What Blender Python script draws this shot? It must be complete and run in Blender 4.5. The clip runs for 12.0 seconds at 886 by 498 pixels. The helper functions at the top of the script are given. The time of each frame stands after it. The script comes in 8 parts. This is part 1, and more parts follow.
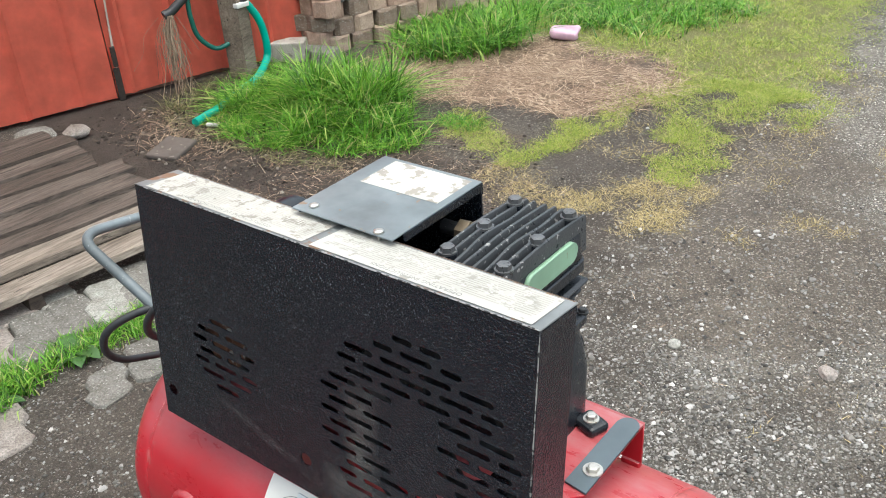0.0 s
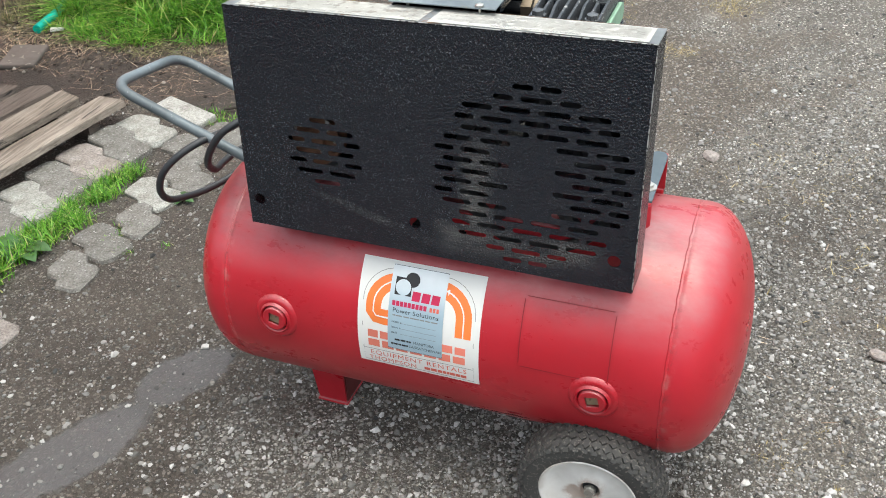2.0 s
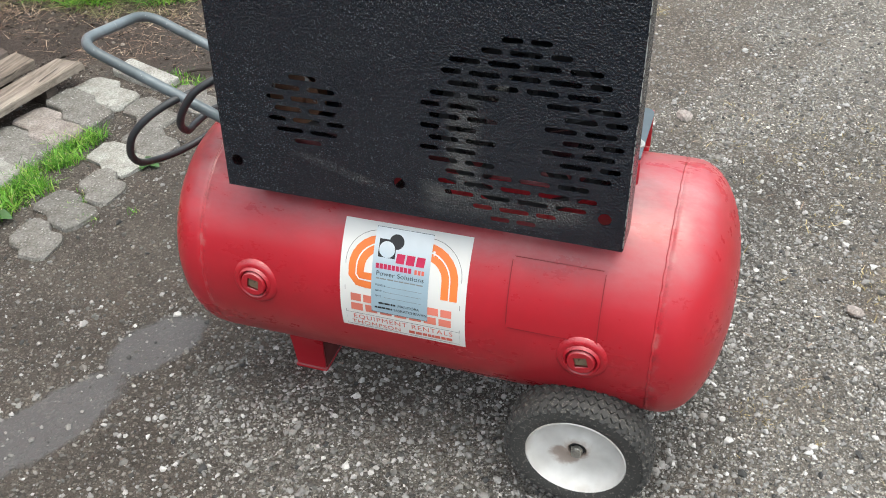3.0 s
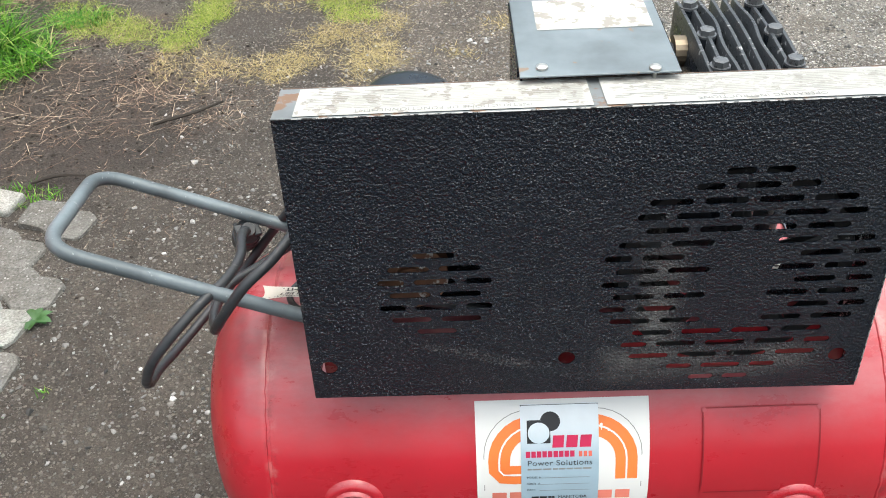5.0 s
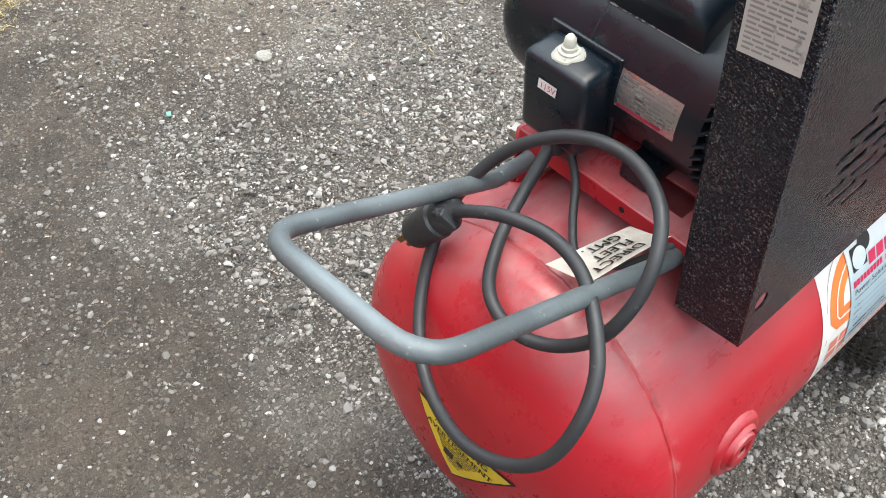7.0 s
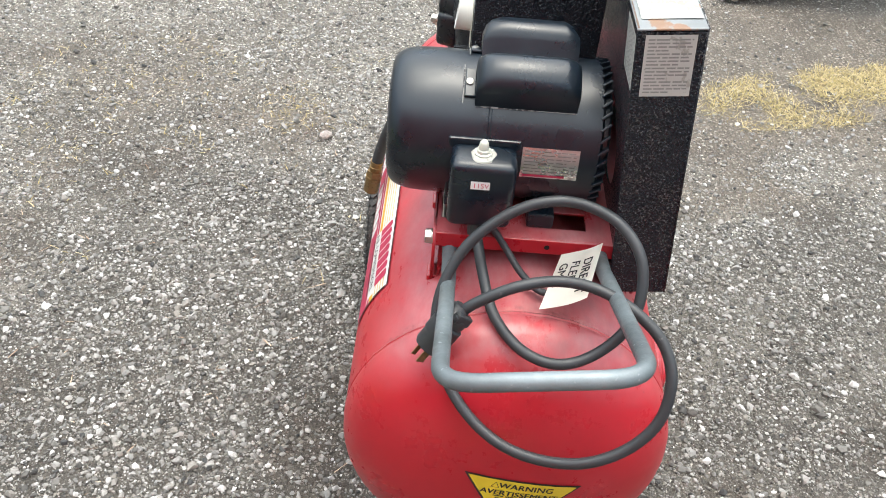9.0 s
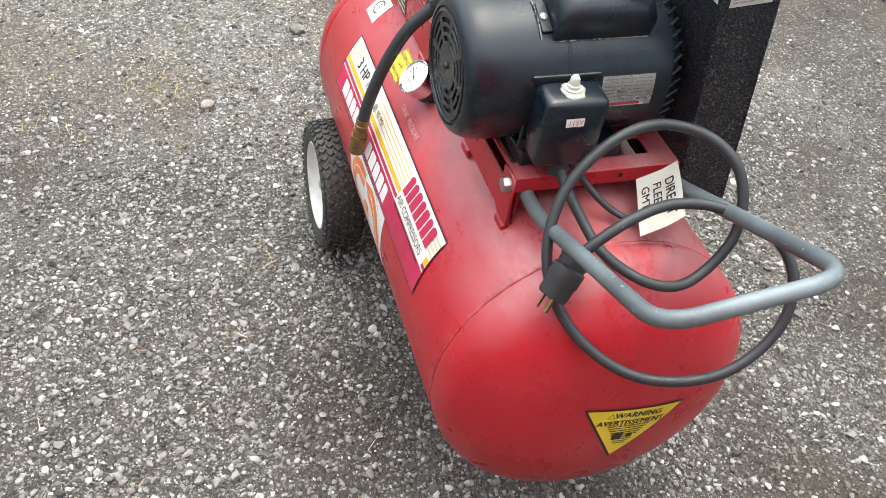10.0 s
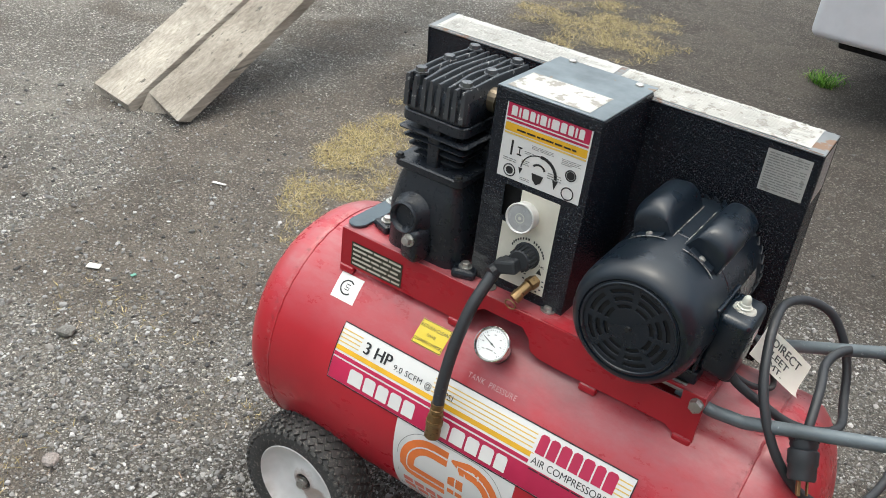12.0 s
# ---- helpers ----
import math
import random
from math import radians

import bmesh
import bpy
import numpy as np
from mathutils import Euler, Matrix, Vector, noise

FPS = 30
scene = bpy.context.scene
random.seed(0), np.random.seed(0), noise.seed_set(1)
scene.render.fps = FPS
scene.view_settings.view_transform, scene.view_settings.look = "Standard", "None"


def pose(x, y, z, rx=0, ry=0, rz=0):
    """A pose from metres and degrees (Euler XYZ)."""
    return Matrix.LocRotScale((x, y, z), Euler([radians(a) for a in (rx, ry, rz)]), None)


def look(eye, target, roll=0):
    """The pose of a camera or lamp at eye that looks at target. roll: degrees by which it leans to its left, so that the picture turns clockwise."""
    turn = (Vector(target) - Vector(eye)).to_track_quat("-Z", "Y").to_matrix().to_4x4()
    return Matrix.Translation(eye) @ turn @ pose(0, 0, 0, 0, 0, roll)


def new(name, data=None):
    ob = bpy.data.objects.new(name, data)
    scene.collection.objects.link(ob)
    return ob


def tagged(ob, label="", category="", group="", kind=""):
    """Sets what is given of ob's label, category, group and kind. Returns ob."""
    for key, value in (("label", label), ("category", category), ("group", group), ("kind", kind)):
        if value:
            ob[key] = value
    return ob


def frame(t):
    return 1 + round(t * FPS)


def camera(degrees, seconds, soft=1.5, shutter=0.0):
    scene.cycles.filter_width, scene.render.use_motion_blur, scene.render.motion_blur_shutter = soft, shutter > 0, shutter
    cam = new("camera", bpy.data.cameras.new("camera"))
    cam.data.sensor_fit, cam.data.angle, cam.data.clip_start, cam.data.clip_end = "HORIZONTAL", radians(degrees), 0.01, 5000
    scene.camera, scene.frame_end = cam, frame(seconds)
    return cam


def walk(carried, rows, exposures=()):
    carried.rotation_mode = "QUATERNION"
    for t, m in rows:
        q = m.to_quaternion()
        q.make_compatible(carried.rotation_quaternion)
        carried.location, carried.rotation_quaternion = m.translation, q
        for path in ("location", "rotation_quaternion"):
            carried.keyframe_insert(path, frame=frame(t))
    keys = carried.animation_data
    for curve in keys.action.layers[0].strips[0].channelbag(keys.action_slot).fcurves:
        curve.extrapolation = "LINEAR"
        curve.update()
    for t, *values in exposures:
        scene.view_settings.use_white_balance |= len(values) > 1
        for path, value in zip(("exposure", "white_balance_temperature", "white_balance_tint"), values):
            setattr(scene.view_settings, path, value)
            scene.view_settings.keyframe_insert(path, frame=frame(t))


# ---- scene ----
import itertools

cam = camera(52.2, 12.0, 0.95)
PATH = [
    (0, (0.663, -0.654, 1.324), (-0.436, 0.697, 0.341), -3.7),
    (0.5, (0.61, -0.856, 1.348), (-0.267, 0.662, 0.386), -3.9),
    (1, (0.586, -0.944, 1.29), (-0.222, 0.531, 0.208), -2.8),
    (1.5, (0.52, -1.021, 1.299), (-0.233, 0.436, 0.156), -3.3),
    (2, (0.447, -1.104, 1.297), (-0.191, 0.388, 0.128), -3.9),
    (2.5, (0.425, -1.11, 1.287), (-0.163, 0.387, 0.098), -3.7),
    (2.7, (0.417, -1.111, 1.274), (-0.138, 0.361, 0.039), -3.2),
    (4.3, (0.191, -0.869, 1.278), (-0.303, 0.657, 0.083), -3.2),
    (4.5, (0.111, -0.833, 1.292), (-0.302, 0.701, 0.076), -3.0),
    (5, (-0.129, -0.791, 1.286), (-0.173, 0.744, 0.005), -3.1),
    (5.5, (-0.295, -0.646, 1.233), (-0.132, 0.797, -0.144), -1.7),
    (6, (-0.467, -0.54, 1.211), (-0.047, 0.757, -0.253), 1.8),
    (6.5, (-0.656, -0.471, 1.196), (0.053, 0.662, -0.291), 4.7),
    (7, (-0.802, -0.266, 1.15), (0.104, 0.683, -0.359), 1.9),
    (7.5, (-0.94, -0.154, 1.2), (0.221, 0.552, -0.267), 3.4),
    (7.7, (-1.011, -0.122, 1.24), (0.267, 0.448, -0.19), 4.1),
    (9.3, (-1.122, 0.296, 1.241), (0.368, 0.124, -0.082), 5.9),
    (9.5, (-1.133, 0.394, 1.251), (0.314, 0.096, -0.097), 7.1),
    (10, (-1.017, 0.529, 1.192), (0.35, -0.01, -0.166), 7.9),
    (10.5, (-0.875, 0.647, 1.204), (0.38, -0.16, -0.128), 7.0),
    (11, (-0.779, 0.942, 1.21), (0.301, -0.213, -0.015), 6.3),
    (11.5, (-0.639, 1.083, 1.228), (0.344, -0.274, 0.137), 7.7),
    (12, (-0.449, 1.113, 1.274), (0.43, -0.354, 0.237), 7.5),
]
walk(cam, [(t, look(eye, target, roll)) for t, eye, target, roll in PATH], [(t, stops + 0.1, 6350, 3) for t, stops in ((0.0, 0.74), (0.5, 0.88), (1.0, 0.78), (2.5, 0.74), (5.0, 0.86), (6.0, 1.0), (7.0, 1.08), (7.7, 1.28), (9.5, 1.18), (10.5, 1.06), (11.0, 0.98), (11.5, 0.92), (12.0, 0.57))])

# ---- light: an overcast day ----
world = bpy.data.worlds.new("overcast_sky")
scene.world = world
world.use_nodes = True
wn = world.node_tree
sky = wn.nodes.new("ShaderNodeTexSky")
sky.sky_type, sky.sun_disc = "NISHITA", False
sky.sun_elevation, sky.sun_rotation = radians(80), radians(110)
sky.air_density, sky.dust_density, sky.ozone_density = 1.0, 6.0, 0.6
soft_sky = wn.nodes.new("ShaderNodeHueSaturation")
soft_sky.inputs["Saturation"].default_value = 0.68
wn.links.new(sky.outputs[0], soft_sky.inputs["Color"])
wn.links.new(soft_sky.outputs[0], wn.nodes["Background"].inputs[0])
wn.nodes["Background"].inputs[1].default_value = 0.15
sun_data = bpy.data.lights.new("cloud_sun", "SUN")
sun_data.energy, sun_data.angle, sun_data.color = 1.5, radians(120), (1.0, 0.98, 0.95)
sun = new("cloud_sun", sun_data)
sun.matrix_world = look((0.5, 0.1, 6.0), (0, 0, 0))


# ---- materials ----
def ramp(nt, fac, stops):
    r = nt.nodes.new("ShaderNodeValToRGB")
    el = r.color_ramp.elements
    while len(el) < len(stops):
        el.new(0.5)
    for e, (p, c) in zip(el, stops):
        e.position, e.color = p, (*c, 1) if len(c) == 3 else c
    nt.links.new(fac, r.inputs[0])
    return r.outputs[0]


def grey(v):
    return (v, v, v)


def tex(nt, kind, scale, detail=4.0, coord=None, stretch=None, rough=0.55):
    n = nt.nodes.new({"noise": "ShaderNodeTexNoise", "voronoi": "ShaderNodeTexVoronoi", "wave": "ShaderNodeTexWave"}[kind])
    n.inputs["Scale"].default_value = scale
    if kind == "noise":
        n.inputs["Detail"].default_value, n.inputs["Roughness"].default_value = detail, rough
    if coord is None:
        coord = nt.nodes.new("ShaderNodeTexCoord").outputs["Object"]
    if stretch:
        m = nt.nodes.new("ShaderNodeMapping")
        m.inputs["Scale"].default_value = stretch
        nt.links.new(coord, m.inputs[0])
        coord = m.outputs[0]
    nt.links.new(coord, n.inputs["Vector"])
    return n


def mix(nt, fac, a, b, mode="MIX"):
    m = nt.nodes.new("ShaderNodeMix")
    m.data_type, m.blend_type = "RGBA", mode
    for sock, v in ((m.inputs[0], fac), (m.inputs[6], a), (m.inputs[7], b)):
        if isinstance(v, (int, float)):
            sock.default_value = v
        elif isinstance(v, tuple):
            sock.default_value = (*v, 1)
        else:
            nt.links.new(v, sock)
    return m.outputs[2]


def bump(nt, height, strength, distance, base=None):
    b = nt.nodes.new("ShaderNodeBump")
    b.inputs["Strength"].default_value, b.inputs["Distance"].default_value = strength, distance
    nt.links.new(height, b.inputs["Height"])
    if base is not None:
        nt.links.new(base, b.inputs["Normal"])
    return b.outputs[0]


def span(nt, value, lo, hi):
    """0 below lo, 1 above hi, smooth between."""
    n = nt.nodes.new("ShaderNodeMapRange")
    n.interpolation_type = "SMOOTHSTEP"
    n.inputs["From Min"].default_value, n.inputs["From Max"].default_value = lo, hi
    nt.links.new(value, n.inputs["Value"])
    return n.outputs[0]


def calc(nt, op, a, b):
    n = nt.nodes.new("ShaderNodeMath")
    n.operation = op
    for sock, v in zip(n.inputs, (a, b)):
        if isinstance(v, (int, float)):
            sock.default_value = v
        else:
            nt.links.new(v, sock)
    return n.outputs[0]


def blank(name):
    m = bpy.data.materials.new(name)
    m.use_nodes = True
    return m, m.node_tree, m.node_tree.nodes["Principled BSDF"]


def paint(name, colour, rough=0.45, metal=0.0, worn=None, wear=0.0, wear_scale=60.0, blotch=0.18, bumps=0.0, bump_scale=300.0, spec=0.5, random=0.0):
    """A coated or plain surface: two scales of tone, specks of wear, fine relief."""
    m, nt, p = blank(name)
    big, fine = tex(nt, "noise", 9.0, 5), tex(nt, "noise", wear_scale, 8)
    col = mix(nt, ramp(nt, big.outputs[0], [(0.35, grey(0)), (0.7, grey(1))]), tuple(c * (1 - blotch) for c in colour), tuple(min(1, c * (1 + blotch)) for c in colour))
    if random:
        info = nt.nodes.new("ShaderNodeObjectInfo")
        col = mix(nt, random, col, ramp(nt, info.outputs["Random"], [(0, grey(0.35)), (1, grey(0.9))]), "MULTIPLY")
    if worn:
        spots = ramp(nt, fine.outputs[0], [(0.72 - wear, grey(0)), (0.76 - wear, grey(1))])
        col = mix(nt, spots, col, worn)
    nt.links.new(col, p.inputs["Base Color"])
    nt.links.new(ramp(nt, fine.outputs[0], [(0.3, grey(max(0, rough - 0.1))), (0.7, grey(min(1, rough + 0.12)))]), p.inputs["Roughness"])
    p.inputs["Metallic"].default_value, p.inputs["Specular IOR Level"].default_value = metal, spec
    if bumps:
        nt.links.new(bump(nt, tex(nt, "noise", bump_scale, 3).outputs[0], bumps, 0.002), p.inputs["Normal"])
    return m


def dusty_sheen_red(name, film, top):
    m, nt, p = blank(name)
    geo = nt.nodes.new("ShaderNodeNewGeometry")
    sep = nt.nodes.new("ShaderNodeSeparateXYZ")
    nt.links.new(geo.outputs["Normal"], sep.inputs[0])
    streak, cloud, fine = tex(nt, "noise", 17, 9, stretch=(0.5, 1, 1), rough=0.7), tex(nt, "noise", 4.5, 6), tex(nt, "noise", 220, 6)
    red = mix(nt, ramp(nt, cloud.outputs[0], [(0.3, grey(0)), (0.7, grey(1))]), (0.34, 0.006, 0.015), (0.45, 0.012, 0.026))
    # Up-facing faces are paled: settled dust, plus the tank's pale top sheen painted in.
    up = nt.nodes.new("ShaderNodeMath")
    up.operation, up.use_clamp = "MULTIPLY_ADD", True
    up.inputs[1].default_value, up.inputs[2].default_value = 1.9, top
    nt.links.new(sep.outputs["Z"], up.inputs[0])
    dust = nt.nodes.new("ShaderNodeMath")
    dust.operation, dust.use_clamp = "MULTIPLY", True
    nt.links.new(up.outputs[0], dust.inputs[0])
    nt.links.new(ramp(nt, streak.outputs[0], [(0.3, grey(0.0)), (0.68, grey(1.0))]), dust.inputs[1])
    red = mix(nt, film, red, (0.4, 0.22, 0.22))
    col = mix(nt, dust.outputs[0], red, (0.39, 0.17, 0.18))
    col = mix(nt, ramp(nt, fine.outputs[0], [(0.72, grey(0)), (0.78, grey(0.5))]), col, (0.12, 0.01, 0.012))
    smudge = calc(nt, "MULTIPLY", up.outputs[0], ramp(nt, tex(nt, "noise", 7, 7, stretch=(0.6, 1, 1), rough=0.65).outputs[0], [(0.5, grey(0)), (0.68, grey(0.65))]))
    col = mix(nt, smudge, col, (0.1, 0.05, 0.055))
    at = nt.nodes.new("ShaderNodeSeparateXYZ")
    nt.links.new(nt.nodes.new("ShaderNodeTexCoord").outputs["Object"], at.inputs[0])
    seam = span(nt, calc(nt, "ABSOLUTE", calc(nt, "ADD", calc(nt, "ABSOLUTE", at.outputs[0], 0), -0.366), 0), 0.011, 0.002)
    rubbed = tex(nt, "noise", 48, 8, rough=0.7)
    col = mix(nt, calc(nt, "MULTIPLY", seam, ramp(nt, rubbed.outputs[0], [(0.5, grey(0)), (0.62, grey(0.32))])), col, (0.43, 0.24, 0.22))
    col = mix(nt, calc(nt, "MULTIPLY", seam, ramp(nt, rubbed.outputs[0], [(0.34, grey(0.7)), (0.46, grey(0))])), col, (0.14, 0.03, 0.03))
    scratch = tex(nt, "noise", 30, 9, stretch=(0.25, 1.3, 1.3), rough=0.75)
    col = mix(nt, ramp(nt, scratch.outputs[0], [(0.7, grey(0)), (0.73, grey(0.55))]), col, (0.5, 0.22, 0.22))
    chip = tex(nt, "noise", 37, 9, rough=0.7)
    col = mix(nt, ramp(nt, chip.outputs[0], [(0.75, grey(0)), (0.77, grey(1))]), col, (0.05, 0.04, 0.025))
    nt.links.new(col, p.inputs["Base Color"])
    nt.links.new(ramp(nt, streak.outputs[0], [(0.3, grey(0.22)), (0.7, grey(0.4))]), p.inputs["Roughness"])
    nt.links.new(bump(nt, tex(nt, "noise", 25, 3).outputs[0], 0.06, 0.01), p.inputs["Normal"])
    return m


def wrinkle_black():
    """Textured black powder coat: pebbled grain with bright crests, pale specks for rubbing and painted-in glints,
    brown dust at the handle end.
    """
    m, nt, p = blank("textured_black_coat")
    cell, fine, rub = tex(nt, "noise", 360, 1.5), tex(nt, "noise", 520, 5), tex(nt, "noise", 6, 7)
    speck_glint = ramp(nt, fine.outputs[0], [(0.61, grey(0)), (0.66, grey(1))])
    field = ramp(nt, rub.outputs[0], [(0.34, grey(0.05)), (0.7, grey(0.8))])
    f = mix(nt, 1.0, speck_glint, field, "MULTIPLY")
    col = mix(nt, f, (0.0032, 0.0066, 0.0125), (0.25, 0.26, 0.27))
    smear = tex(nt, "noise", 11, 8, stretch=(1, 1, 2.5), rough=0.7)
    col = mix(nt, ramp(nt, smear.outputs[0], [(0.66, grey(0)), (0.8, grey(0.3))]), col, (0.08, 0.08, 0.08))
    at = nt.nodes.new("ShaderNodeSeparateXYZ")
    nt.links.new(nt.nodes.new("ShaderNodeTexCoord").outputs["Object"], at.inputs[0])
    x, z = at.outputs[0], at.outputs[2]
    line = calc(nt, "ABSOLUTE", calc(nt, "ADD", calc(nt, "ADD", calc(nt, "MULTIPLY", x, 0.27), z), -0.532), 0)
    scuff = calc(nt, "MULTIPLY", calc(nt, "MULTIPLY", span(nt, line, 0.011, 0.001), span(nt, fine.outputs[0], 0.42, 0.66)), calc(nt, "MULTIPLY", span(nt, x, -0.21, -0.14), span(nt, x, 0.03, -0.03)))
    smear2 = calc(nt, "MULTIPLY", span(nt, calc(nt, "ABSOLUTE", calc(nt, "ADD", x, -0.075), 0), 0.035, 0.008), calc(nt, "MULTIPLY", span(nt, z, 0.52, 0.56), span(nt, z, 0.74, 0.66)))
    low = calc(nt, "MULTIPLY", span(nt, calc(nt, "ABSOLUTE", calc(nt, "ADD", z, -0.545), 0), 0.035, 0.008), calc(nt, "MULTIPLY", span(nt, x, 0.0, 0.04), span(nt, x, 0.28, 0.2)))
    rubs = calc(nt, "MULTIPLY", calc(nt, "MAXIMUM", calc(nt, "MAXIMUM", scuff, calc(nt, "MULTIPLY", smear2, 0.75)), calc(nt, "MULTIPLY", low, 0.6)), ramp(nt, smear.outputs[0], [(0.4, grey(0.1)), (0.62, grey(0.8))]))
    col = mix(nt, rubs, col, (0.15, 0.148, 0.14))
    dirt = tex(nt, "noise", 16, 9, rough=0.75)
    grime = calc(nt, "MULTIPLY", span(nt, x, -0.2975, -0.2985), calc(nt, "MULTIPLY", ramp(nt, dirt.outputs[0], [(0.44, grey(0)), (0.68, grey(0.8))]), span(nt, fine.outputs[0], 0.5, 0.6)))
    col = mix(nt, grime, col, (0.105, 0.082, 0.064))
    nt.links.new(col, p.inputs["Base Color"])
    nt.links.new(ramp(nt, rub.outputs[0], [(0.35, grey(0.13)), (0.7, grey(0.22))]), p.inputs["Roughness"])
    p.inputs["Specular IOR Level"].default_value = 0.34
    nt.links.new(bump(nt, cell.outputs[0], 1.0, 0.0048), p.inputs["Normal"])
    return m


def old_wood(name, dark, light):
    m, nt, p = blank(name)
    info = nt.nodes.new("ShaderNodeObjectInfo")
    co = nt.nodes.new("ShaderNodeTexCoord").outputs["Object"]
    warp = nt.nodes.new("ShaderNodeVectorMath")
    warp.operation = "MULTIPLY_ADD"
    warp.inputs[1].default_value = (0.03, 0.0, 0.03)
    nt.links.new(tex(nt, "noise", 5, 3, co).outputs["Color"], warp.inputs[0])
    nt.links.new(co, warp.inputs[2])
    grain, wide = tex(nt, "noise", 110, 9, warp.outputs[0], (1, 0.035, 1), 0.68), tex(nt, "noise", 7, 8, co, (1, 0.4, 1), 0.65)
    stain, crack = tex(nt, "noise", 17, 8, co, (1, 0.35, 1), 0.7), tex(nt, "noise", 60, 6, warp.outputs[0], (1, 0.02, 1), 0.5)
    col = mix(nt, ramp(nt, grain.outputs[0], [(0.3, grey(0)), (0.7, grey(1))]), dark, light)
    col = mix(nt, 0.85, col, ramp(nt, wide.outputs[0], [(0.3, (0.36, 0.33, 0.3)), (0.68, grey(1))]), "MULTIPLY")
    col = mix(nt, 0.75, col, ramp(nt, info.outputs["Random"], [(0, (0.42, 0.37, 0.33)), (1, grey(1))]), "MULTIPLY")
    col = mix(nt, ramp(nt, stain.outputs[0], [(0.6, grey(0)), (0.72, grey(0.75))]), col, tuple(c * 0.6 for c in dark))
    col = mix(nt, ramp(nt, crack.outputs[0], [(0.31, grey(0.9)), (0.35, grey(0))]), col, tuple(c * 0.3 for c in dark))
    nt.links.new(col, p.inputs["Base Color"])
    p.inputs["Roughness"].default_value = 0.82
    relief = bump(nt, crack.outputs[0], 0.5, 0.006)
    nt.links.new(bump(nt, grain.outputs[0], 0.7, 0.004, relief), p.inputs["Normal"])
    return m


def concrete(name, dark, light):
    m, nt, p = blank(name)
    info = nt.nodes.new("ShaderNodeObjectInfo")
    fine, wide, pit = tex(nt, "noise", 190, 8, rough=0.75), tex(nt, "noise", 11, 8, rough=0.7), tex(nt, "voronoi", 150)
    col = mix(nt, ramp(nt, fine.outputs[0], [(0.35, grey(0)), (0.65, grey(1))]), dark, light)
    col = mix(nt, 0.8, col, ramp(nt, wide.outputs[0], [(0.32, (0.4, 0.36, 0.31)), (0.56, grey(1))]), "MULTIPLY")
    col = mix(nt, 0.9, col, ramp(nt, info.outputs["Random"], [(0, (0.5, 0.49, 0.46)), (0.4, (0.66, 0.645, 0.61)), (0.46, (0.98, 0.87, 0.83)), (0.66, (1.0, 0.9, 0.86)), (0.72, (1.08, 1.12, 1.07)), (1, (1.25, 1.25, 1.2))]), "MULTIPLY")
    grit = nt.nodes.new("ShaderNodeSeparateColor")
    nt.links.new(pit.outputs["Color"], grit.inputs[0])
    rougher = span(nt, info.outputs["Random"], 0.5, 0.4)
    stones = calc(nt, "MULTIPLY", calc(nt, "MULTIPLY", span(nt, grit.outputs[0], 0.6, 0.64), span(nt, pit.outputs["Distance"], 0.42, 0.36)), calc(nt, "ADD", calc(nt, "MULTIPLY", rougher, 0.6), 0.15))
    col = mix(nt, stones, col, mix(nt, grit.outputs[1], dark, (0.5, 0.49, 0.46)))
    moss = tex(nt, "noise", 23, 7, rough=0.7)
    col = mix(nt, ramp(nt, moss.outputs[0], [(0.63, grey(0)), (0.7, grey(0.8))]), col, (0.06, 0.055, 0.045))
    nt.links.new(col, p.inputs["Base Color"])
    p.inputs["Roughness"].default_value = 0.9
    nt.links.new(bump(nt, mix(nt, stones, fine.outputs[0], grey(0.85)), 0.9, 0.006), p.inputs["Normal"])
    return m


def islands(name, stops, rough=0.7, hue=None):
    """For loose small pieces: each takes its own tone."""
    m, nt, p = blank(name)
    geo = nt.nodes.new("ShaderNodeNewGeometry")
    col = ramp(nt, geo.outputs["Random Per Island"], stops)
    fine = tex(nt, "noise", 400, 3)
    col = mix(nt, 0.4, col, ramp(nt, fine.outputs[0], [(0.3, grey(0.5)), (0.7, grey(1))]), "MULTIPLY")
    nt.links.new(col, p.inputs["Base Color"])
    p.inputs["Roughness"].default_value = rough
    return m


def leafy(name, stops, rough=0.55, through_light=0.35):
    """Thin blades: each its own tone, with light shining through."""
    m = islands(name, stops, rough)
    nt = m.node_tree
    p = next(n for n in nt.nodes if n.type == "BSDF_PRINCIPLED")
    out = next(n for n in nt.nodes if n.type == "OUTPUT_MATERIAL")
    thin, both = nt.nodes.new("ShaderNodeBsdfTranslucent"), nt.nodes.new("ShaderNodeMixShader")
    nt.links.new(p.inputs["Base Color"].links[0].from_socket, thin.inputs[0])
    both.inputs[0].default_value = through_light
    nt.links.new(p.outputs[0], both.inputs[1])
    nt.links.new(thin.outputs[0], both.inputs[2])
    nt.links.new(both.outputs[0], out.inputs[0])
    return m


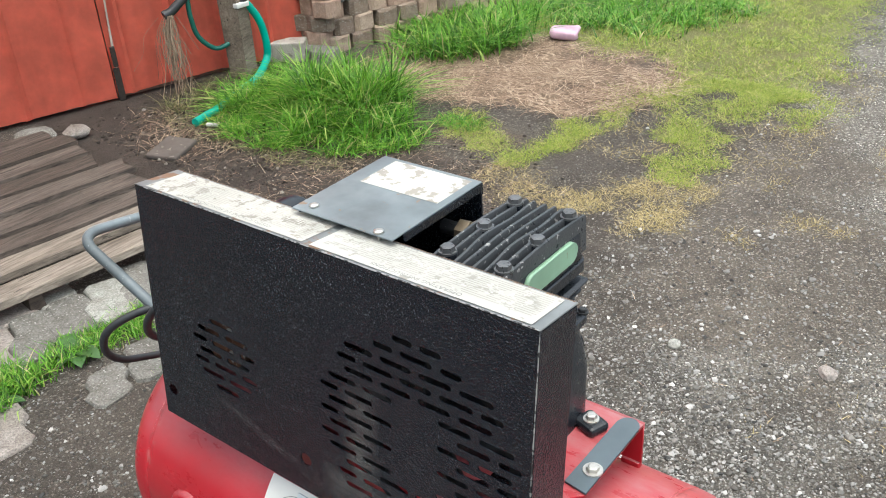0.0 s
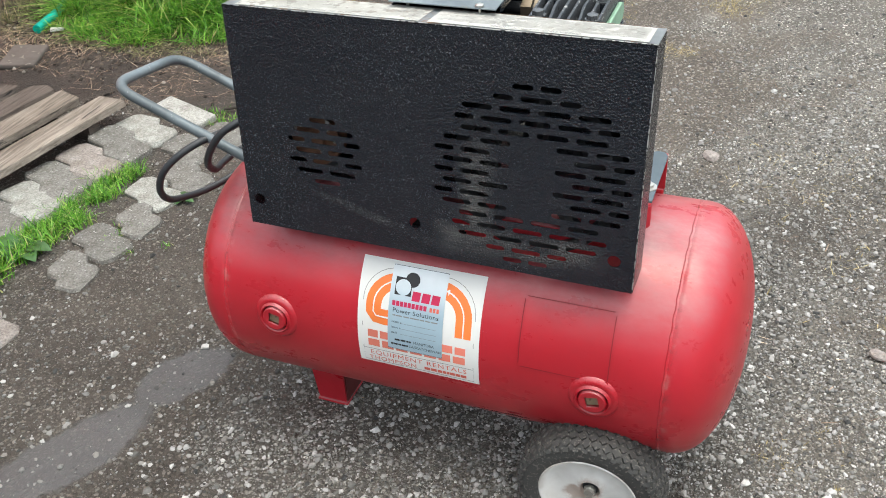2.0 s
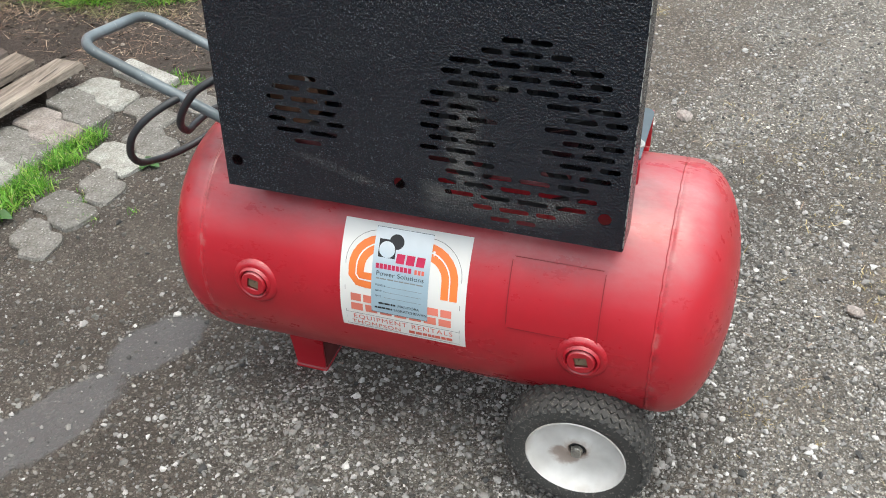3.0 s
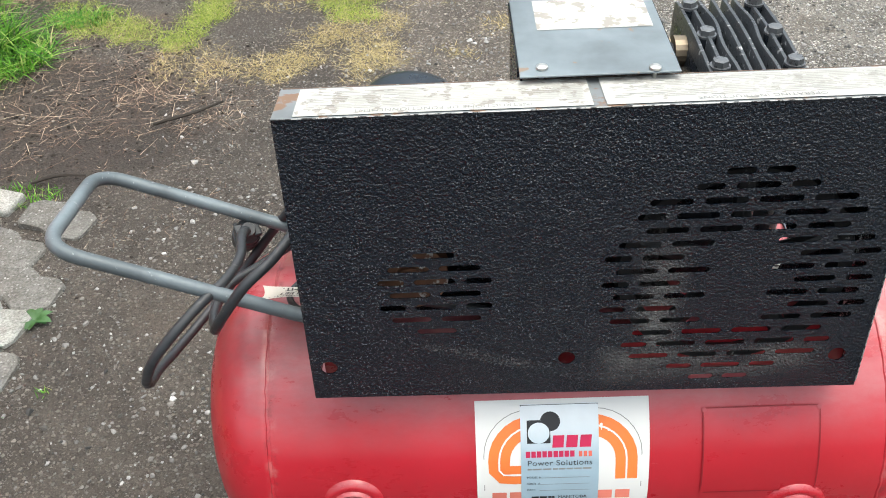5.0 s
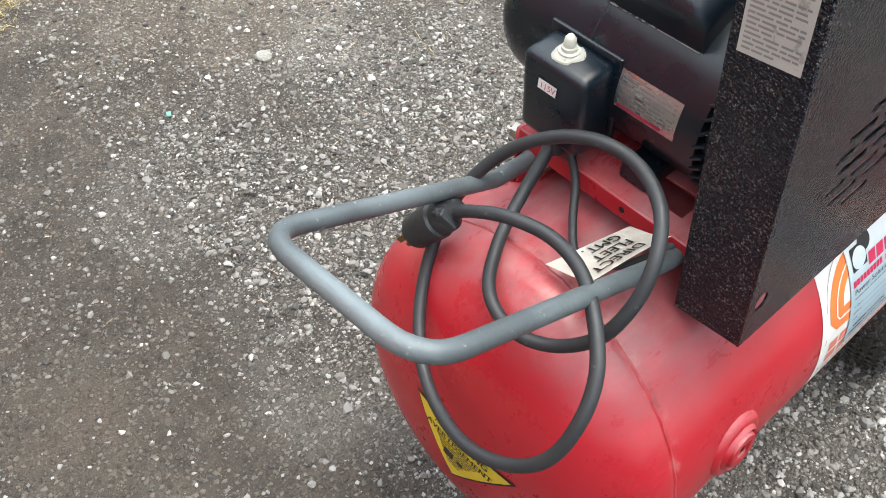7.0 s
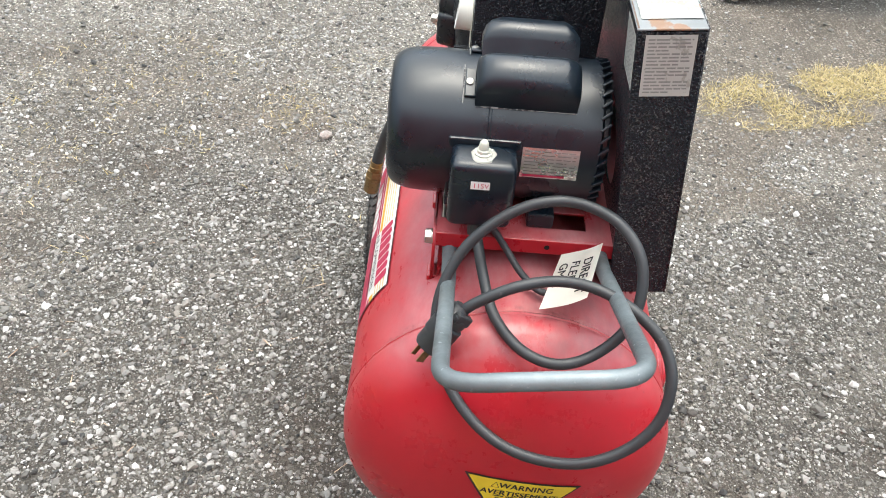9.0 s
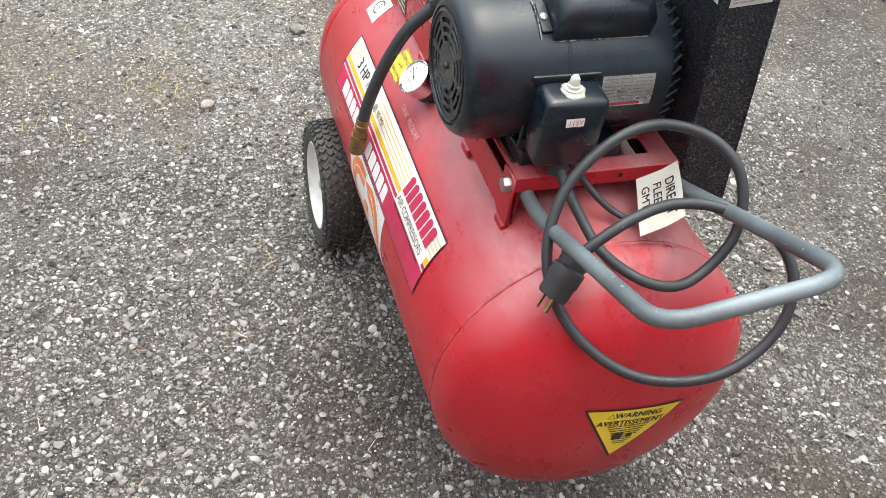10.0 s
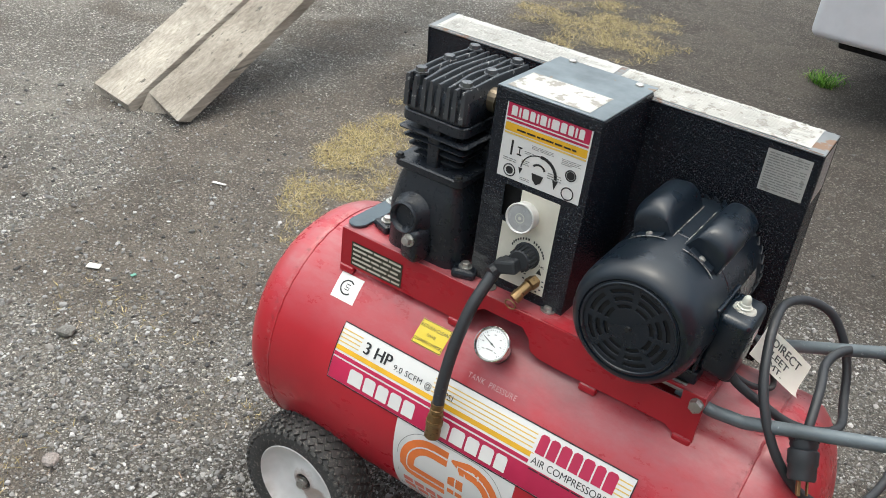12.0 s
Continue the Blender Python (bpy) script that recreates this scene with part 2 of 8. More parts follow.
def rusty_rim():
    """White wheel enamel with rust bleeding down from the hub."""
    m, nt, p = blank("white_wheel_enamel")
    co = nt.nodes.new("ShaderNodeTexCoord").outputs["Object"]
    xyz = nt.nodes.new("ShaderNodeSeparateXYZ")
    nt.links.new(co, xyz.inputs[0])
    u, v = calc(nt, "SUBTRACT", xyz.outputs[0], 0.268), calc(nt, "SUBTRACT", xyz.outputs[2], 0.121)
    spots, soft = tex(nt, "noise", 60, 6, co, rough=0.65), tex(nt, "noise", 16, 5, co)
    r = calc(nt, "SQRT", calc(nt, "ADD", calc(nt, "MULTIPLY", u, u), calc(nt, "MULTIPLY", v, v)), 0)
    down = calc(nt, "DIVIDE", calc(nt, "ADD", calc(nt, "MULTIPLY", u, -0.62), calc(nt, "MULTIPLY", v, -0.78)), calc(nt, "ADD", r, 0.001))
    reach = calc(nt, "ADD", 0.02, calc(nt, "MULTIPLY", span(nt, down, 0.55, 0.98), 0.034))
    edge = calc(nt, "SUBTRACT", calc(nt, "ADD", r, calc(nt, "MULTIPLY", calc(nt, "SUBTRACT", spots.outputs[0], 0.5), 0.03)), reach)
    bleed = span(nt, edge, 0.007, -0.007)
    lip = calc(nt, "MULTIPLY", span(nt, r, 0.07, 0.08), span(nt, soft.outputs[0], 0.5, 0.62))
    col = mix(nt, ramp(nt, soft.outputs[0], [(0.35, grey(0)), (0.7, grey(1))]), (0.56, 0.545, 0.52), (0.74, 0.73, 0.71))
    col = mix(nt, calc(nt, "MULTIPLY", lip, 0.5), col, (0.3, 0.24, 0.19))
    col = mix(nt, calc(nt, "MULTIPLY", bleed, 0.6), col, mix(nt, spots.outputs[0], (0.1, 0.045, 0.022), (0.34, 0.18, 0.1)))
    nt.links.new(col, p.inputs["Base Color"])
    nt.links.new(calc(nt, "ADD", 0.36, calc(nt, "MULTIPLY", bleed, 0.4)), p.inputs["Roughness"])
    return m


def foil_label(low, high):
    """Pale foil with a fade from blue-grey below to white above."""
    m, nt, p = blank("fading_foil_label")
    at = nt.nodes.new("ShaderNodeSeparateXYZ")
    nt.links.new(nt.nodes.new("ShaderNodeTexCoord").outputs["Object"], at.inputs[0])
    cloud = tex(nt, "noise", 40, 5)
    col = mix(nt, span(nt, at.outputs[2], low, high), (0.36, 0.48, 0.56), (0.68, 0.72, 0.74))
    col = mix(nt, 0.3, col, ramp(nt, cloud.outputs[0], [(0.3, grey(0.75)), (0.7, grey(1))]), "MULTIPLY")
    nt.links.new(col, p.inputs["Base Color"])
    p.inputs["Roughness"].default_value, p.inputs["Metallic"].default_value = 0.36, 0.15
    return m


def soil():
    """Compacted grey gravel; brown earth, straw, dark humus and turf where they lie; a damp patch."""
    m, nt, p = blank("gravel_yard")
    co = nt.nodes.new("ShaderNodeTexCoord").outputs["Object"]
    xyz = nt.nodes.new("ShaderNodeSeparateXYZ")
    nt.links.new(co, xyz.inputs[0])
    x, y = xyz.outputs[0], xyz.outputs[1]
    jitter = nt.nodes.new("ShaderNodeVectorMath")
    jitter.operation = "MULTIPLY_ADD"
    jitter.inputs[1].default_value = (0.011, 0.011, 0.011)
    nt.links.new(tex(nt, "noise", 130, 3, co).outputs["Color"], jitter.inputs[0])
    nt.links.new(co, jitter.inputs[2])
    rag = jitter.outputs[0]
    chips, grit, big = tex(nt, "voronoi", 98, coord=rag), tex(nt, "voronoi", 215, coord=rag), tex(nt, "voronoi", 50, coord=rag)
    wide, mid, tiny = tex(nt, "noise", 1.3, 7, co, rough=0.65), tex(nt, "noise", 6, 8, co, rough=0.7), tex(nt, "noise", 320, 6, co, rough=0.7)

    def cover(name, lo=0.3, hi=0.72, rough=0.9):
        att = nt.nodes.new("ShaderNodeAttribute")
        att.attribute_name = name
        return span(nt, calc(nt, "ADD", att.outputs["Fac"], calc(nt, "MULTIPLY", calc(nt, "SUBTRACT", mid.outputs[0], 0.5), rough)), lo, hi)

    midf, tinyf = ramp(nt, mid.outputs[0], [(0.3, grey(0)), (0.7, grey(1))]), ramp(nt, tiny.outputs[0], [(0.32, grey(0)), (0.68, grey(1))])
    earth = mix(nt, midf, (0.05, 0.043, 0.037), (0.128, 0.112, 0.097))
    earth = mix(nt, tinyf, mix(nt, 0.55, earth, (0.026, 0.022, 0.019)), earth)
    dust = mix(nt, tinyf, (0.036, 0.032, 0.028), mix(nt, midf, (0.1, 0.093, 0.083), (0.175, 0.166, 0.151)))
    stone = ramp(nt, chips.outputs["Color"], [(0.0, grey(0.05)), (0.35, (0.17, 0.163, 0.15)), (0.7, (0.34, 0.33, 0.308)), (1.0, grey(0.68))])
    small = ramp(nt, grit.outputs["Color"], [(0.0, grey(0.03)), (0.5, (0.16, 0.148, 0.13)), (1.0, grey(0.5))])
    lump = ramp(nt, big.outputs["Color"], [(0.8, grey(0.1)), (0.9, (0.22, 0.213, 0.2)), (1.0, grey(0.4))])
    gravel = mix(nt, ramp(nt, grit.outputs["Distance"], [(0.36, grey(1)), (0.42, grey(0))]), dust, small)
    hue = nt.nodes.new("ShaderNodeSeparateColor")
    nt.links.new(chips.outputs["Color"], hue.inputs[0])
    lying = span(nt, calc(nt, "ADD", hue.outputs[1], calc(nt, "MULTIPLY", calc(nt, "SUBTRACT", mid.outputs[0], 0.5), 2.0)), 0.45, 0.49)
    gravel = mix(nt, calc(nt, "MULTIPLY", lying, span(nt, calc(nt, "ADD", chips.outputs["Distance"], calc(nt, "MULTIPLY", hue.outputs[2], 0.14)), 0.46, 0.435)), gravel, stone)
    loners = calc(nt, "MULTIPLY", span(nt, big.outputs["Distance"], 0.31, 0.29), span(nt, big.outputs["Color"], 0.8, 0.82))
    gravel = mix(nt, loners, gravel, lump)
    silt = calc(nt, "MULTIPLY", span(nt, wide.outputs[0], 0.46, 0.66), span(nt, mid.outputs[0], 0.36, 0.62))
    gravel = mix(nt, calc(nt, "MULTIPLY", silt, 0.6), gravel, mix(nt, tinyf, (0.1, 0.092, 0.08), (0.22, 0.208, 0.188)))
    gravel = mix(nt, 1.0, gravel, ramp(nt, wide.outputs[0], [(0.32, (0.95, 0.91, 0.86)), (0.6, (1.28, 1.25, 1.2))]), "MULTIPLY")
    keep = ramp(nt, chips.outputs["Color"], [(0.34, grey(1)), (0.37, grey(0.45)), (0.62, grey(0.45)), (0.66, grey(1))])
    keep = mix(nt, span(nt, chips.outputs["Distance"], 0.36, 0.4), keep, grey(1))
    earth = mix(nt, 0.42, earth, mix(nt, 1.0, gravel, (0.82, 0.72, 0.62), "MULTIPLY"))
    body = mix(nt, mix(nt, 1.0, calc(nt, "MULTIPLY", cover("earth"), 0.85), keep, "MULTIPLY"), gravel, earth)
    pale = mix(nt, calc(nt, "MULTIPLY", cover("lane", 0.2, 0.85, 0.9), 0.9), grey(1), (1.66, 1.65, 1.63))
    body = mix(nt, 1.0, body, pale, "MULTIPLY")

    def puddle(cx, cy, rx, ry, slant):
        ex = calc(nt, "DIVIDE", calc(nt, "ADD", calc(nt, "ADD", x, -cx), calc(nt, "MULTIPLY", calc(nt, "ADD", y, -cy), -slant)), rx)
        ey = calc(nt, "DIVIDE", calc(nt, "ADD", y, -cy), ry)
        return calc(nt, "ADD", calc(nt, "SQRT", calc(nt, "ADD", calc(nt, "MULTIPLY", ex, ex), calc(nt, "MULTIPLY", ey, ey)), 0), calc(nt, "MULTIPLY", calc(nt, "SUBTRACT", mid.outputs[0], 0.5), 1.3))

    damp = span(nt, calc(nt, "MINIMUM", puddle(-0.625, -0.03, 0.075, 0.1, 0.3), puddle(-0.715, -0.29, 0.085, 0.17, 0.4)), 1.1, 0.86)
    body = mix(nt, calc(nt, "MULTIPLY", damp, 0.85), body, mix(nt, mid.outputs[0], (0.05, 0.05, 0.05), (0.085, 0.087, 0.09)))
    rusty = calc(nt, "MULTIPLY", span(nt, tex(nt, "noise", 3.1, 6, co, rough=0.6).outputs[0], 0.56, 0.68), span(nt, mid.outputs[0], 0.4, 0.6))
    body = mix(nt, calc(nt, "MULTIPLY", rusty, 0.4), body, mix(nt, tinyf, (0.05, 0.036, 0.026), (0.19, 0.145, 0.11)))
    body = mix(nt, cover("humus"), body, mix(nt, tinyf, (0.024, 0.018, 0.015), mix(nt, midf, (0.058, 0.045, 0.037), (0.13, 0.104, 0.086))))
    body = mix(nt, calc(nt, "MULTIPLY", cover("straw"), 0.9), body, mix(nt, tinyf, (0.07, 0.047, 0.034), mix(nt, midf, (0.12, 0.082, 0.06), (0.32, 0.235, 0.17))))
    body = mix(nt, calc(nt, "MULTIPLY", cover("turf", 0.35, 1.0, 1.7), 0.62), body, mix(nt, tinyf, (0.17, 0.18, 0.04), mix(nt, midf, (0.28, 0.33, 0.065), (0.46, 0.42, 0.15))))
    nt.links.new(body, p.inputs["Base Color"])
    nt.links.new(calc(nt, "SUBTRACT", 0.88, calc(nt, "MULTIPLY", damp, 0.5)), p.inputs["Roughness"])
    h = mix(nt, 0.6, ramp(nt, chips.outputs["Distance"], [(0.2, grey(1)), (0.46, grey(0))]), tiny.outputs[0], "ADD")
    h = mix(nt, 0.5, h, ramp(nt, grit.outputs["Distance"], [(0.0, grey(1)), (0.45, grey(0))]), "ADD")
    h = mix(nt, calc(nt, "MULTIPLY", damp, 0.9), h, grey(0.3))
    nt.links.new(bump(nt, h, 1.0, 0.011), p.inputs["Normal"])
    return m


RED = dusty_sheen_red("red_tank_paint", 0.02, -0.8)
DECK_RED = dusty_sheen_red("red_deck_enamel", 0.02, -0.7)
GUARD = wrinkle_black()
BLACK = paint("black_enamel", (0.0055, 0.0105, 0.0175), 0.31, spec=0.55, worn=(0.07, 0.075, 0.08), wear=-0.06, wear_scale=28, bumps=0.03)
CAST = paint("black_cast_iron_paint", (0.0125, 0.016, 0.0215), 0.31, worn=(0.13, 0.13, 0.13), wear=-0.02, wear_scale=120, bumps=0.25, bump_scale=500)
CAST_WORN = paint("rubbed_cast_iron", (0.022, 0.0235, 0.026), 0.36, metal=0.2, worn=(0.24, 0.24, 0.24), wear=0.06, wear_scale=140, bumps=0.2)
# Near-black that paints shade in holes, hollows and under the trailer.
SHADE_BLACK = paint("shade_black", (0.006, 0.006, 0.006), 0.8)
STEEL = paint("zinc_bolt", (0.5, 0.49, 0.46), 0.38, metal=0.9, worn=(0.2, 0.13, 0.08), wear=0.08, wear_scale=400)
TOPMETAL = paint("worn_grey_sheet", (0.17, 0.2, 0.215), 0.4, metal=0.25, worn=(0.24, 0.17, 0.12), wear=0.05, wear_scale=45, blotch=0.3)
TUBE = paint("dull_galvanised_tube", (0.145, 0.172, 0.186), 0.46, metal=0.25, worn=(0.25, 0.275, 0.285), wear=0.075, wear_scale=120, blotch=0.4, bumps=0.15)
RUBBER = paint("black_cord_rubber", (0.028, 0.031, 0.035), 0.48, worn=(0.06, 0.06, 0.06), wear=0.05, wear_scale=120)
TYRE = paint("dusty_tyre_rubber", (0.042, 0.041, 0.039), 0.75, worn=(0.12, 0.112, 0.1), wear=0.16, wear_scale=190, bumps=0.2)
RIM = rusty_rim()
BRASS = paint("dull_brass", (0.3, 0.2, 0.095), 0.45, metal=0.85, blotch=0.4, worn=(0.12, 0.08, 0.05), wear=0.1, wear_scale=200)
PAPER = paint("worn_white_label", (0.45, 0.445, 0.415), 0.55, worn=(0.3, 0.29, 0.26), wear=0.13, wear_scale=75, blotch=0.08)
PEELED = paint("peeling_white_label", (0.44, 0.435, 0.4), 0.6, worn=(0.27, 0.25, 0.22), wear=0.17, wear_scale=60, blotch=0.1)
WHITE = paint("white_vinyl", (0.7, 0.695, 0.67), 0.4, worn=(0.55, 0.4, 0.36), wear=-0.01, wear_scale=60, blotch=0.04)
CREAM = paint("cream_panel_paint", (0.66, 0.63, 0.53), 0.5, worn=(0.3, 0.26, 0.2), wear=0.02, wear_scale=40)
INK = paint("black_print", (0.015, 0.015, 0.016), 0.5)
PALEINK = paint("pale_worn_print", (0.36, 0.35, 0.32), 0.6, worn=(0.6, 0.59, 0.55), wear=0.16, wear_scale=90)
GREYINK = paint("faded_grey_print", (0.22, 0.22, 0.21), 0.6)
CRIMSON = paint("crimson_print", (0.46, 0.015, 0.07), 0.42, worn=(0.6, 0.45, 0.42), wear=-0.02, wear_scale=50)
YELLOW = paint("yellow_print", (0.75, 0.42, 0.02), 0.45)
PALEYELLOW = paint("thin_yellow_print", (0.72, 0.5, 0.12), 0.5)
ORANGE = paint("orange_print", (0.8, 0.2, 0.045), 0.42)
ORANGERED = paint("faded_red_print", (0.62, 0.12, 0.08), 0.5)
PALERED = paint("thin_pale_red_print", (0.7, 0.2, 0.14), 0.5)
WARNYELLOW = paint("warning_yellow", (0.7, 0.54, 0.03), 0.42, worn=(0.35, 0.25, 0.03), wear=0.0, wear_scale=70)
GLASSWHITE = paint("gauge_face_white", (0.8, 0.82, 0.8), 0.25, blotch=0.03)
CHROME = paint("chrome_bezel", (0.75, 0.75, 0.75), 0.2, metal=1.0, blotch=0.05)
VERDIGRIS = paint("pale_green_cast_face", (0.24, 0.4, 0.28), 0.5, worn=(0.2, 0.18, 0.12), wear=0.08, wear_scale=30)
TABGREY = paint("blue_grey_tab", (0.1, 0.13, 0.15), 0.4, metal=0.3, worn=(0.3, 0.3, 0.3), wear=0.0)
ALU = paint("bare_aluminium_plate", (0.62, 0.61, 0.6), 0.28, metal=0.92, blotch=0.15)
MILKY = paint("milky_plastic", (0.52, 0.53, 0.46), 0.35, blotch=0.08)
TAGPAPER = paint("cream_tag_paper", (0.86, 0.85, 0.78), 0.7, blotch=0.08)
BARNRED = paint("faded_red_sheet", (0.84, 0.19, 0.125), 0.55, worn=(0.42, 0.25, 0.2), wear=-0.02, wear_scale=30, blotch=0.14)
PALLETWOOD = old_wood("pale_pallet_wood", (0.12, 0.1, 0.082), (0.44, 0.39, 0.33))
DARKWOOD = old_wood("dark_wet_pallet_wood", (0.035, 0.028, 0.024), (0.2, 0.165, 0.14))
RAMPWOOD = old_wood("pale_weathered_plank", (0.3, 0.27, 0.22), (0.6, 0.55, 0.47))
POSTWOOD = old_wood("weathered_post_wood", (0.16, 0.13, 0.1), (0.42, 0.36, 0.29))
PAVER = concrete("worn_concrete_paver", (0.17, 0.166, 0.158), (0.47, 0.465, 0.445))
BLOCK = concrete("brown_concrete_block", (0.25, 0.19, 0.15), (0.6, 0.475, 0.39))
PALEBLOCK = concrete("pale_concrete_block", (0.42, 0.42, 0.4), (0.78, 0.77, 0.73))
CINDER = concrete("dark_grey_block", (0.06, 0.065, 0.07), (0.14, 0.145, 0.155))
HOSE = paint("teal_hose_vinyl", (0.0, 0.36, 0.27), 0.4, blotch=0.2)
HOSEDARK = paint("dark_green_hose", (0.01, 0.13, 0.1), 0.45)
ROPE = islands("frayed_fibre", [(0, (0.2, 0.14, 0.1)), (0.6, (0.4, 0.3, 0.21)), (1, (0.55, 0.44, 0.33))])
STRAW = islands("dry_straw", [(0, (0.1, 0.06, 0.04)), (0.45, (0.3, 0.2, 0.135)), (0.8, (0.5, 0.37, 0.26)), (1, (0.74, 0.6, 0.44))], 0.8)
GRASS = leafy("green_grass", [(0, (0.025, 0.09, 0.008)), (0.35, (0.1, 0.29, 0.022)), (0.75, (0.21, 0.49, 0.045)), (0.93, (0.42, 0.58, 0.13)), (1, (0.56, 0.48, 0.26))], 0.5)
LAWN = leafy("yellow_green_grass", [(0, (0.14, 0.22, 0.03)), (0.45, (0.36, 0.46, 0.07)), (0.8, (0.52, 0.56, 0.14)), (1, (0.62, 0.54, 0.28))], 0.6)
DRYGRASS = leafy("yellowed_grass", [(0, (0.23, 0.18, 0.065)), (0.5, (0.46, 0.37, 0.165)), (1, (0.64, 0.53, 0.31))], 0.7, 0.12)
DULLGRASS = leafy("dull_dead_grass", [(0, (0.06, 0.07, 0.025)), (0.5, (0.17, 0.18, 0.07)), (0.85, (0.3, 0.27, 0.14)), (1, (0.46, 0.38, 0.24))], 0.7, 0.2)
CRUMBS = islands("dark_soil_crumbs", [(0, (0.025, 0.019, 0.015)), (0.7, (0.075, 0.06, 0.048)), (0.93, (0.14, 0.115, 0.09)), (1, (0.3, 0.28, 0.25))], 0.9)
WEED = paint("broad_leaf_green", (0.045, 0.115, 0.03), 0.5, blotch=0.3)
PEBBLE = islands("loose_chippings", [(0, grey(0.04)), (0.15, (0.11, 0.103, 0.092)), (0.38, (0.19, 0.184, 0.173)), (0.6, (0.3, 0.293, 0.278)), (0.7, (0.2, 0.183, 0.16)), (0.86, (0.38, 0.372, 0.357)), (1, (0.57, 0.56, 0.54))], 0.7)
GROUND = soil()
TRAILER = paint("white_trailer_skin", (0.72, 0.73, 0.75), 0.45, blotch=0.06, bumps=0.15, bump_scale=60)
LITTER = paint("pink_printed_wrapper", (0.5, 0.33, 0.42), 0.5, blotch=0.3)
GREENBIT = paint("green_plastic_scrap", (0.13, 0.33, 0.25), 0.4)
DULLSTONE = paint("dull_brown_stone", (0.1, 0.085, 0.075), 0.85, worn=(0.18, 0.16, 0.14), wear=0.1, wear_scale=40, bumps=0.4, bump_scale=90)
DEADTWIG = paint("dark_dead_bark", (0.035, 0.028, 0.022), 0.9, worn=(0.1, 0.08, 0.06), wear=0.05)
PALESCRAP = paint("pale_dry_scrap", (0.62, 0.61, 0.56), 0.8, worn=(0.4, 0.38, 0.32), wear=0.1, wear_scale=200)
PALESTONE = concrete("pale_loose_stone", (0.26, 0.255, 0.245), (0.5, 0.49, 0.47))


# ---- building helpers ----
def part(name, bm, material, parent=None, label="", smooth=False):
    """Link a bmesh (or a mesh) as one object under a thing or part."""
    if isinstance(bm, bmesh.types.BMesh):
        me = bpy.data.meshes.new(name)
        bmesh.ops.recalc_face_normals(bm, faces=bm.faces)
        bm.to_mesh(me)
        bm.free()
    else:
        me = bm
    if smooth:
        for f in me.polygons:
            f.use_smooth = True
        me.set_sharp_from_angle(angle=radians(38))
    me.materials.append(material)
    ob = new(name, me)
    if parent is not None:
        ob.parent = parent
        ob.matrix_parent_inverse = parent.matrix_world.inverted()
    if label:
        tagged(ob, label)
    return ob


def thing(name, at, label, category, group="", kind=""):
    e = new(name)
    e.empty_display_size = 0.05
    e.location = at
    bpy.context.view_layer.update()
    return tagged(e, label, category, group, kind)


def box(bm, centre, size, bevel=0.0, turn=None, seg=2):
    m = Matrix.Translation(centre) @ (turn if turn else Matrix()) @ Matrix.Diagonal((*size, 1))
    got = bmesh.ops.create_cube(bm, size=1.0, matrix=m)
    if bevel:
        vs = set(got["verts"])
        es = [e for e in bm.edges if e.verts[0] in vs and e.verts[1] in vs]
        bmesh.ops.bevel(bm, geom=es, offset=bevel, segments=seg, affect="EDGES", profile=0.5)
    return bm


def rod(bm, a, b, r, r2=None, seg=24):
    a, b = Vector(a), Vector(b)
    m = Matrix.Translation((a + b) / 2) @ (b - a).to_track_quat("Z", "Y").to_matrix().to_4x4()
    bmesh.ops.create_cone(bm, cap_ends=True, segments=seg, radius1=r, radius2=r if r2 is None else r2, depth=(b - a).length, matrix=m)
    return bm


def spun(bm, profile, origin, axis, seg=48):
    """Turn a profile of (distance along the axis, radius) round the axis."""
    m = Matrix.Translation(origin) @ Vector(axis).to_track_quat("Z", "Y").to_matrix().to_4x4()
    rings = []
    for d, r in profile:
        if r < 1e-6:
            rings.append([bm.verts.new(m @ Vector((0, 0, d)))])
        else:
            rings.append([bm.verts.new(m @ Vector((r * math.cos(2 * math.pi * i / seg), r * math.sin(2 * math.pi * i / seg), d))) for i in range(seg)])
    for a, b in zip(rings, rings[1:]):
        for i in range(seg):
            q = [a[i % len(a)], a[(i + 1) % len(a)], b[(i + 1) % len(b)], b[i % len(b)]]
            q = list(dict.fromkeys(q))
            if len(q) > 2:
                bm.faces.new(q)
    return bm


def glide(points, n=8):
    """A smooth line through the points."""
    p = [Vector(q) for q in points]
    p = [p[0] * 2 - p[1]] + p + [p[-1] * 2 - p[-2]]
    out = []
    for i in range(1, len(p) - 2):
        a, b, c, d = p[i - 1:i + 3]
        for k in range(n):
            t = k / n
            out.append(0.5 * ((2 * b) + (c - a) * t + (2 * a - 5 * b + 4 * c - d) * t * t + (3 * b - a - 3 * c + d) * t ** 3))
    return out + [p[-2]]


def tube(bm, line, r, seg=12, taper=None):
    line = [Vector(q) for q in line]
    up = Vector((0.3, 0.2, 1)).normalized()
    rings = []
    for i, q in enumerate(line):
        d = (line[min(i + 1, len(line) - 1)] - line[max(i - 1, 0)]).normalized()
        side = d.cross(up).normalized()
        up = side.cross(d).normalized()
        rr = r if taper is None else r * taper(i / (len(line) - 1))
        rings.append([bm.verts.new(q + rr * (math.cos(a) * side + math.sin(a) * up)) for a in (2 * math.pi * k / seg for k in range(seg))])
    for a, b in zip(rings, rings[1:]):
        for k in range(seg):
            bm.faces.new((a[k], a[(k + 1) % seg], b[(k + 1) % seg], b[k]))
    bm.faces.new(rings[0][::-1])
    bm.faces.new(rings[-1])
    return bm


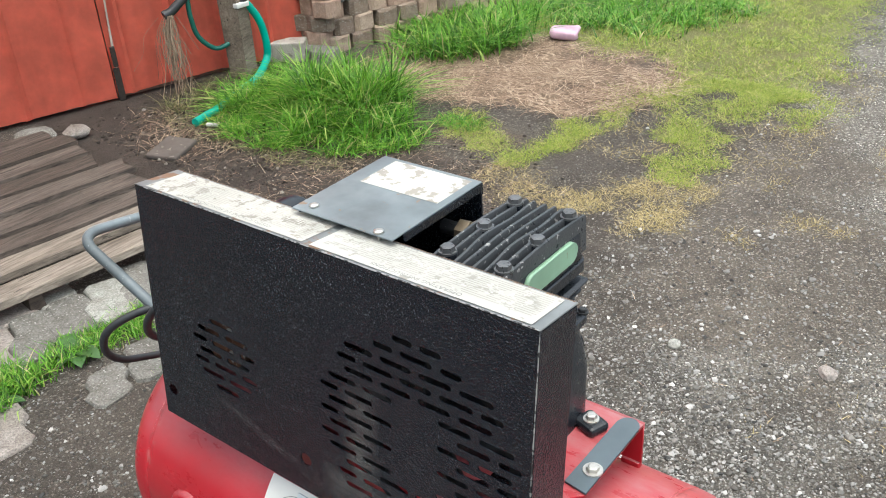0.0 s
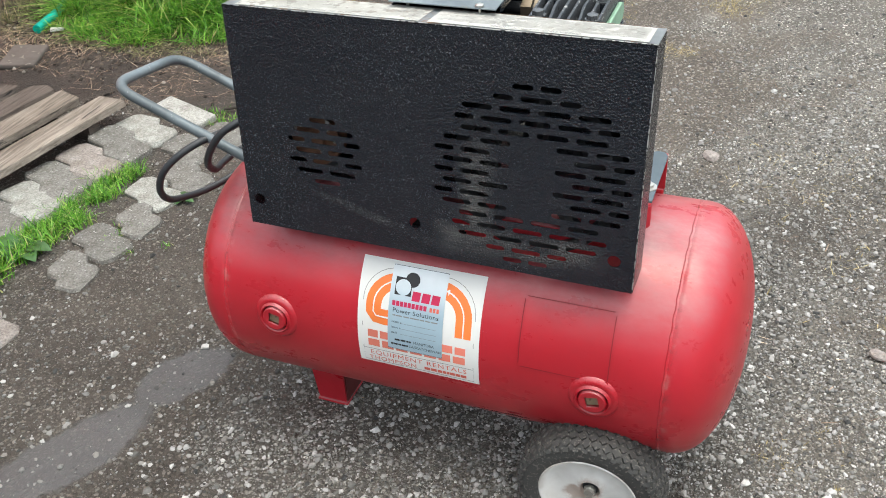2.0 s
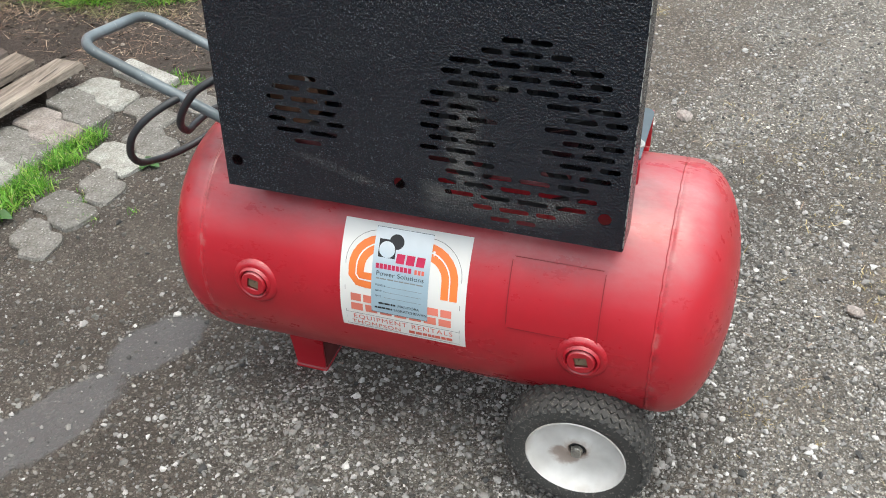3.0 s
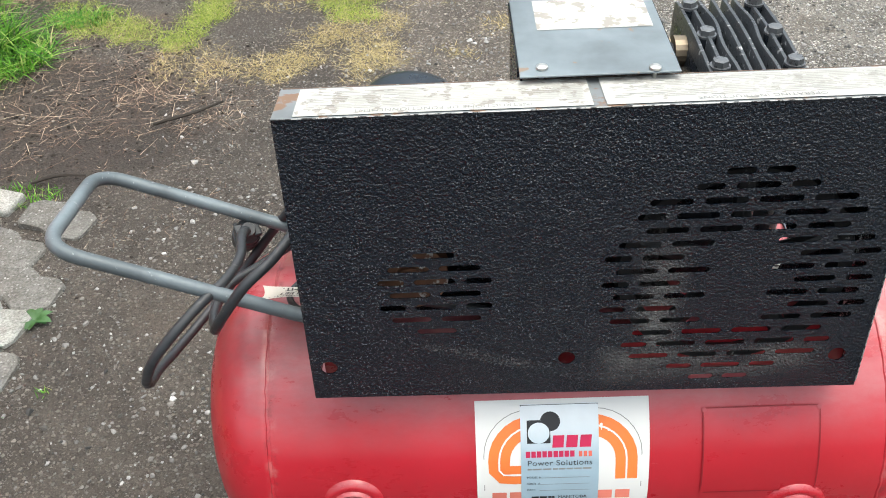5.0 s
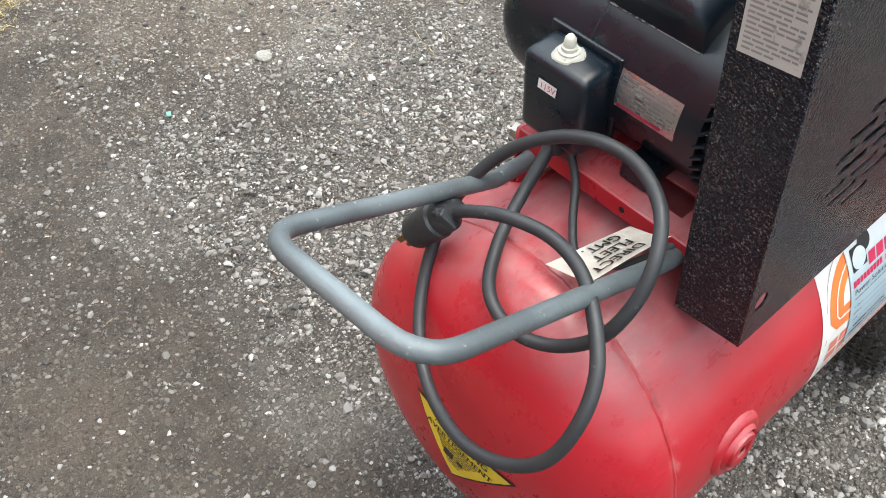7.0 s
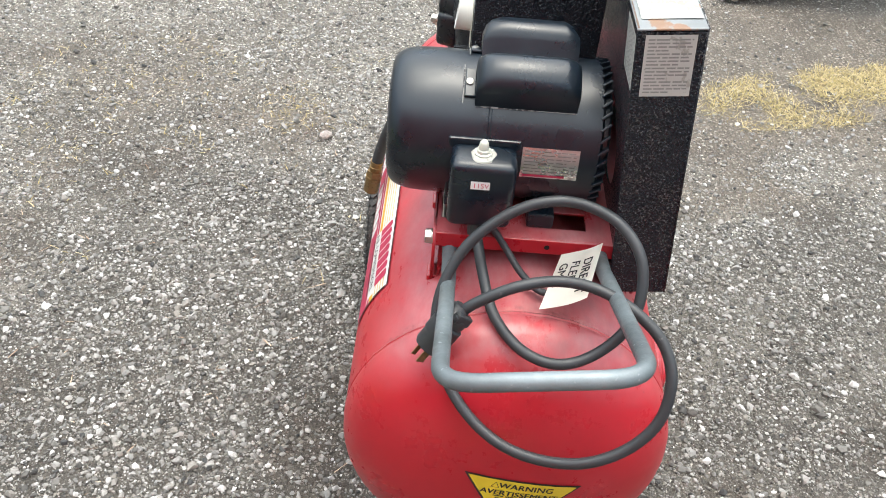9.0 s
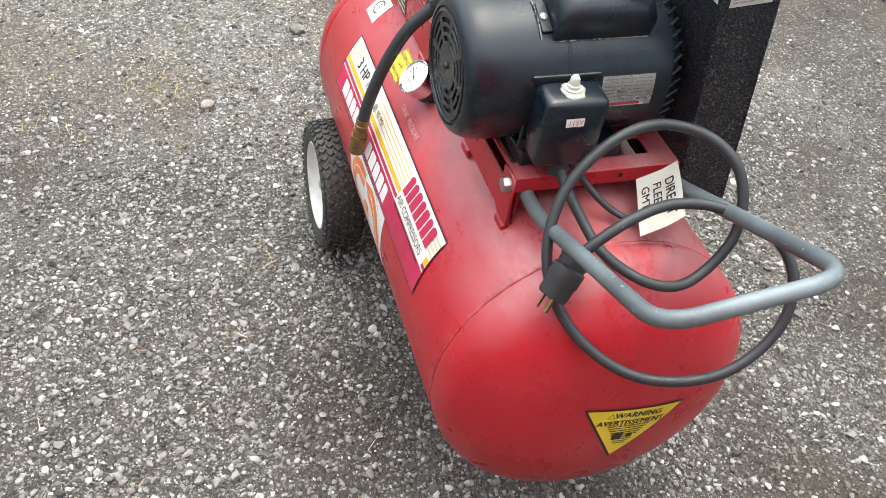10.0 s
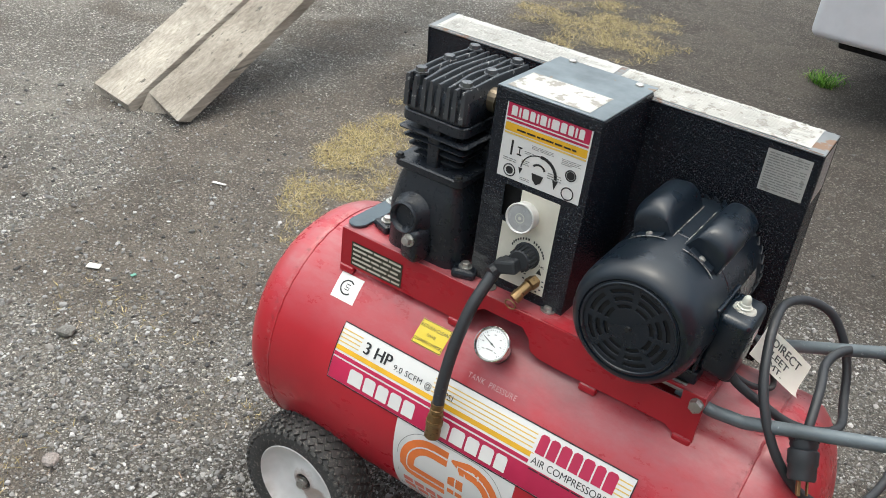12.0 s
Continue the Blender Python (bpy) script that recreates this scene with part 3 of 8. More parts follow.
def bent(points, radius, n=7):
    """A line of straight runs joined by round bends."""
    p = [Vector(q) for q in points]
    out = [p[0]]
    for a, b, c in zip(p, p[1:], p[2:]):
        u, v = (a - b).normalized(), (c - b).normalized()
        half = u.angle(v) / 2
        cut = min(radius / math.tan(half), 0.48 * (a - b).length, 0.48 * (c - b).length)
        s, e = b + u * cut, b + v * cut
        for k in range(n + 1):
            t = k / n
            out.append(s * (1 - t) ** 2 + b * 2 * t * (1 - t) + e * t * t)
    return out + [p[-1]]


def plate(loops, thick, place, bevel=0.0):
    """A sheet with holes: first loop the outline, the others holes; place maps (u, v, w) to the world."""
    cu = bpy.data.curves.new("sheet", "CURVE")
    cu.dimensions, cu.fill_mode, cu.extrude = "2D", "BOTH", thick / 2
    for loop in loops:
        s = cu.splines.new("POLY")
        s.points.add(len(loop) - 1)
        for q, (u, v) in zip(s.points, loop):
            q.co = (u, v, 0, 1)
        s.use_cyclic_u = True
    ob = bpy.data.objects.new("sheet", cu)
    me = bpy.data.meshes.new_from_object(ob)
    bpy.data.objects.remove(ob)
    bpy.data.curves.remove(cu)
    weld = bmesh.new()
    weld.from_mesh(me)
    bmesh.ops.remove_doubles(weld, verts=weld.verts, dist=1e-5)
    for v in weld.verts:
        v.co = place(v.co.x, v.co.y, v.co.z)
    bmesh.ops.recalc_face_normals(weld, faces=weld.faces)
    weld.to_mesh(me)
    weld.free()
    return me


def stadium(u, v, length, height, n=5):
    r, h = height / 2, (length - height) / 2
    return [(u + h + r * math.cos(a), v + r * math.sin(a)) for a in (math.pi * (k / n - 0.5) for k in range(n + 1))] + \
           [(u - h - r * math.cos(a), v - r * math.sin(a)) for a in (math.pi * (k / n - 0.5) for k in range(n + 1))]


def ring_loop(u, v, r, n=20):
    return [(u + r * math.cos(2 * math.pi * k / n), v + r * math.sin(2 * math.pi * k / n)) for k in range(n)]


class Print:
    """Marks laid on a flat or curved label; place(u, v, h) gives the world."""

    def __init__(self, place, step=0.012):
        self.place, self.step, self.h = place, step, 0.0
        self.ink = {}

    def bm(self, material):
        return self.ink.setdefault(material, bmesh.new())

    def quad(self, material, pts, h):
        b = self.bm(material)
        b.faces.new([b.verts.new(self.place(u, v, h)) for u, v in pts])

    def rect(self, material, u0, v0, u1, v1, h=0.0006):
        nu, nv = max(1, math.ceil(abs(u1 - u0) / (self.step * 4))), max(1, math.ceil(abs(v1 - v0) / self.step))
        b = self.bm(material)
        g = [[b.verts.new(self.place(u0 + (u1 - u0) * i / nu, v0 + (v1 - v0) * j / nv, h)) for j in range(nv + 1)] for i in range(nu + 1)]
        for i in range(nu):
            for j in range(nv):
                b.faces.new((g[i][j], g[i + 1][j], g[i + 1][j + 1], g[i][j + 1]))

    def stroke(self, material, line, width, h=0.0006, closed=False):
        n = len(line)
        b = self.bm(material)
        rows = []
        for i, (u, v) in enumerate(line):
            a, c = line[(i - 1) % n if closed else max(i - 1, 0)], line[(i + 1) % n if closed else min(i + 1, n - 1)]
            d = Vector((c[0] - a[0], c[1] - a[1])).normalized() * width / 2
            rows.append((b.verts.new(self.place(u - d.y, v + d.x, h)), b.verts.new(self.place(u + d.y, v - d.x, h))))
        pairs = list(zip(rows, rows[1:])) + ([(rows[-1], rows[0])] if closed else [])
        for p, q in pairs:
            b.faces.new((p[0], q[0], q[1], p[1]))

    def disc(self, material, u, v, r, h=0.0006, n=24):
        self.quad(material, ring_loop(u, v, r, n), h)

    def text(self, material, words, u, v, size, h=0.0008, align="LEFT", spread=1.0, squeeze=1.0):
        cu = bpy.data.curves.new("words", "FONT")
        cu.body, cu.size, cu.align_x, cu.space_character = words, size, align, spread
        ob = bpy.data.objects.new("words", cu)
        me = bpy.data.meshes.new_from_object(ob)
        bpy.data.objects.remove(ob)
        bpy.data.curves.remove(cu)
        b = self.bm(material)
        vs = [b.verts.new(self.place(u + q.co.x * squeeze, v + q.co.y, h)) for q in me.vertices]
        for f in me.polygons:
            try:
                b.faces.new([vs[i] for i in f.vertices])
            except ValueError:
                pass
        bpy.data.meshes.remove(me)

    def bars(self, material, u0, v0, u1, v1, rows, fill=0.55, h=0.0006, rng=None, words=7):
        """Lines of unreadable small print as plain bars."""
        rng = rng or random.Random(5)
        pitch = (v1 - v0) / rows
        for k in range(rows):
            v = v1 - (k + 0.5) * pitch
            u, end = u0, u1 if k % 4 != 3 else u0 + (u1 - u0) * rng.uniform(0.45, 0.9)
            while u < end - 0.002:
                w = min(end - u, (u1 - u0) / words * rng.uniform(0.5, 1.4))
                self.rect(material, u, v - pitch * fill / 2, u + w * 0.86, v + pitch * fill / 2, h)
                u += w

    def letters(self, material, u0, v0, u1, v1, count, h=0.0008, gap=0.22, slant=0.0):
        """A brand name as a row of plain blocks."""
        w = (u1 - u0) / count
        for k in range(count):
            a, b = u0 + k * w, u0 + (k + 1 - gap) * w
            self.quad(material, [(a, v0), (b, v0), (b + slant, v1), (a + slant, v1)], h)

    def shapes(self, material, u0, v0, u1, v1, widths, h=0.0008, gap=0.16):
        """A brand name as a row of plain solid blocks of uneven width."""
        unit = (u1 - u0) / sum(widths)
        u = u0
        for w in widths:
            c, e = (v1 - v0) * 0.12, u + unit * (w - gap)
            self.quad(material, [(u, v0), (e, v0), (e, v1 - c), (e - c, v1), (u + c, v1), (u, v1 - c)], h)
            u += unit * w

    def finish(self, parent, name="printing"):
        for material, b in self.ink.items():
            me = bpy.data.meshes.new(name)
            b.to_mesh(me)
            b.free()
            tagged(part(name, me, material, parent), kind="stuff")


# ---- ground ----
def bank(x, y):
    """Height of the yard's surface."""
    far = min(1.0, max(0.0, (math.hypot(x, y - 0.1) - 0.7) / 1.2))
    return far * (0.022 * noise.noise(Vector((x * 0.7, y * 0.7, 3.1))) + 0.008 * noise.noise(Vector((x * 3.1, y * 3.1, 7.7)))) + 0.002 * noise.noise(Vector((x * 9, y * 9, 1.3)))


def ease(v, lo, hi):
    t = min(1.0, max(0.0, (v - lo) / (hi - lo)))
    return t * t * (3 - 2 * t)


def waves(x, y, k, seed):
    return noise.noise(Vector((x * k, y * k, seed))) + 0.5 * noise.noise(Vector((x * k * 2.3, y * k * 2.3, seed + 4)))


def oval(x, y, cx, cy, rx, ry, wob=0.5, k=2.6):
    """1 inside an uneven oval, falling off over its rim."""
    return ease(math.hypot((x - cx) / rx, (y - cy) / ry) + wob * waves(x, y, k, 6.0) * 0.5, 1.25, 0.75)


def earth(x, y):
    """How much bare soil shows instead of gravel."""
    n1, n2 = waves(x, y, 0.8, 9.0), noise.noise(Vector((x * 4.2, y * 4.2, 2.0)))
    west = ease(-x + 0.25 * n1 + 0.2 * n2, 0.36, 0.72) * ease(y + 0.3 * n1, -0.9, -0.3)
    south = max(0.8 * ease(-y + 0.5 * n1 + 0.3 * n2, 0.1, 0.9) * ease(-x + 0.25 * n1, -1.85, -1.4) * ease(x + 0.2 * n1, 0.5, 0.95), ease(-y + 0.3 * n1 + 0.3 * n2, 0.95, 1.6) * ease(-x, -1.9, -1.3))
    north = 0.75 * oval(x, y, -0.3, 1.55, 0.8, 0.6)
    patches = 0.6 * ease(waves(x, y, 1.9, 12.0) + 0.6 * n2, -0.05, 0.5)
    ring = max(0.5 * oval(x, y, 0.75, 0.9, 0.45, 0.3), 0.8 * oval(x, y, 1.1, -0.35, 0.42, 0.6))
    verge = 0.9 * oval(x, y, -0.45, 2.3, 0.55, 0.5)
    return max(west, south, patches, ring, north, verge)


def lane(x, y):
    """Pale packed dust where wheels run."""
    n1 = waves(x, y, 0.9, 5.0)
    east = ease(x + 0.35 * n1, 0.3, 0.95) * (1 - ease(-y + 0.3 * n1, 0.9, 1.5) * ease(-x, -1.7, -1.3))
    return max(east, ease(y + 0.3 * n1, 0.5, 1.5) * ease(x + 0.2 * n1, -0.65, 0.0), 0.8 * ease(x + 0.2 * n1, 1.6, 2.1))


def strawbed(x, y):
    """Reddish bed of dead stems."""
    return max(oval(x, y, -1.55, 2.66, 0.72, 0.46), 0.35 * oval(x, y, -1.15, 1.5, 0.5, 0.3), 0.3 * oval(x, y, -1.75, 1.22, 0.55, 0.22), 0.5 * oval(x, y, -1.3, 1.95, 0.3, 0.14))


def humus(x, y):
    """Dark damp soil along the wall's foot and round the pallet's end."""
    return max(oval(x, y, -2.2, 1.25, 0.75, 0.42), 0.6 * oval(x, y, -1.25, 1.35, 0.5, 0.35), oval(x, y, -2.75, 1.75, 0.4, 0.7), 0.42 * oval(x, y, -0.755, 1.94, 0.16, 0.17, 0.9, 5.0), 0.35 * oval(x, y, -1.5, 2.05, 0.22, 0.16), 0.55 * oval(x, y, -0.18, 0.95, 0.09, 0.06), 0.5 * oval(x, y, -0.43, 0.67, 0.1, 0.07))


def ribbon(x, y, line, width):
    """1 on a winding strip of ground, falling off over its ragged rim."""
    d = 9.0
    for (ax, ay), (bx, by) in zip(line, line[1:]):
        t = min(1.0, max(0.0, ((x - ax) * (bx - ax) + (y - ay) * (by - ay)) / ((bx - ax) ** 2 + (by - ay) ** 2)))
        d = min(d, math.hypot(x - ax - t * (bx - ax), y - ay - t * (by - ay)))
    return ease(d / width + 0.8 * waves(x, y, 7.0, 3.0), 1.3, 0.4)


def meadow(x, y):
    """Turf beside the lane, with a strip of it winding round the bare patch."""
    n1, n2 = waves(x, y, 1.4, 1.0), waves(x, y, 6.0, 2.0)
    field = ease(y + 0.14 * n1 + 0.12 * n2, 2.62, 2.95) * ease(-x - 0.12 * (y - 2.8) + 0.1 * n1 + 0.12 * n2, 0.12, 0.42) * (1 - oval(x, y, -1.52, 2.66, 0.74, 0.46))
    strip = 0.58 * ribbon(x, y, ((-1.42, 2.07), (-1.2, 1.92), (-1.02, 1.85), (-0.97, 2.0), (-0.94, 2.2), (-0.9, 2.5), (-0.75, 2.8)), 0.085)
    tufts = max(0.85 * oval(x, y, -0.62, 2.3, 0.07, 0.07), 0.55 * ribbon(x, y, ((-0.6, 2.4), (-0.47, 2.15), (-0.46, 2.0)), 0.09), 0.5 * oval(x, y, -0.46, 2.34, 0.06, 0.05))
    return max(field, strip, tufts, 0.3 * ribbon(x, y, ((-0.9, 2.6), (-0.5, 2.62), (-0.25, 2.75)), 0.16))


def build_ground():
    ax = [-400, -150, -60, -25, -12, -7] + [-5 + 0.06 * i for i in range(167)] + [7, 12, 25, 60, 150, 400]
    ay = [-400, -150, -60, -25, -12, -7] + [-5 + 0.06 * i for i in range(234)] + [11, 16, 30, 60, 150, 400]
    verts = [(x, y, bank(x, y) if abs(x) < 7 and -7 < y < 11 else 0.0) for y in ay for x in ax]
    n = len(ax)
    faces = [(j * n + i, j * n + i + 1, (j + 1) * n + i + 1, (j + 1) * n + i) for j in range(len(ay) - 1) for i in range(n - 1)]
    me = bpy.data.meshes.new("ground")
    me.from_pydata(verts, [], faces)
    for name, cover in (("earth", earth), ("straw", strawbed), ("humus", humus), ("turf", meadow), ("lane", lane)):
        mask = me.attributes.new(name, "FLOAT", "POINT")
        mask.data.foreach_set("value", [cover(x, y) for x, y, _ in verts])
    g = part("ground", me, GROUND, smooth=True)
    tagged(g, "grey compacted gravel yard with brown dirt patches", "ground", kind="structure")


build_ground()

# ---- the air compressor ----
CY, CZ, R = 0.06, 0.318, 0.205
SEAM_L, SEAM_R, DOME = -0.378, 0.370, 0.097
compressor = thing("air_compressor", (0, CY, 0), "red portable air compressor with black belt guard on two wheels", "compressor")


def on_tank(x, angle, h=0.0):
    a = radians(angle)
    return Vector((x, CY + (R + h) * math.sin(a), CZ + (R + h) * math.cos(a)))


def front_label(x0, angle0):
    return lambda u, v, h: on_tank(x0 + u, angle0 + math.degrees(v / R), h)


def back_label(x0, angle0):
    return lambda u, v, h: on_tank(x0 - u, angle0 - math.degrees(v / R), h)


def flat_label(origin, right, up):
    o, r, w = Vector(origin), Vector(right).normalized(), Vector(up).normalized()
    nrm = r.cross(w)
    return lambda u, v, h: o + r * u + w * v + nrm * h


# tank with dished ends, knuckle radius and rolled seams
bm = bmesh.new()
prof = []
for k in range(15):
    a = math.pi / 2 * k / 14
    prof.append((SEAM_L - DOME * math.cos(a) ** 0.92, R * math.sin(a) ** 0.92))
prof += [(SEAM_L + 0.004, R), (SEAM_L + 0.007, R - 0.001), (SEAM_L + 0.011, R - 0.001), (SEAM_L + 0.014, R)]
prof += [(SEAM_R - 0.014, R), (SEAM_R - 0.011, R - 0.001), (SEAM_R - 0.007, R - 0.001), (SEAM_R - 0.004, R)]
for k in range(15):
    a = math.pi / 2 * (1 - k / 14)
    prof.append((SEAM_R + DOME * math.cos(a) ** 0.92, R * math.sin(a) ** 0.92))
prof[0], prof[-1] = (prof[0][0], 0), (prof[-1][0], 0)
spun(bm, prof, (0, CY, CZ), (1, 0, 0), 96)
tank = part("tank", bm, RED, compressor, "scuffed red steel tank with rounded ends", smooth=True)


def dome_x(y, z):
    r = min(1.0, math.hypot(y - CY, z - CZ) / R)
    s = r ** (1 / 0.92)
    return SEAM_L - DOME * math.sqrt(max(0, 1 - s * s)) ** 0.92


# weld beads along the seams and underneath
for x in (SEAM_L + 0.009, SEAM_R - 0.009):
    bm = bmesh.new()
    tube(bm, [on_tank(x + 0.0008 * math.sin(a * 0.7), a, -0.0024) for a in range(0, 361, 4)], 0.0028, 6)
    part("weld_seam", bm, RED, tank, smooth=True)


PLUGHOLE = paint("bare_plug_recess", (0.24, 0.19, 0.12), 0.65, worn=(0.1, 0.07, 0.04), wear=0.1, wear_scale=150)


def bung(x, angle, turn):
    """Welded red boss in a saucer of paint, closed by a plug with a square socket."""
    c, n = on_tank(x, angle), (on_tank(x, angle, 1) - on_tank(x, angle)).normalized()
    bm = bmesh.new()
    spun(bm, [(-0.01, 0.042), (-0.002, 0.04), (0.003, 0.036), (0.0045, 0.032), (0.004, 0.0285), (0.0065, 0.027), (0.0085, 0.0255), (0.0075, 0.024), (0.006, 0.0232), (0.0045, 0.0228), (0.0, 0.0226)], c, n, 40)
    b = part("bung", bm, RED, tank, "red threaded boss with square-socket plug", smooth=True)
    side = Vector((1, 0, 0))
    up = n.cross(side)
    bm = bmesh.new()
    spun(bm, [(0.0, 0.0215), (0.0085, 0.0212), (0.0105, 0.0198), (0.0108, 0.0185)], c, n, 32)
    pl = part("plug", bm, RED, b, smooth=True)
    ca, sa = 0.0145 * math.cos(radians(turn)), 0.0145 * math.sin(radians(turn))
    part("plug_face", plate([ring_loop(0, 0, 0.0188, 32), [(ca, sa), (-sa, ca), (-ca, -sa), (sa, -ca)]], 0.007, lambda u, v, w: c + n * (0.0074 + w) + side * u + up * v), RED, pl)
    bm = bmesh.new()
    rod(bm, c + n * 0.001, c + n * 0.0035, 0.015, seg=16)
    part("plug_socket", bm, PLUGHOLE, pl, "rusty square socket")


bung(-0.272, -83, 34)
bung(0.263, -90, 58)

# embossed serial plate
bm = bmesh.new()
g = [[bm.verts.new(on_tank(0.146 + 0.136 * i / 6, -50 - 31 * j / 10, 0.0012)) for j in range(11)] for i in range(7)]
lo = [[bm.verts.new(on_tank(0.146 + 0.136 * i / 6, -50 - 31 * j / 10, -0.001)) for j in range(11)] for i in range(7)]
for i in range(6):
    for j in range(10):
        bm.faces.new((g[i][j], g[i + 1][j], g[i + 1][j + 1], g[i][j + 1]))
for i in range(6):
    for j in (0, 10):
        bm.faces.new((g[i][j], g[i + 1][j], lo[i + 1][j], lo[i][j]))
for j in range(10):
    for i in (0, 6):
        bm.faces.new((g[i][j], g[i][j + 1], lo[i][j + 1], lo[i][j]))
serial = part("serial_plate", bm, RED, tank, smooth=True)
pr = Print(front_label(0.146, -81))
for u in (0.001, 0.135):
    for v in (0.002, 0.109):
        pr.disc(DECK_RED, u, v, 0.003, 0.0022, 10)
for k in range(11):
    if k not in (4, 5):
        pr.rect(DECK_RED, 0.03 + k * 0.0075, 0.099, 0.034 + k * 0.0075, 0.104, 0.0016)
edge_dark = paint("dark_red_crease", (0.22, 0.008, 0.014), 0.6)
pr.stroke(edge_dark, [(0.0, 0.0), (0.136, 0.0)] + [(0.136, 0.0111 * k) for k in range(1, 11)] + [(0.0, 0.111 - 0.0111 * k) for k in range(10)], 0.0014, 0.002, True)
pr.finish(serial)

# foot at the handle end, wheel brackets at the other
for y0, lean in ((0.004, -0.1), (0.116, 0.1)):
    me = plate([[(-0.313, 0.0), (-0.259, 0.0), (-0.256, 0.012), (-0.248, 0.128), (-0.318, 0.128), (-0.316, 0.012)]], 0.005, lambda u, v, w: Vector((u, y0 + lean * v + w, v)))
    part("foot_web", me, RED, compressor, "bent red steel foot plate")
# Side plates take a darker red for shade inside the foot, with brown spots.
for x0 in (-0.314, -0.256):
    bm = bmesh.new()
    box(bm, (x0, 0.06, 0.06), (0.005, 0.11, 0.12), 0.001)
    part("foot_side", bm, paint("shaded_red_steel", (0.12, 0.02, 0.02), 0.7, worn=(0.06, 0.05, 0.04), wear=0.2, wear_scale=25), compressor)
bm = bmesh.new()
box(bm, (-0.285, 0.06, 0.004), (0.066, 0.128, 0.006), 0.002)
part("foot_pad", bm, RED, compressor)
for s in (-1, 1):
    bm = bmesh.new()
    box(bm, (0.269, CY + s * 0.13, 0.135), (0.05, 0.1, 0.005), 0.001)
    box(bm, (0.246, CY + s * 0.13, 0.15), (0.004, 0.1, 0.045), 0.001)
    box(bm, (0.292, CY + s * 0.13, 0.15), (0.004, 0.1, 0.045), 0.001)
    rod(bm, (0.269, CY + s * 0.1, 0.122), (0.269, CY + s * 0.2, 0.122), 0.008)
    part("axle_bracket", bm, RED, compressor)


def wheel(s):
    """Pneumatic tyre with diamond tread on a white pressed rim; s is the side it faces."""
    yc, z0, rt = CY + s * 0.199, 0.121, 0.119
    hubx = 0.268
    w = new("wheel")
    w.parent = compressor
    w.location = (hubx, yc - CY, z0)
    bpy.context.view_layer.update()
    tagged(w, "black pneumatic tyre on a white pressed-steel rim")
    bm = bmesh.new()
    o, ax = (hubx, yc, z0), (0, s, 0)
    spun(bm, [(-0.03, 0.078), (-0.034, 0.086), (-0.036, 0.098), (-0.033, 0.109), (-0.024, 0.1155), (0, 0.1165), (0.024, 0.1155), (0.033, 0.109), (0.036, 0.098), (0.034, 0.086), (0.03, 0.078), (0.018, 0.076), (-0.018, 0.076), (-0.03, 0.078)], o, ax, 72)
    n = 46
    m = Matrix.Translation(o) @ Vector(ax).to_track_quat("Z", "Y").to_matrix().to_4x4()
    for k in range(n):
        for row, (d, rr, tilt) in enumerate(((-0.026, 0.1155, -18), (-0.0135, 0.1172, -4), (0.0, 0.1175, 0), (0.0135, 0.1172, 4), (0.026, 0.1155, 18), (-0.0335, 0.109, -50), (0.0335, 0.109, 50))):
            a = 2 * math.pi * (k + 0.5 * (row % 2)) / n
            t = m @ Matrix.Rotation(a, 4, "Z") @ Matrix.Translation((rr, 0, d)) @ Matrix.Rotation(radians(-tilt), 4, "Y") @ Matrix.Rotation(radians(45 if row < 5 else 0), 4, "X")
            bmesh.ops.create_cube(bm, size=1.0, matrix=t @ Matrix.Diagonal((0.005, 0.0088, 0.0088 if row < 5 else 0.006, 1)))
    part("tyre", bm, TYRE, w, smooth=True)
    bm = bmesh.new()
    spun(bm, [(0.026, 0.0815), (0.031, 0.082), (0.033, 0.0795), (0.029, 0.077), (0.02, 0.074), (0.011, 0.067), (0.006, 0.055), (0.005, 0.04), (0.008, 0.028), (0.013, 0.021), (0.0145, 0.0165), (0.013, 0.015), (0.004, 0.0145), (0.004, 0.0)], o, ax, 64)
    spun(bm, [(-0.026, 0.0815), (-0.031, 0.082), (-0.03, 0.077), (-0.01, 0.07), (-0.008, 0.0)], o, ax, 48)
    part("rim", bm, RIM, w, "white rim with rust bleeding round the hub", smooth=True)
    bm = bmesh.new()
    spun(bm, [(0.004, 0.0135), (0.0105, 0.013), (0.011, 0.009), (0.011, 0.0)], o, ax, 24)
    part("hub", bm, CAST_WORN, w, "dark steel hub washer")
    bm = bmesh.new()
    rod(bm, (hubx, yc, z0), (hubx, yc + s * 0.024, z0), 0.0078, seg=16)
    rod(bm, (hubx, yc + s * 0.013, z0), (hubx, yc + s * 0.018, z0), 0.0105, seg=6)
    part("axle_end", bm, STEEL, w, "grey steel axle end with nut")


wheel(-1)
wheel(1)

# ---- deck: folded red plate on the tank ----
DECK = 0.5645
deck = part("deck", plate([[(-0.288, -0.075), (0.25, -0.075), (0.25, -0.03), (0.299, 0.02), (0.299, 0.166), (-0.288, 0.166)],
                           [(-0.262, 0.137), (-0.19, 0.137), (-0.19, 0.162), (-0.262, 0.162)],
                           [(-0.268, -0.012), (-0.235, -0.012), (-0.235, 0.034), (-0.268, 0.034)]], 0.004,
                          lambda u, v, w: Vector((u, v, DECK + w))), DECK_RED, compressor, "folded red steel deck plate with scratches")


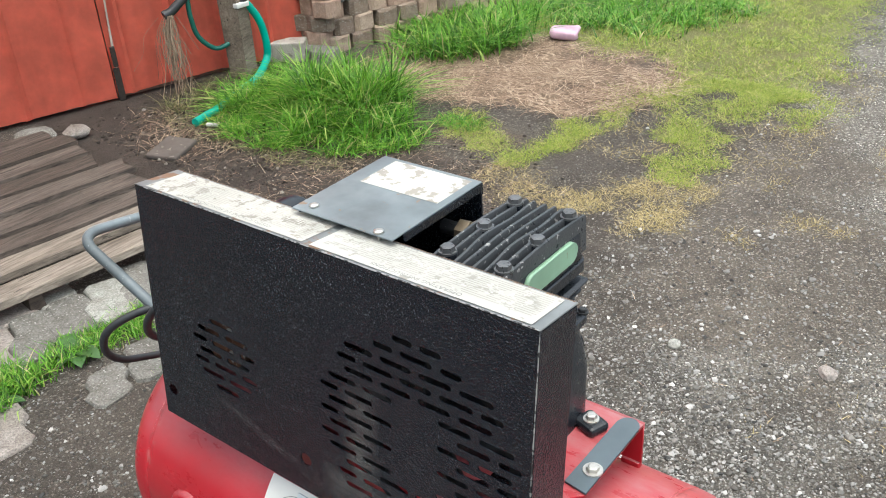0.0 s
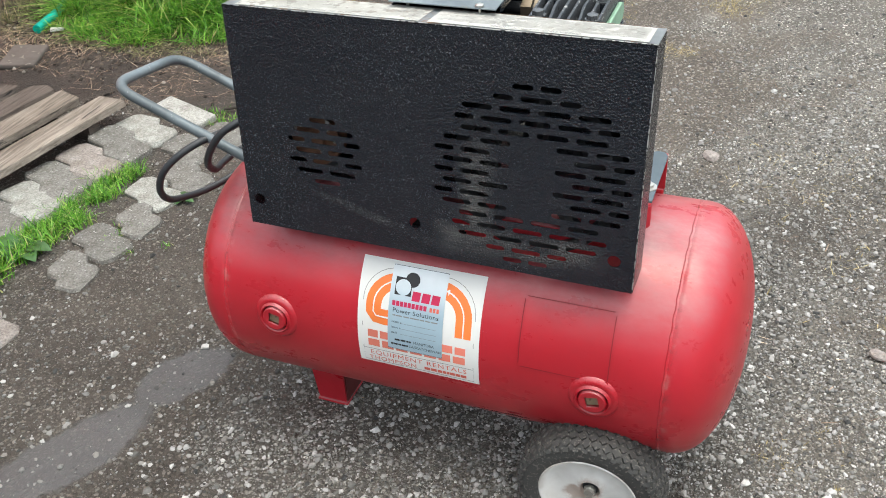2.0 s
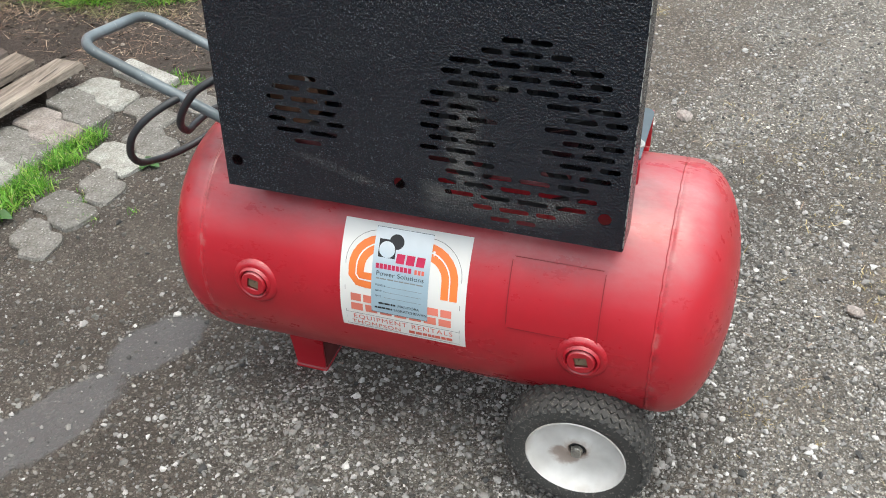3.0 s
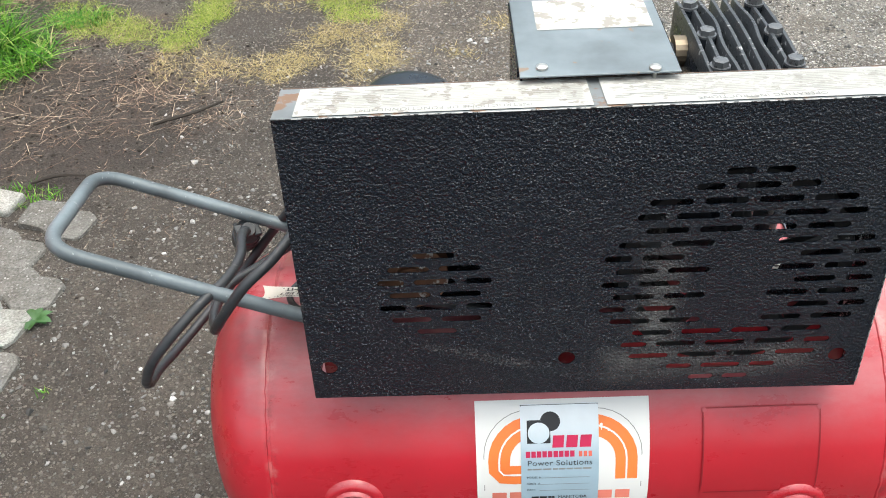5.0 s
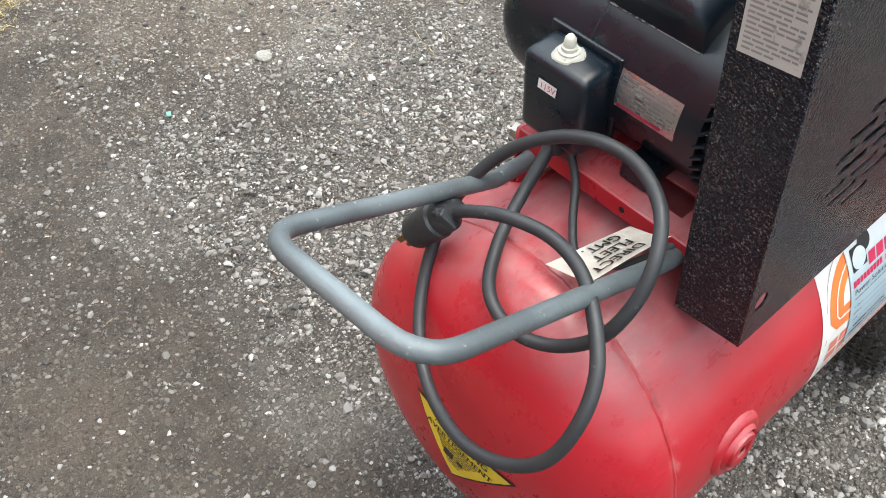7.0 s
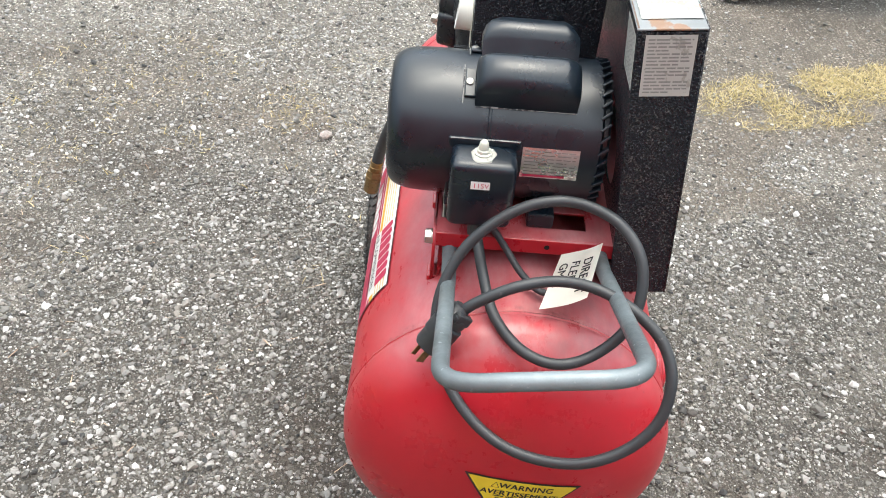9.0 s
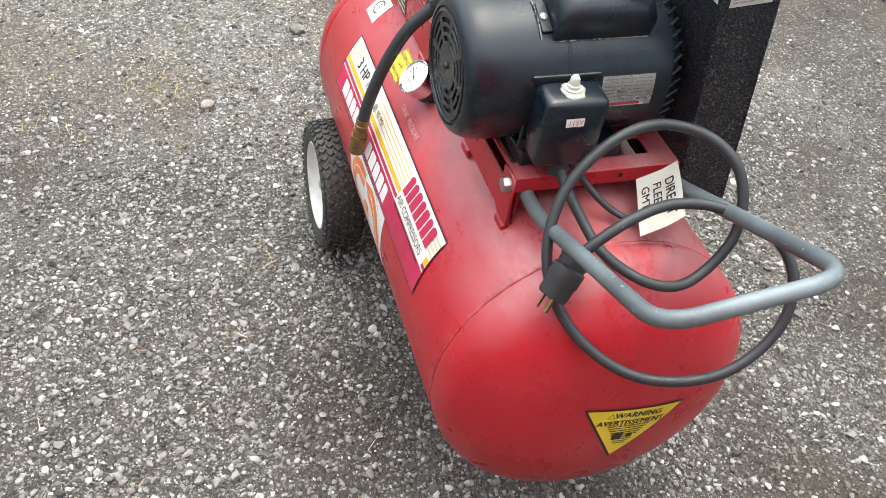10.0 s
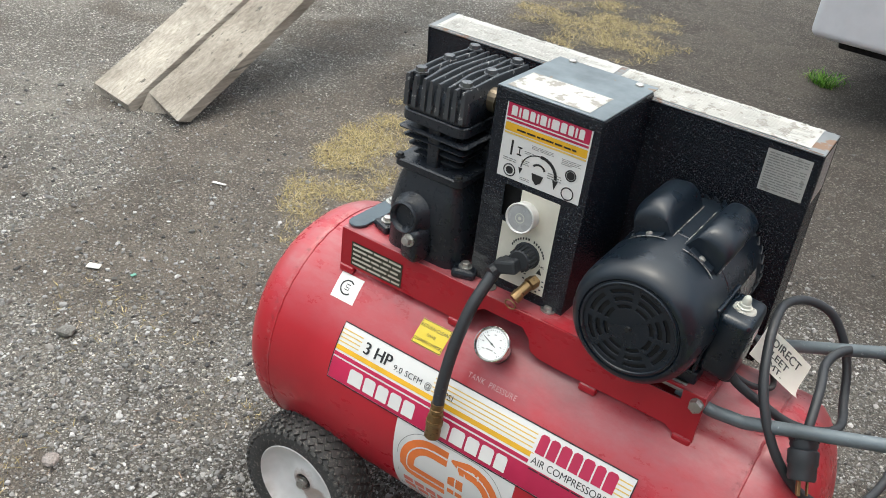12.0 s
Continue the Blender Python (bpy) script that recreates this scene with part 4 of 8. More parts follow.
def flange(y):
    # long side skirt with an arched cut-out over the gauge
    ol = [(-0.292, 0.494), (-0.266, 0.494), (-0.252, 0.503), (-0.09, 0.503), (-0.06, 0.505), (-0.046, 0.511), (-0.04, 0.53), (-0.028, 0.543), (0.036, 0.543), (0.047, 0.535), (0.054, 0.508), (0.07, 0.503),
          (0.28, 0.503), (0.299, 0.503), (0.299, DECK + 0.002), (-0.19, DECK + 0.002), (-0.19, 0.549), (-0.262, 0.549), (-0.262, DECK + 0.002), (-0.292, DECK + 0.002)]
    return part("deck_skirt", plate([ol], 0.004, lambda u, v, w: Vector((u, y + w, v))), DECK_RED, deck)


flange(0.168)
flange(-0.077)
for x in (-0.278, -0.14, 0.078, 0.285):
    bm = bmesh.new()
    box(bm, (x, 0.168, 0.497 if x > -0.27 else 0.491), (0.026, 0.012, 0.012), 0.003)
    part("weld_tab", bm, RED, deck)
bm = bmesh.new()
box(bm, (-0.29, 0.0455, 0.5565), (0.004, 0.243, 0.02), 0.001)
part("deck_end_lip", bm, DECK_RED, deck)
# The hole is drawn as a near-black dot, its inside shade painted on.
bm = bmesh.new()
rod(bm, (-0.2921, 0.035, 0.557), (-0.2924, 0.035, 0.557), 0.0032, seg=12)
part("lip_hole_dot", bm, SHADE_BLACK, deck)
for y in (0.162, -0.071):
    bm = bmesh.new()
    v = [bm.verts.new(q) for q in ((-0.291, y, 0.562), (-0.291, y, 0.49), (-0.27, y + (-0.02 if y > 0 else 0.02), 0.562))]
    bm.faces.new(v)
    v2 = [bm.verts.new(q.co + Vector((0.003, 0, 0))) for q in v]
    bm.faces.new(v2[::-1])
    for i in range(3):
        bm.faces.new((v[i], v[(i + 1) % 3], v2[(i + 1) % 3], v2[i]))
    part("gusset", bm, DECK_RED, deck)
# slanting near corner of the deck and the bolted grey strip along its open end
along = Vector((0.049, 0.05, 0)).normalized()
part("corner_skirt", plate([[(0.0, 0.563), (0.07, 0.563), (0.07, 0.528), (0.0, 0.5)]], 0.004, lambda u, v, w: Vector((0.25, -0.03, v)) + along * u + along.cross(Vector((0, 0, 1))) * w), DECK_RED, deck)
strip_loop = [(0.27, 0.024), (0.3, 0.02), (0.301, 0.148)] + [(0.287 + 0.014 * math.cos(a), 0.148 + 0.014 * math.sin(a)) for a in (math.pi * k / 8 for k in range(1, 8))] + [(0.272, 0.148)]
part("end_strip", plate([strip_loop], 0.0035, lambda u, v, w: Vector((u, v, DECK + 0.0042 + w + 0.05 * max(0.0, v - 0.11)))), TABGREY, deck, "worn blue-grey metal strip")


def bolt(parent, at, axis, r=0.0085, h=0.006, washer=1.5, material=None, name="bolt"):
    a, d = Vector(at), Vector(axis).normalized()
    bm = bmesh.new()
    rod(bm, a - d * 0.001, a + d * 0.0018, r * washer, seg=20)
    rod(bm, a + d * 0.0015, a + d * (h + 0.0015), r, r * 0.94, seg=6)
    rod(bm, a + d * (h + 0.0014), a + d * (h + 0.002), r * 0.8, r * 0.6, seg=12)
    return part(name, bm, material or STEEL, parent)


bolt(deck, (-0.283, 0.1705, 0.5535), (0, 1, 0), 0.0095, 0.007, 1.0)
bolt(deck, (0.289, 0.056, DECK + 0.0062), (0, 0, 1), 0.008, 0.005, 1.5)
for x, y in ((0.045, 0.15), (-0.048, 0.14), (-0.12, 0.145)):
    bolt(deck, (x, y, DECK + 0.0022), (0, 0, 1), 0.007, 0.005, 1.6)

# data plate on the skirt
dp = flat_label((0.278, 0.1703, 0.5085), (-1, 0, 0), (0, 0, 1))
pr = Print(dp)
pr.rect(paint("olive_black_plate", (0.035, 0.036, 0.02), 0.45), 0, 0, 0.097, 0.042, 0.0006)
for k in range(5):
    v = 0.003 + k * 0.0082
    x = 0.003
    while x < 0.091:
        w = 0.018 + 0.022 * ((k * 7 + int(x * 500)) % 3) / 2
        pr.rect(CREAM, x, v, min(0.0945, x + w - 0.0025), v + 0.0036, 0.001)
        x += w
pr.finish(deck, "data_plate")

# ---- belt guard ----
guard = new("belt_guard")
guard.parent = compressor
guard.location = (0, -0.1145 - CY, 0.509)
bpy.context.view_layer.update()
tagged(guard, "black textured sheet-metal belt guard with slotted vents")
GU = Vector((0, 0.0998, 0.995))
GN = Vector((0, -0.995, 0.0998))
GO = Vector((0, -0.1145, 0.509))
GH, GD = 0.3457, 0.066


def gpos(u, v, w):
    """u along the guard, v up its face, w out of it."""
    return GO + Vector((u, 0, 0)) + GU * v + GN * w


rng = random.Random(11)
outline = [(-0.301, 0.0), (0.302, -0.006), (0.303, GH), (-0.301, GH)]
holes = [ring_loop(-0.281, 0.044, 0.0092), ring_loop(-0.02, 0.047, 0.0092), ring_loop(0.274, 0.04, 0.0092)]
# rows of slots: which long ones stand in a row, and a short one at its ends
LONG, SHORT, HIGH = 0.0428, 0.028, 0.0078
ROWS = [(), (1,), (0, 1, 2, 3), (0, 1, 2), (0, 1, 2, 3), (-1, 0, 2, 3), (0, 3), (-1, 0, 2, 3), (0, 3), (-1, 0, 2, 3), (0, 3), (-1, 0, 2, 3), (0, 1, 2, 3), (0, 1, 2), (0, 1, 2, 3), (1,), ()]
for k, longs in enumerate(ROWS):
    v = 0.2741 - 0.01628 * k
    base = (0.1045 if k % 2 else 0.0768) - 0.00058 * k
    ends = [0.0529 * q + base for q in longs]
    holes += [stadium(u, v, LONG, HIGH) for u in ends]
    if k in (1, 3, 6, 8, 10, 13, 15):
        holes += [stadium(ends[0] - 0.0453, v, SHORT, HIGH), stadium(ends[-1] + 0.0453, v, SHORT, HIGH)]
    if not longs:
        c = 0.1568 if k == 0 else 0.1477
        holes += [stadium(c - 0.0187, v, SHORT, HIGH), stadium(c + 0.0187, v, SHORT, HIGH)]
for k, n in enumerate((1, 2, 3, 2, 3, 2, 1)):
    v = 0.1885 - 0.0163 * k
    for i in range(n):
        u = -0.1595 + (i - (n - 1) / 2) * (0.0526 if n < 3 else 0.0452)
        holes.append(stadium(u, v, SHORT if n == 3 and i != 1 else LONG, HIGH))
part("guard_face", plate([outline] + holes, 0.0022, lambda u, v, w: gpos(u, v, w - 0.0011)), GUARD, guard, "black wrinkle-coated panel with rows of slots")
bm = bmesh.new()
gm = Matrix((Vector((1, 0, 0)), GU, GN)).transposed().to_4x4()
box(bm, gpos(-0.2998, GH / 2 - 0.0015, -GD / 2 - 0.002), (0.0022, GH - 0.003, GD), 0.0008, gm)
part("guard_side", bm, GUARD, guard)
bm = bmesh.new()
box(bm, gpos(0.3018, GH / 2 - 0.0045, -GD / 2 - 0.002), (0.0022, GH + 0.003, GD), 0.0008, gm)
part("guard_side", bm, GUARD, guard)
bm = bmesh.new()
box(bm, gpos(0.001, GH - 0.0005, -GD / 2 - 0.0015), (0.6045, 0.0024, GD + 0.0025), 0.001, gm)
top = part("guard_top", bm, paint("rust_stained_sheet", (0.2, 0.215, 0.22), 0.45, metal=0.2, worn=(0.2, 0.12, 0.075), wear=0.16, wear_scale=30, blotch=0.3), guard, "grey worn sheet top with rust stains")
back_holes = [ring_loop(-0.188, 0.147, 0.055, 28), ring_loop(0.155, 0.137, 0.07, 28)]
part("guard_back", plate([[(-0.2985, 0.0), (0.3005, 0.0), (0.3005, GH - 0.0025), (-0.2985, GH - 0.0025)]] + back_holes, 0.002, lambda u, v, w: gpos(u, v, w - GD)), GUARD, guard)
# rubbed bright edge lines where the coat has worn off
bm = bmesh.new()
for a, b in (((-0.301, GH + 0.0004, 0.0004), (0.303, GH + 0.0004, 0.0004)), ((0.3031, GH, 0.0003), (0.3022, 0, 0.0003))):
    pts = [gpos(*(Vector(a).lerp(Vector(b), t / 60))) for t in range(61)]
    tube(bm, pts, 0.0013, 5, lambda t: 0.35 + 0.9 * abs(noise.noise(Vector((t * 23, 2.2, 0)))))
part("rubbed_edge", bm, paint("rubbed_bright_metal", (0.38, 0.38, 0.37), 0.45, metal=0.4, worn=(0.03, 0.03, 0.03), wear=0.2, wear_scale=180), guard)

bm = bmesh.new()
tube(bm, [gpos(-0.299 + 0.6 * k / 50, GH + 0.0002, -GD - 0.001) for k in range(51)], 0.0016, 6, lambda t: 0.5 + 0.7 * abs(noise.noise(Vector((t * 31, 5.2, 0)))))
part("rusted_edge", bm, paint("rusty_fold", (0.13, 0.085, 0.06), 0.8, worn=(0.26, 0.23, 0.2), wear=0.16, wear_scale=120), guard)
# instruction strips on the guard's top
TOPZ = GH + 0.0012
tl = lambda x0: (lambda u, v, h: gpos(x0 - u, TOPZ + h, -0.0625 + v))
for x0, w, title, torn in ((-0.005, 0.276, "INSTRUCTIONS DE FONCTIONNEMENT", True), (0.292, 0.285, "OPERATING INSTRUCTIONS", False)):
    pr = Print(tl(x0))
    pr.rect(PEELED if torn else PAPER, 0, 0, w, 0.06, 0.0005)
    me_bm = pr.ink.pop(PEELED if torn else PAPER)
    strip = part("instruction_strip", me_bm, PEELED if torn else PAPER, top, "worn white printed instruction strip")
    pr.text(GREYINK, title, w * 0.5, 0.0505, 0.0085, 0.0009, "CENTER", 1.1)
    pr.bars(PALEINK, 0.006, 0.003, w - 0.006, 0.048, 12, 0.35, 0.0009, random.Random(3), 5)
    pr.finish(strip)

# labels on the guard's end and back
pr = Print(lambda u, v, h: gpos(-0.3009 - h, 0.272 + v, -0.06 + u))
pr.rect(PAPER, 0, 0, 0.05, 0.068, 0.0003)
lab = part("side_label", pr.ink.pop(PAPER), PAPER, guard, "white paper label with small print")
pr.bars(GREYINK, 0.003, 0.003, 0.047, 0.065, 16, 0.45, 0.0006, random.Random(8), 4)
pr.finish(lab)
pr = Print(lambda u, v, h: gpos(-0.233 - u, 0.272 + v, -GD - 0.0012 - h))
pr.rect(PAPER, 0, 0, 0.058, 0.061, 0.0003)
lab = part("back_label", pr.ink.pop(PAPER), PAPER, guard, "white paper label with small print")
pr.bars(GREYINK, 0.003, 0.003, 0.055, 0.058, 15, 0.42, 0.0006, random.Random(9), 6)
pr.finish(lab)

# drive inside the guard
bm = bmesh.new()
fc = gpos(0.155, 0.143, -0.035)
spun(bm, [(-0.012, 0.108), (-0.014, 0.122), (-0.006, 0.125), (0.0, 0.118), (0.006, 0.125), (0.014, 0.122), (0.012, 0.108), (-0.012, 0.108)], fc, GN, 48)
spun(bm, [(-0.016, 0.0), (-0.016, 0.026), (0.018, 0.026), (0.018, 0.012), (0.024, 0.012), (0.024, 0.0)], fc, GN, 24)
for k in range(5):
    d = Vector((math.cos(k * 1.2566 + 0.3), 0, 0)) + GU * math.sin(k * 1.2566 + 0.3)
    tube(bm, [fc + d * 0.02, fc + d * 0.065 + GN * 0.004, fc + d * 0.112], 0.011, 8)
part("flywheel", bm, CAST_WORN, guard, "cast-iron spoked flywheel", smooth=True)
bm = bmesh.new()
pc = gpos(-0.185, 0.147, -0.035)
spun(bm, [(-0.012, 0.0), (-0.012, 0.04), (-0.002, 0.034), (0.002, 0.034), (0.012, 0.04), (0.012, 0.016), (0.02, 0.016), (0.02, 0)], pc, GN, 32)
part("motor_pulley", bm, paint("rusty_pulley", (0.2, 0.1, 0.06), 0.6, metal=0.4, worn=(0.6, 0.58, 0.55), wear=0.12), guard, smooth=True)
bm = bmesh.new()
for s in (1, -1):
    tube(bm, [pc + GU * 0.038 * s, fc + GU * 0.121 * s], 0.006, 6)
part("drive_belt", bm, RUBBER, guard)

# ---- motor ----
MX, MZ, MR = -0.19, 0.656, 0.0848
motor = new("electric_motor")
motor.parent = compressor
motor.location = (MX, 0.12 - CY, 0.578)
bpy.context.view_layer.update()
tagged(motor, "black electric motor with twin capacitor covers")
bm = bmesh.new()
spun(bm, [(-0.014, 0.0), (-0.014, 0.078), (-0.01, MR), (0.112, MR), (0.113, MR - 0.0008), (0.115, MR - 0.0008), (0.116, MR), (0.184, MR * 0.998), (0.197, MR * 0.99), (0.206, MR * 0.974), (0.213, MR * 0.95), (0.219, MR * 0.915), (0.2235, MR * 0.87), (0.2262, MR * 0.825), (0.227, MR * 0.79), (0.2272, MR * 0.775), (0.224, MR * 0.765), (0.222, MR * 0.74), (0.222, 0.0)], (MX, 0.003, MZ), (0, 1, 0), 72)
part("motor_body", bm, BLACK, motor, smooth=True)
# vented end grille: rings of arched slots
loops = [ring_loop(0, 0, MR * 0.755, 60)]
for r0, r1, n in ((0.0475, 0.053, 8), (0.037, 0.043, 8), (0.027, 0.0325, 8)):
    for k in range(n):
        a0, a1 = 2 * math.pi * (k + 0.11) / n, 2 * math.pi * (k + 0.89) / n
        arc = [a0 + (a1 - a0) * i / 7 for i in range(8)]
        loops.append([(r1 * math.cos(a), r1 * math.sin(a)) for a in arc] + [(r0 * math.cos(a), r0 * math.sin(a)) for a in arc[::-1]])
part("vent_grille", plate(loops, 0.003, lambda u, v, w: Vector((MX - u, 0.2275 + w, MZ + v))), BLACK, motor, "round slotted vent grille")
# Near-black disc close behind the slots paints the shade inside the motor.
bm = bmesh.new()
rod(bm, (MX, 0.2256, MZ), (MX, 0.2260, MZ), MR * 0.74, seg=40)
part("vent_shade_disc", bm, SHADE_BLACK, motor)
bm = bmesh.new()
ring = [Vector((MX + 0.0605 * math.cos(a), 0.229, MZ + 0.0605 * math.sin(a))) for a in [2 * math.pi * k / 60 for k in range(61)]]
tube(bm, ring, 0.0022, 8)
part("grille_rim", bm, BLACK, motor, smooth=True)
bm = bmesh.new()
spun(bm, [(0, 0.004), (0.003, 0.003), (0.003, 0)], (MX, 0.229, MZ), (0, 1, 0), 12)
part("centre_boss", bm, CAST_WORN, motor)
# vented rear bell with fins near the guard
for k in range(40):
    a = 2 * math.pi * k / 40
    bm = bmesh.new()
    c = Vector((MX + (MR - 0.001) * math.cos(a), -0.011, MZ + (MR - 0.001) * math.sin(a)))
    box(bm, c, (0.007, 0.014, 0.0028), 0.0006, Matrix.Rotation(-a, 4, "Y") @ Matrix.Rotation(radians(38), 4, "X"))
    part("vent_louvre", bm, BLACK, motor)
bm = bmesh.new()
spun(bm, [(-0.022, 0.0), (-0.022, MR * 0.9), (-0.019, MR * 0.93), (-0.008, MR * 0.93), (0.0, MR * 0.93)], (MX, 0.004, MZ), (0, 1, 0), 48)
part("rear_bell", bm, BLACK, motor, smooth=True)


def capacitor(angle, y0, y1):
    """A domed cover lying along the motor, angle from straight up towards the handle."""
    a = radians(angle)
    out, side = Vector((-math.sin(a), 0, math.cos(a))), Vector((math.cos(a), 0, math.sin(a)))
    base = Vector((MX, 0, MZ))
    bm = bmesh.new()
    rings = []
    for t, k in ((0.0, 0.55), (0.06, 0.85), (0.16, 1.0), (0.74, 1.0), (0.84, 0.97), (0.92, 0.86), (0.97, 0.68), (1.0, 0.42)):
        y = y0 + (y1 - y0) * t
        ring = []
        for i in range(13):
            b = math.pi * i / 12
            ring.append(bm.verts.new(base + Vector((0, y, 0)) + side * (0.0245 * math.cos(b)) * (0.86 + 0.14 * k) + out * (MR + 0.008 + (0.01 + 0.022 * math.sin(b) ** 0.8) * k)))
        ring = [bm.verts.new(base + Vector((0, y, 0)) + side * 0.027 + out * (MR - 0.012))] + ring + [bm.verts.new(base + Vector((0, y, 0)) - side * 0.027 + out * (MR - 0.012))]
        rings.append(ring)
    for p, q in zip(rings, rings[1:]):
        for i in range(len(p) - 1):
            bm.faces.new((p[i], p[i + 1], q[i + 1], q[i]))
    bm.faces.new(rings[0])
    bm.faces.new(rings[-1])
    c = part("capacitor_cover", bm, BLACK, motor, "domed black capacitor cover", smooth=True)
    bm = bmesh.new()
    for e in (-1, 1):
        tube(bm, [base + Vector((0, y0 + (y1 - y0) * k / 20, 0)) + side * (0.0272 * e) + out * (MR - 0.0035) for k in range(21)], 0.0011, 5, lambda t: 0.4 + 1.1 * abs(noise.noise(Vector((t * 17, e * 3.0, angle)))))
    tube(bm, [base + Vector((0, y1 + 0.0135, 0)) + side * (0.025 * k / 8) + out * (MR + 0.002 - 0.0045 * (k / 8) ** 2) for k in range(-8, 9)], 0.0012, 5, lambda t: 0.4 + 1.1 * abs(noise.noise(Vector((t * 13, 7.0, angle)))))
    part("seal_line", bm, SEALANT, c, "pale dried sealant line", smooth=True)
    bm = bmesh.new()
    box(bm, base + Vector((0, y1 + 0.006, 0)) + out * (MR + 0.001), (0.036, 0.012, 0.003), 0.001, Matrix.Rotation(-a, 4, "Y"))
    part("cover_tab", bm, BLACK, c)
    bm = bmesh.new()
    q = base + Vector((0, y1 + 0.007, 0)) + out * (MR + 0.0025)
    spun(bm, [(0, 0.0045), (0.002, 0.004), (0.003, 0)], q, out, 12)
    part("screw", bm, STEEL, c)


SEALANT = paint("dried_grey_sealant", (0.26, 0.26, 0.25), 0.7, worn=(0.04, 0.04, 0.045), wear=0.2, wear_scale=150)
capacitor(-22, 0.02, 0.13)
capacitor(27, 0.022, 0.135)

# junction box on the motor's end side
bm = bmesh.new()
box(bm, (-0.2885, 0.12, 0.636), (0.044, 0.073, 0.09), 0.009, Matrix.Rotation(radians(-4), 4, "Y"), 3)
jb = part("junction_box", bm, BLACK, motor, "black pressed-steel junction box", smooth=True)
bm = bmesh.new()
box(bm, (-0.267, 0.12, 0.638), (0.005, 0.081, 0.1), 0.002, Matrix.Rotation(radians(-4), 4, "Y"))
part("box_flange", bm, BLACK, jb)
bm = bmesh.new()
spun(bm, [(0, 0.0095), (0.003, 0.0095), (0.004, 0.0075), (0.007, 0.007), (0.008, 0.0058), (0.015, 0.005), (0.018, 0.003), (0.019, 0)], (-0.291, 0.122, 0.6815), (-0.05, 0, 1), 24)
part("reset_button", bm, MILKY, jb, "milky plastic reset button", smooth=True)
bm = bmesh.new()
spun(bm, [(-0.0005, 0.0145), (0.001, 0.013), (0.0018, 0.01), (0.002, 0.0)], (-0.291, 0.122, 0.681), (-0.05, 0, 1), 20)
for v in bm.verts:
    v.co += Vector((noise.noise(v.co * 120), noise.noise(v.co * 120 + Vector((4, 0, 0))), 0)) * 0.0035
part("button_seal", bm, paint("chalky_sealant", (0.36, 0.36, 0.32), 0.7, worn=(0.2, 0.2, 0.18), wear=0.14, wear_scale=160), jb, smooth=True)
pr = Print(flat_label((-0.3136, 0.133, 0.65), (0, -1, 0), (0.07, 0, 1)))
pr.rect(WHITE, 0, 0, 0.021, 0.01, 0.0004)
vl = part("voltage_label", pr.ink.pop(WHITE), WHITE, jb, "small white label reading 115V")
pr.text(CRIMSON, "115V", 0.0022, 0.002, 0.0085, 0.0007)
pr.finish(vl)
bm = bmesh.new()
rod(bm, (-0.296, 0.12, 0.575), (-0.294, 0.12, 0.598), 0.011, seg=16)
part("cord_gland", bm, RUBBER, jb)
# rating plate wrapped on the body
pr = Print(lambda u, v, h: Vector((MX - (MR + h) * math.cos((v - 0.012) / MR), 0.078 - u, MZ + (MR + h) * math.sin((v - 0.012) / MR))), 0.006)
pr.rect(ALU, 0, 0, 0.064, 0.038, 0.0008)
rp = part("rating_plate", pr.ink.pop(ALU), ALU, motor, "scuffed aluminium rating plate")
pr.bars(GREYINK, 0.003, 0.003, 0.061, 0.036, 8, 0.3, 0.0012, random.Random(4), 4)
pr.rect(CRIMSON, 0.003, 0.002, 0.05, 0.005, 0.0013)
pr.finish(rp)
for x in (-0.245, -0.13):
    for y in (0.045, 0.14):
        bm = bmesh.new()
        box(bm, (x, y, 0.577), (0.05, 0.032, 0.02), 0.003)
        part("motor_foot", bm, BLACK, motor)
bm = bmesh.new()
for q in (0.145, 0.156):
    rod(bm, (-0.268, q, 0.556), (-0.12, q, 0.556), 0.0045, seg=10)
part("slide_rail", bm, STEEL, motor, "dull zinc slide rods under the motor")

# ---- pump ----
pump = new("pump")
pump.parent = compressor
pump.location = (0.165, 0.08 - CY, 0.58)
bpy.context.view_layer.update()
tagged(pump, "black cast-iron single-stage pump with finned head")
PX, PY = 0.166, 0.078
bm = bmesh.new()


def loft(bm, sections, corner=0.02, n=5):
    """Rounded boxes stacked: (z, half x, half y, shift x, shift y)."""
    rings = []
    for z, hx, hy, sx, sy in sections:
        c = min(corner, hx * 0.6, hy * 0.6)
        ring = []
        for cx, cy, a0 in ((1, 1, 0), (-1, 1, 90), (-1, -1, 180), (1, -1, 270)):
            for k in range(n):
                a = radians(a0 + 90 * k / (n - 1))
                ring.append(bm.verts.new((PX + sx + cx * (hx - c) + c * math.cos(a), PY + sy + cy * (hy - c) + c * math.sin(a), z)))
        rings.append(ring)
    for p, q in zip(rings, rings[1:]):
        m = len(p)
        for i in range(m):
            bm.faces.new((p[i], p[(i + 1) % m], q[(i + 1) % m], q[i]))
    bm.faces.new(rings[0][::-1])
    bm.faces.new(rings[-1])
    return bm


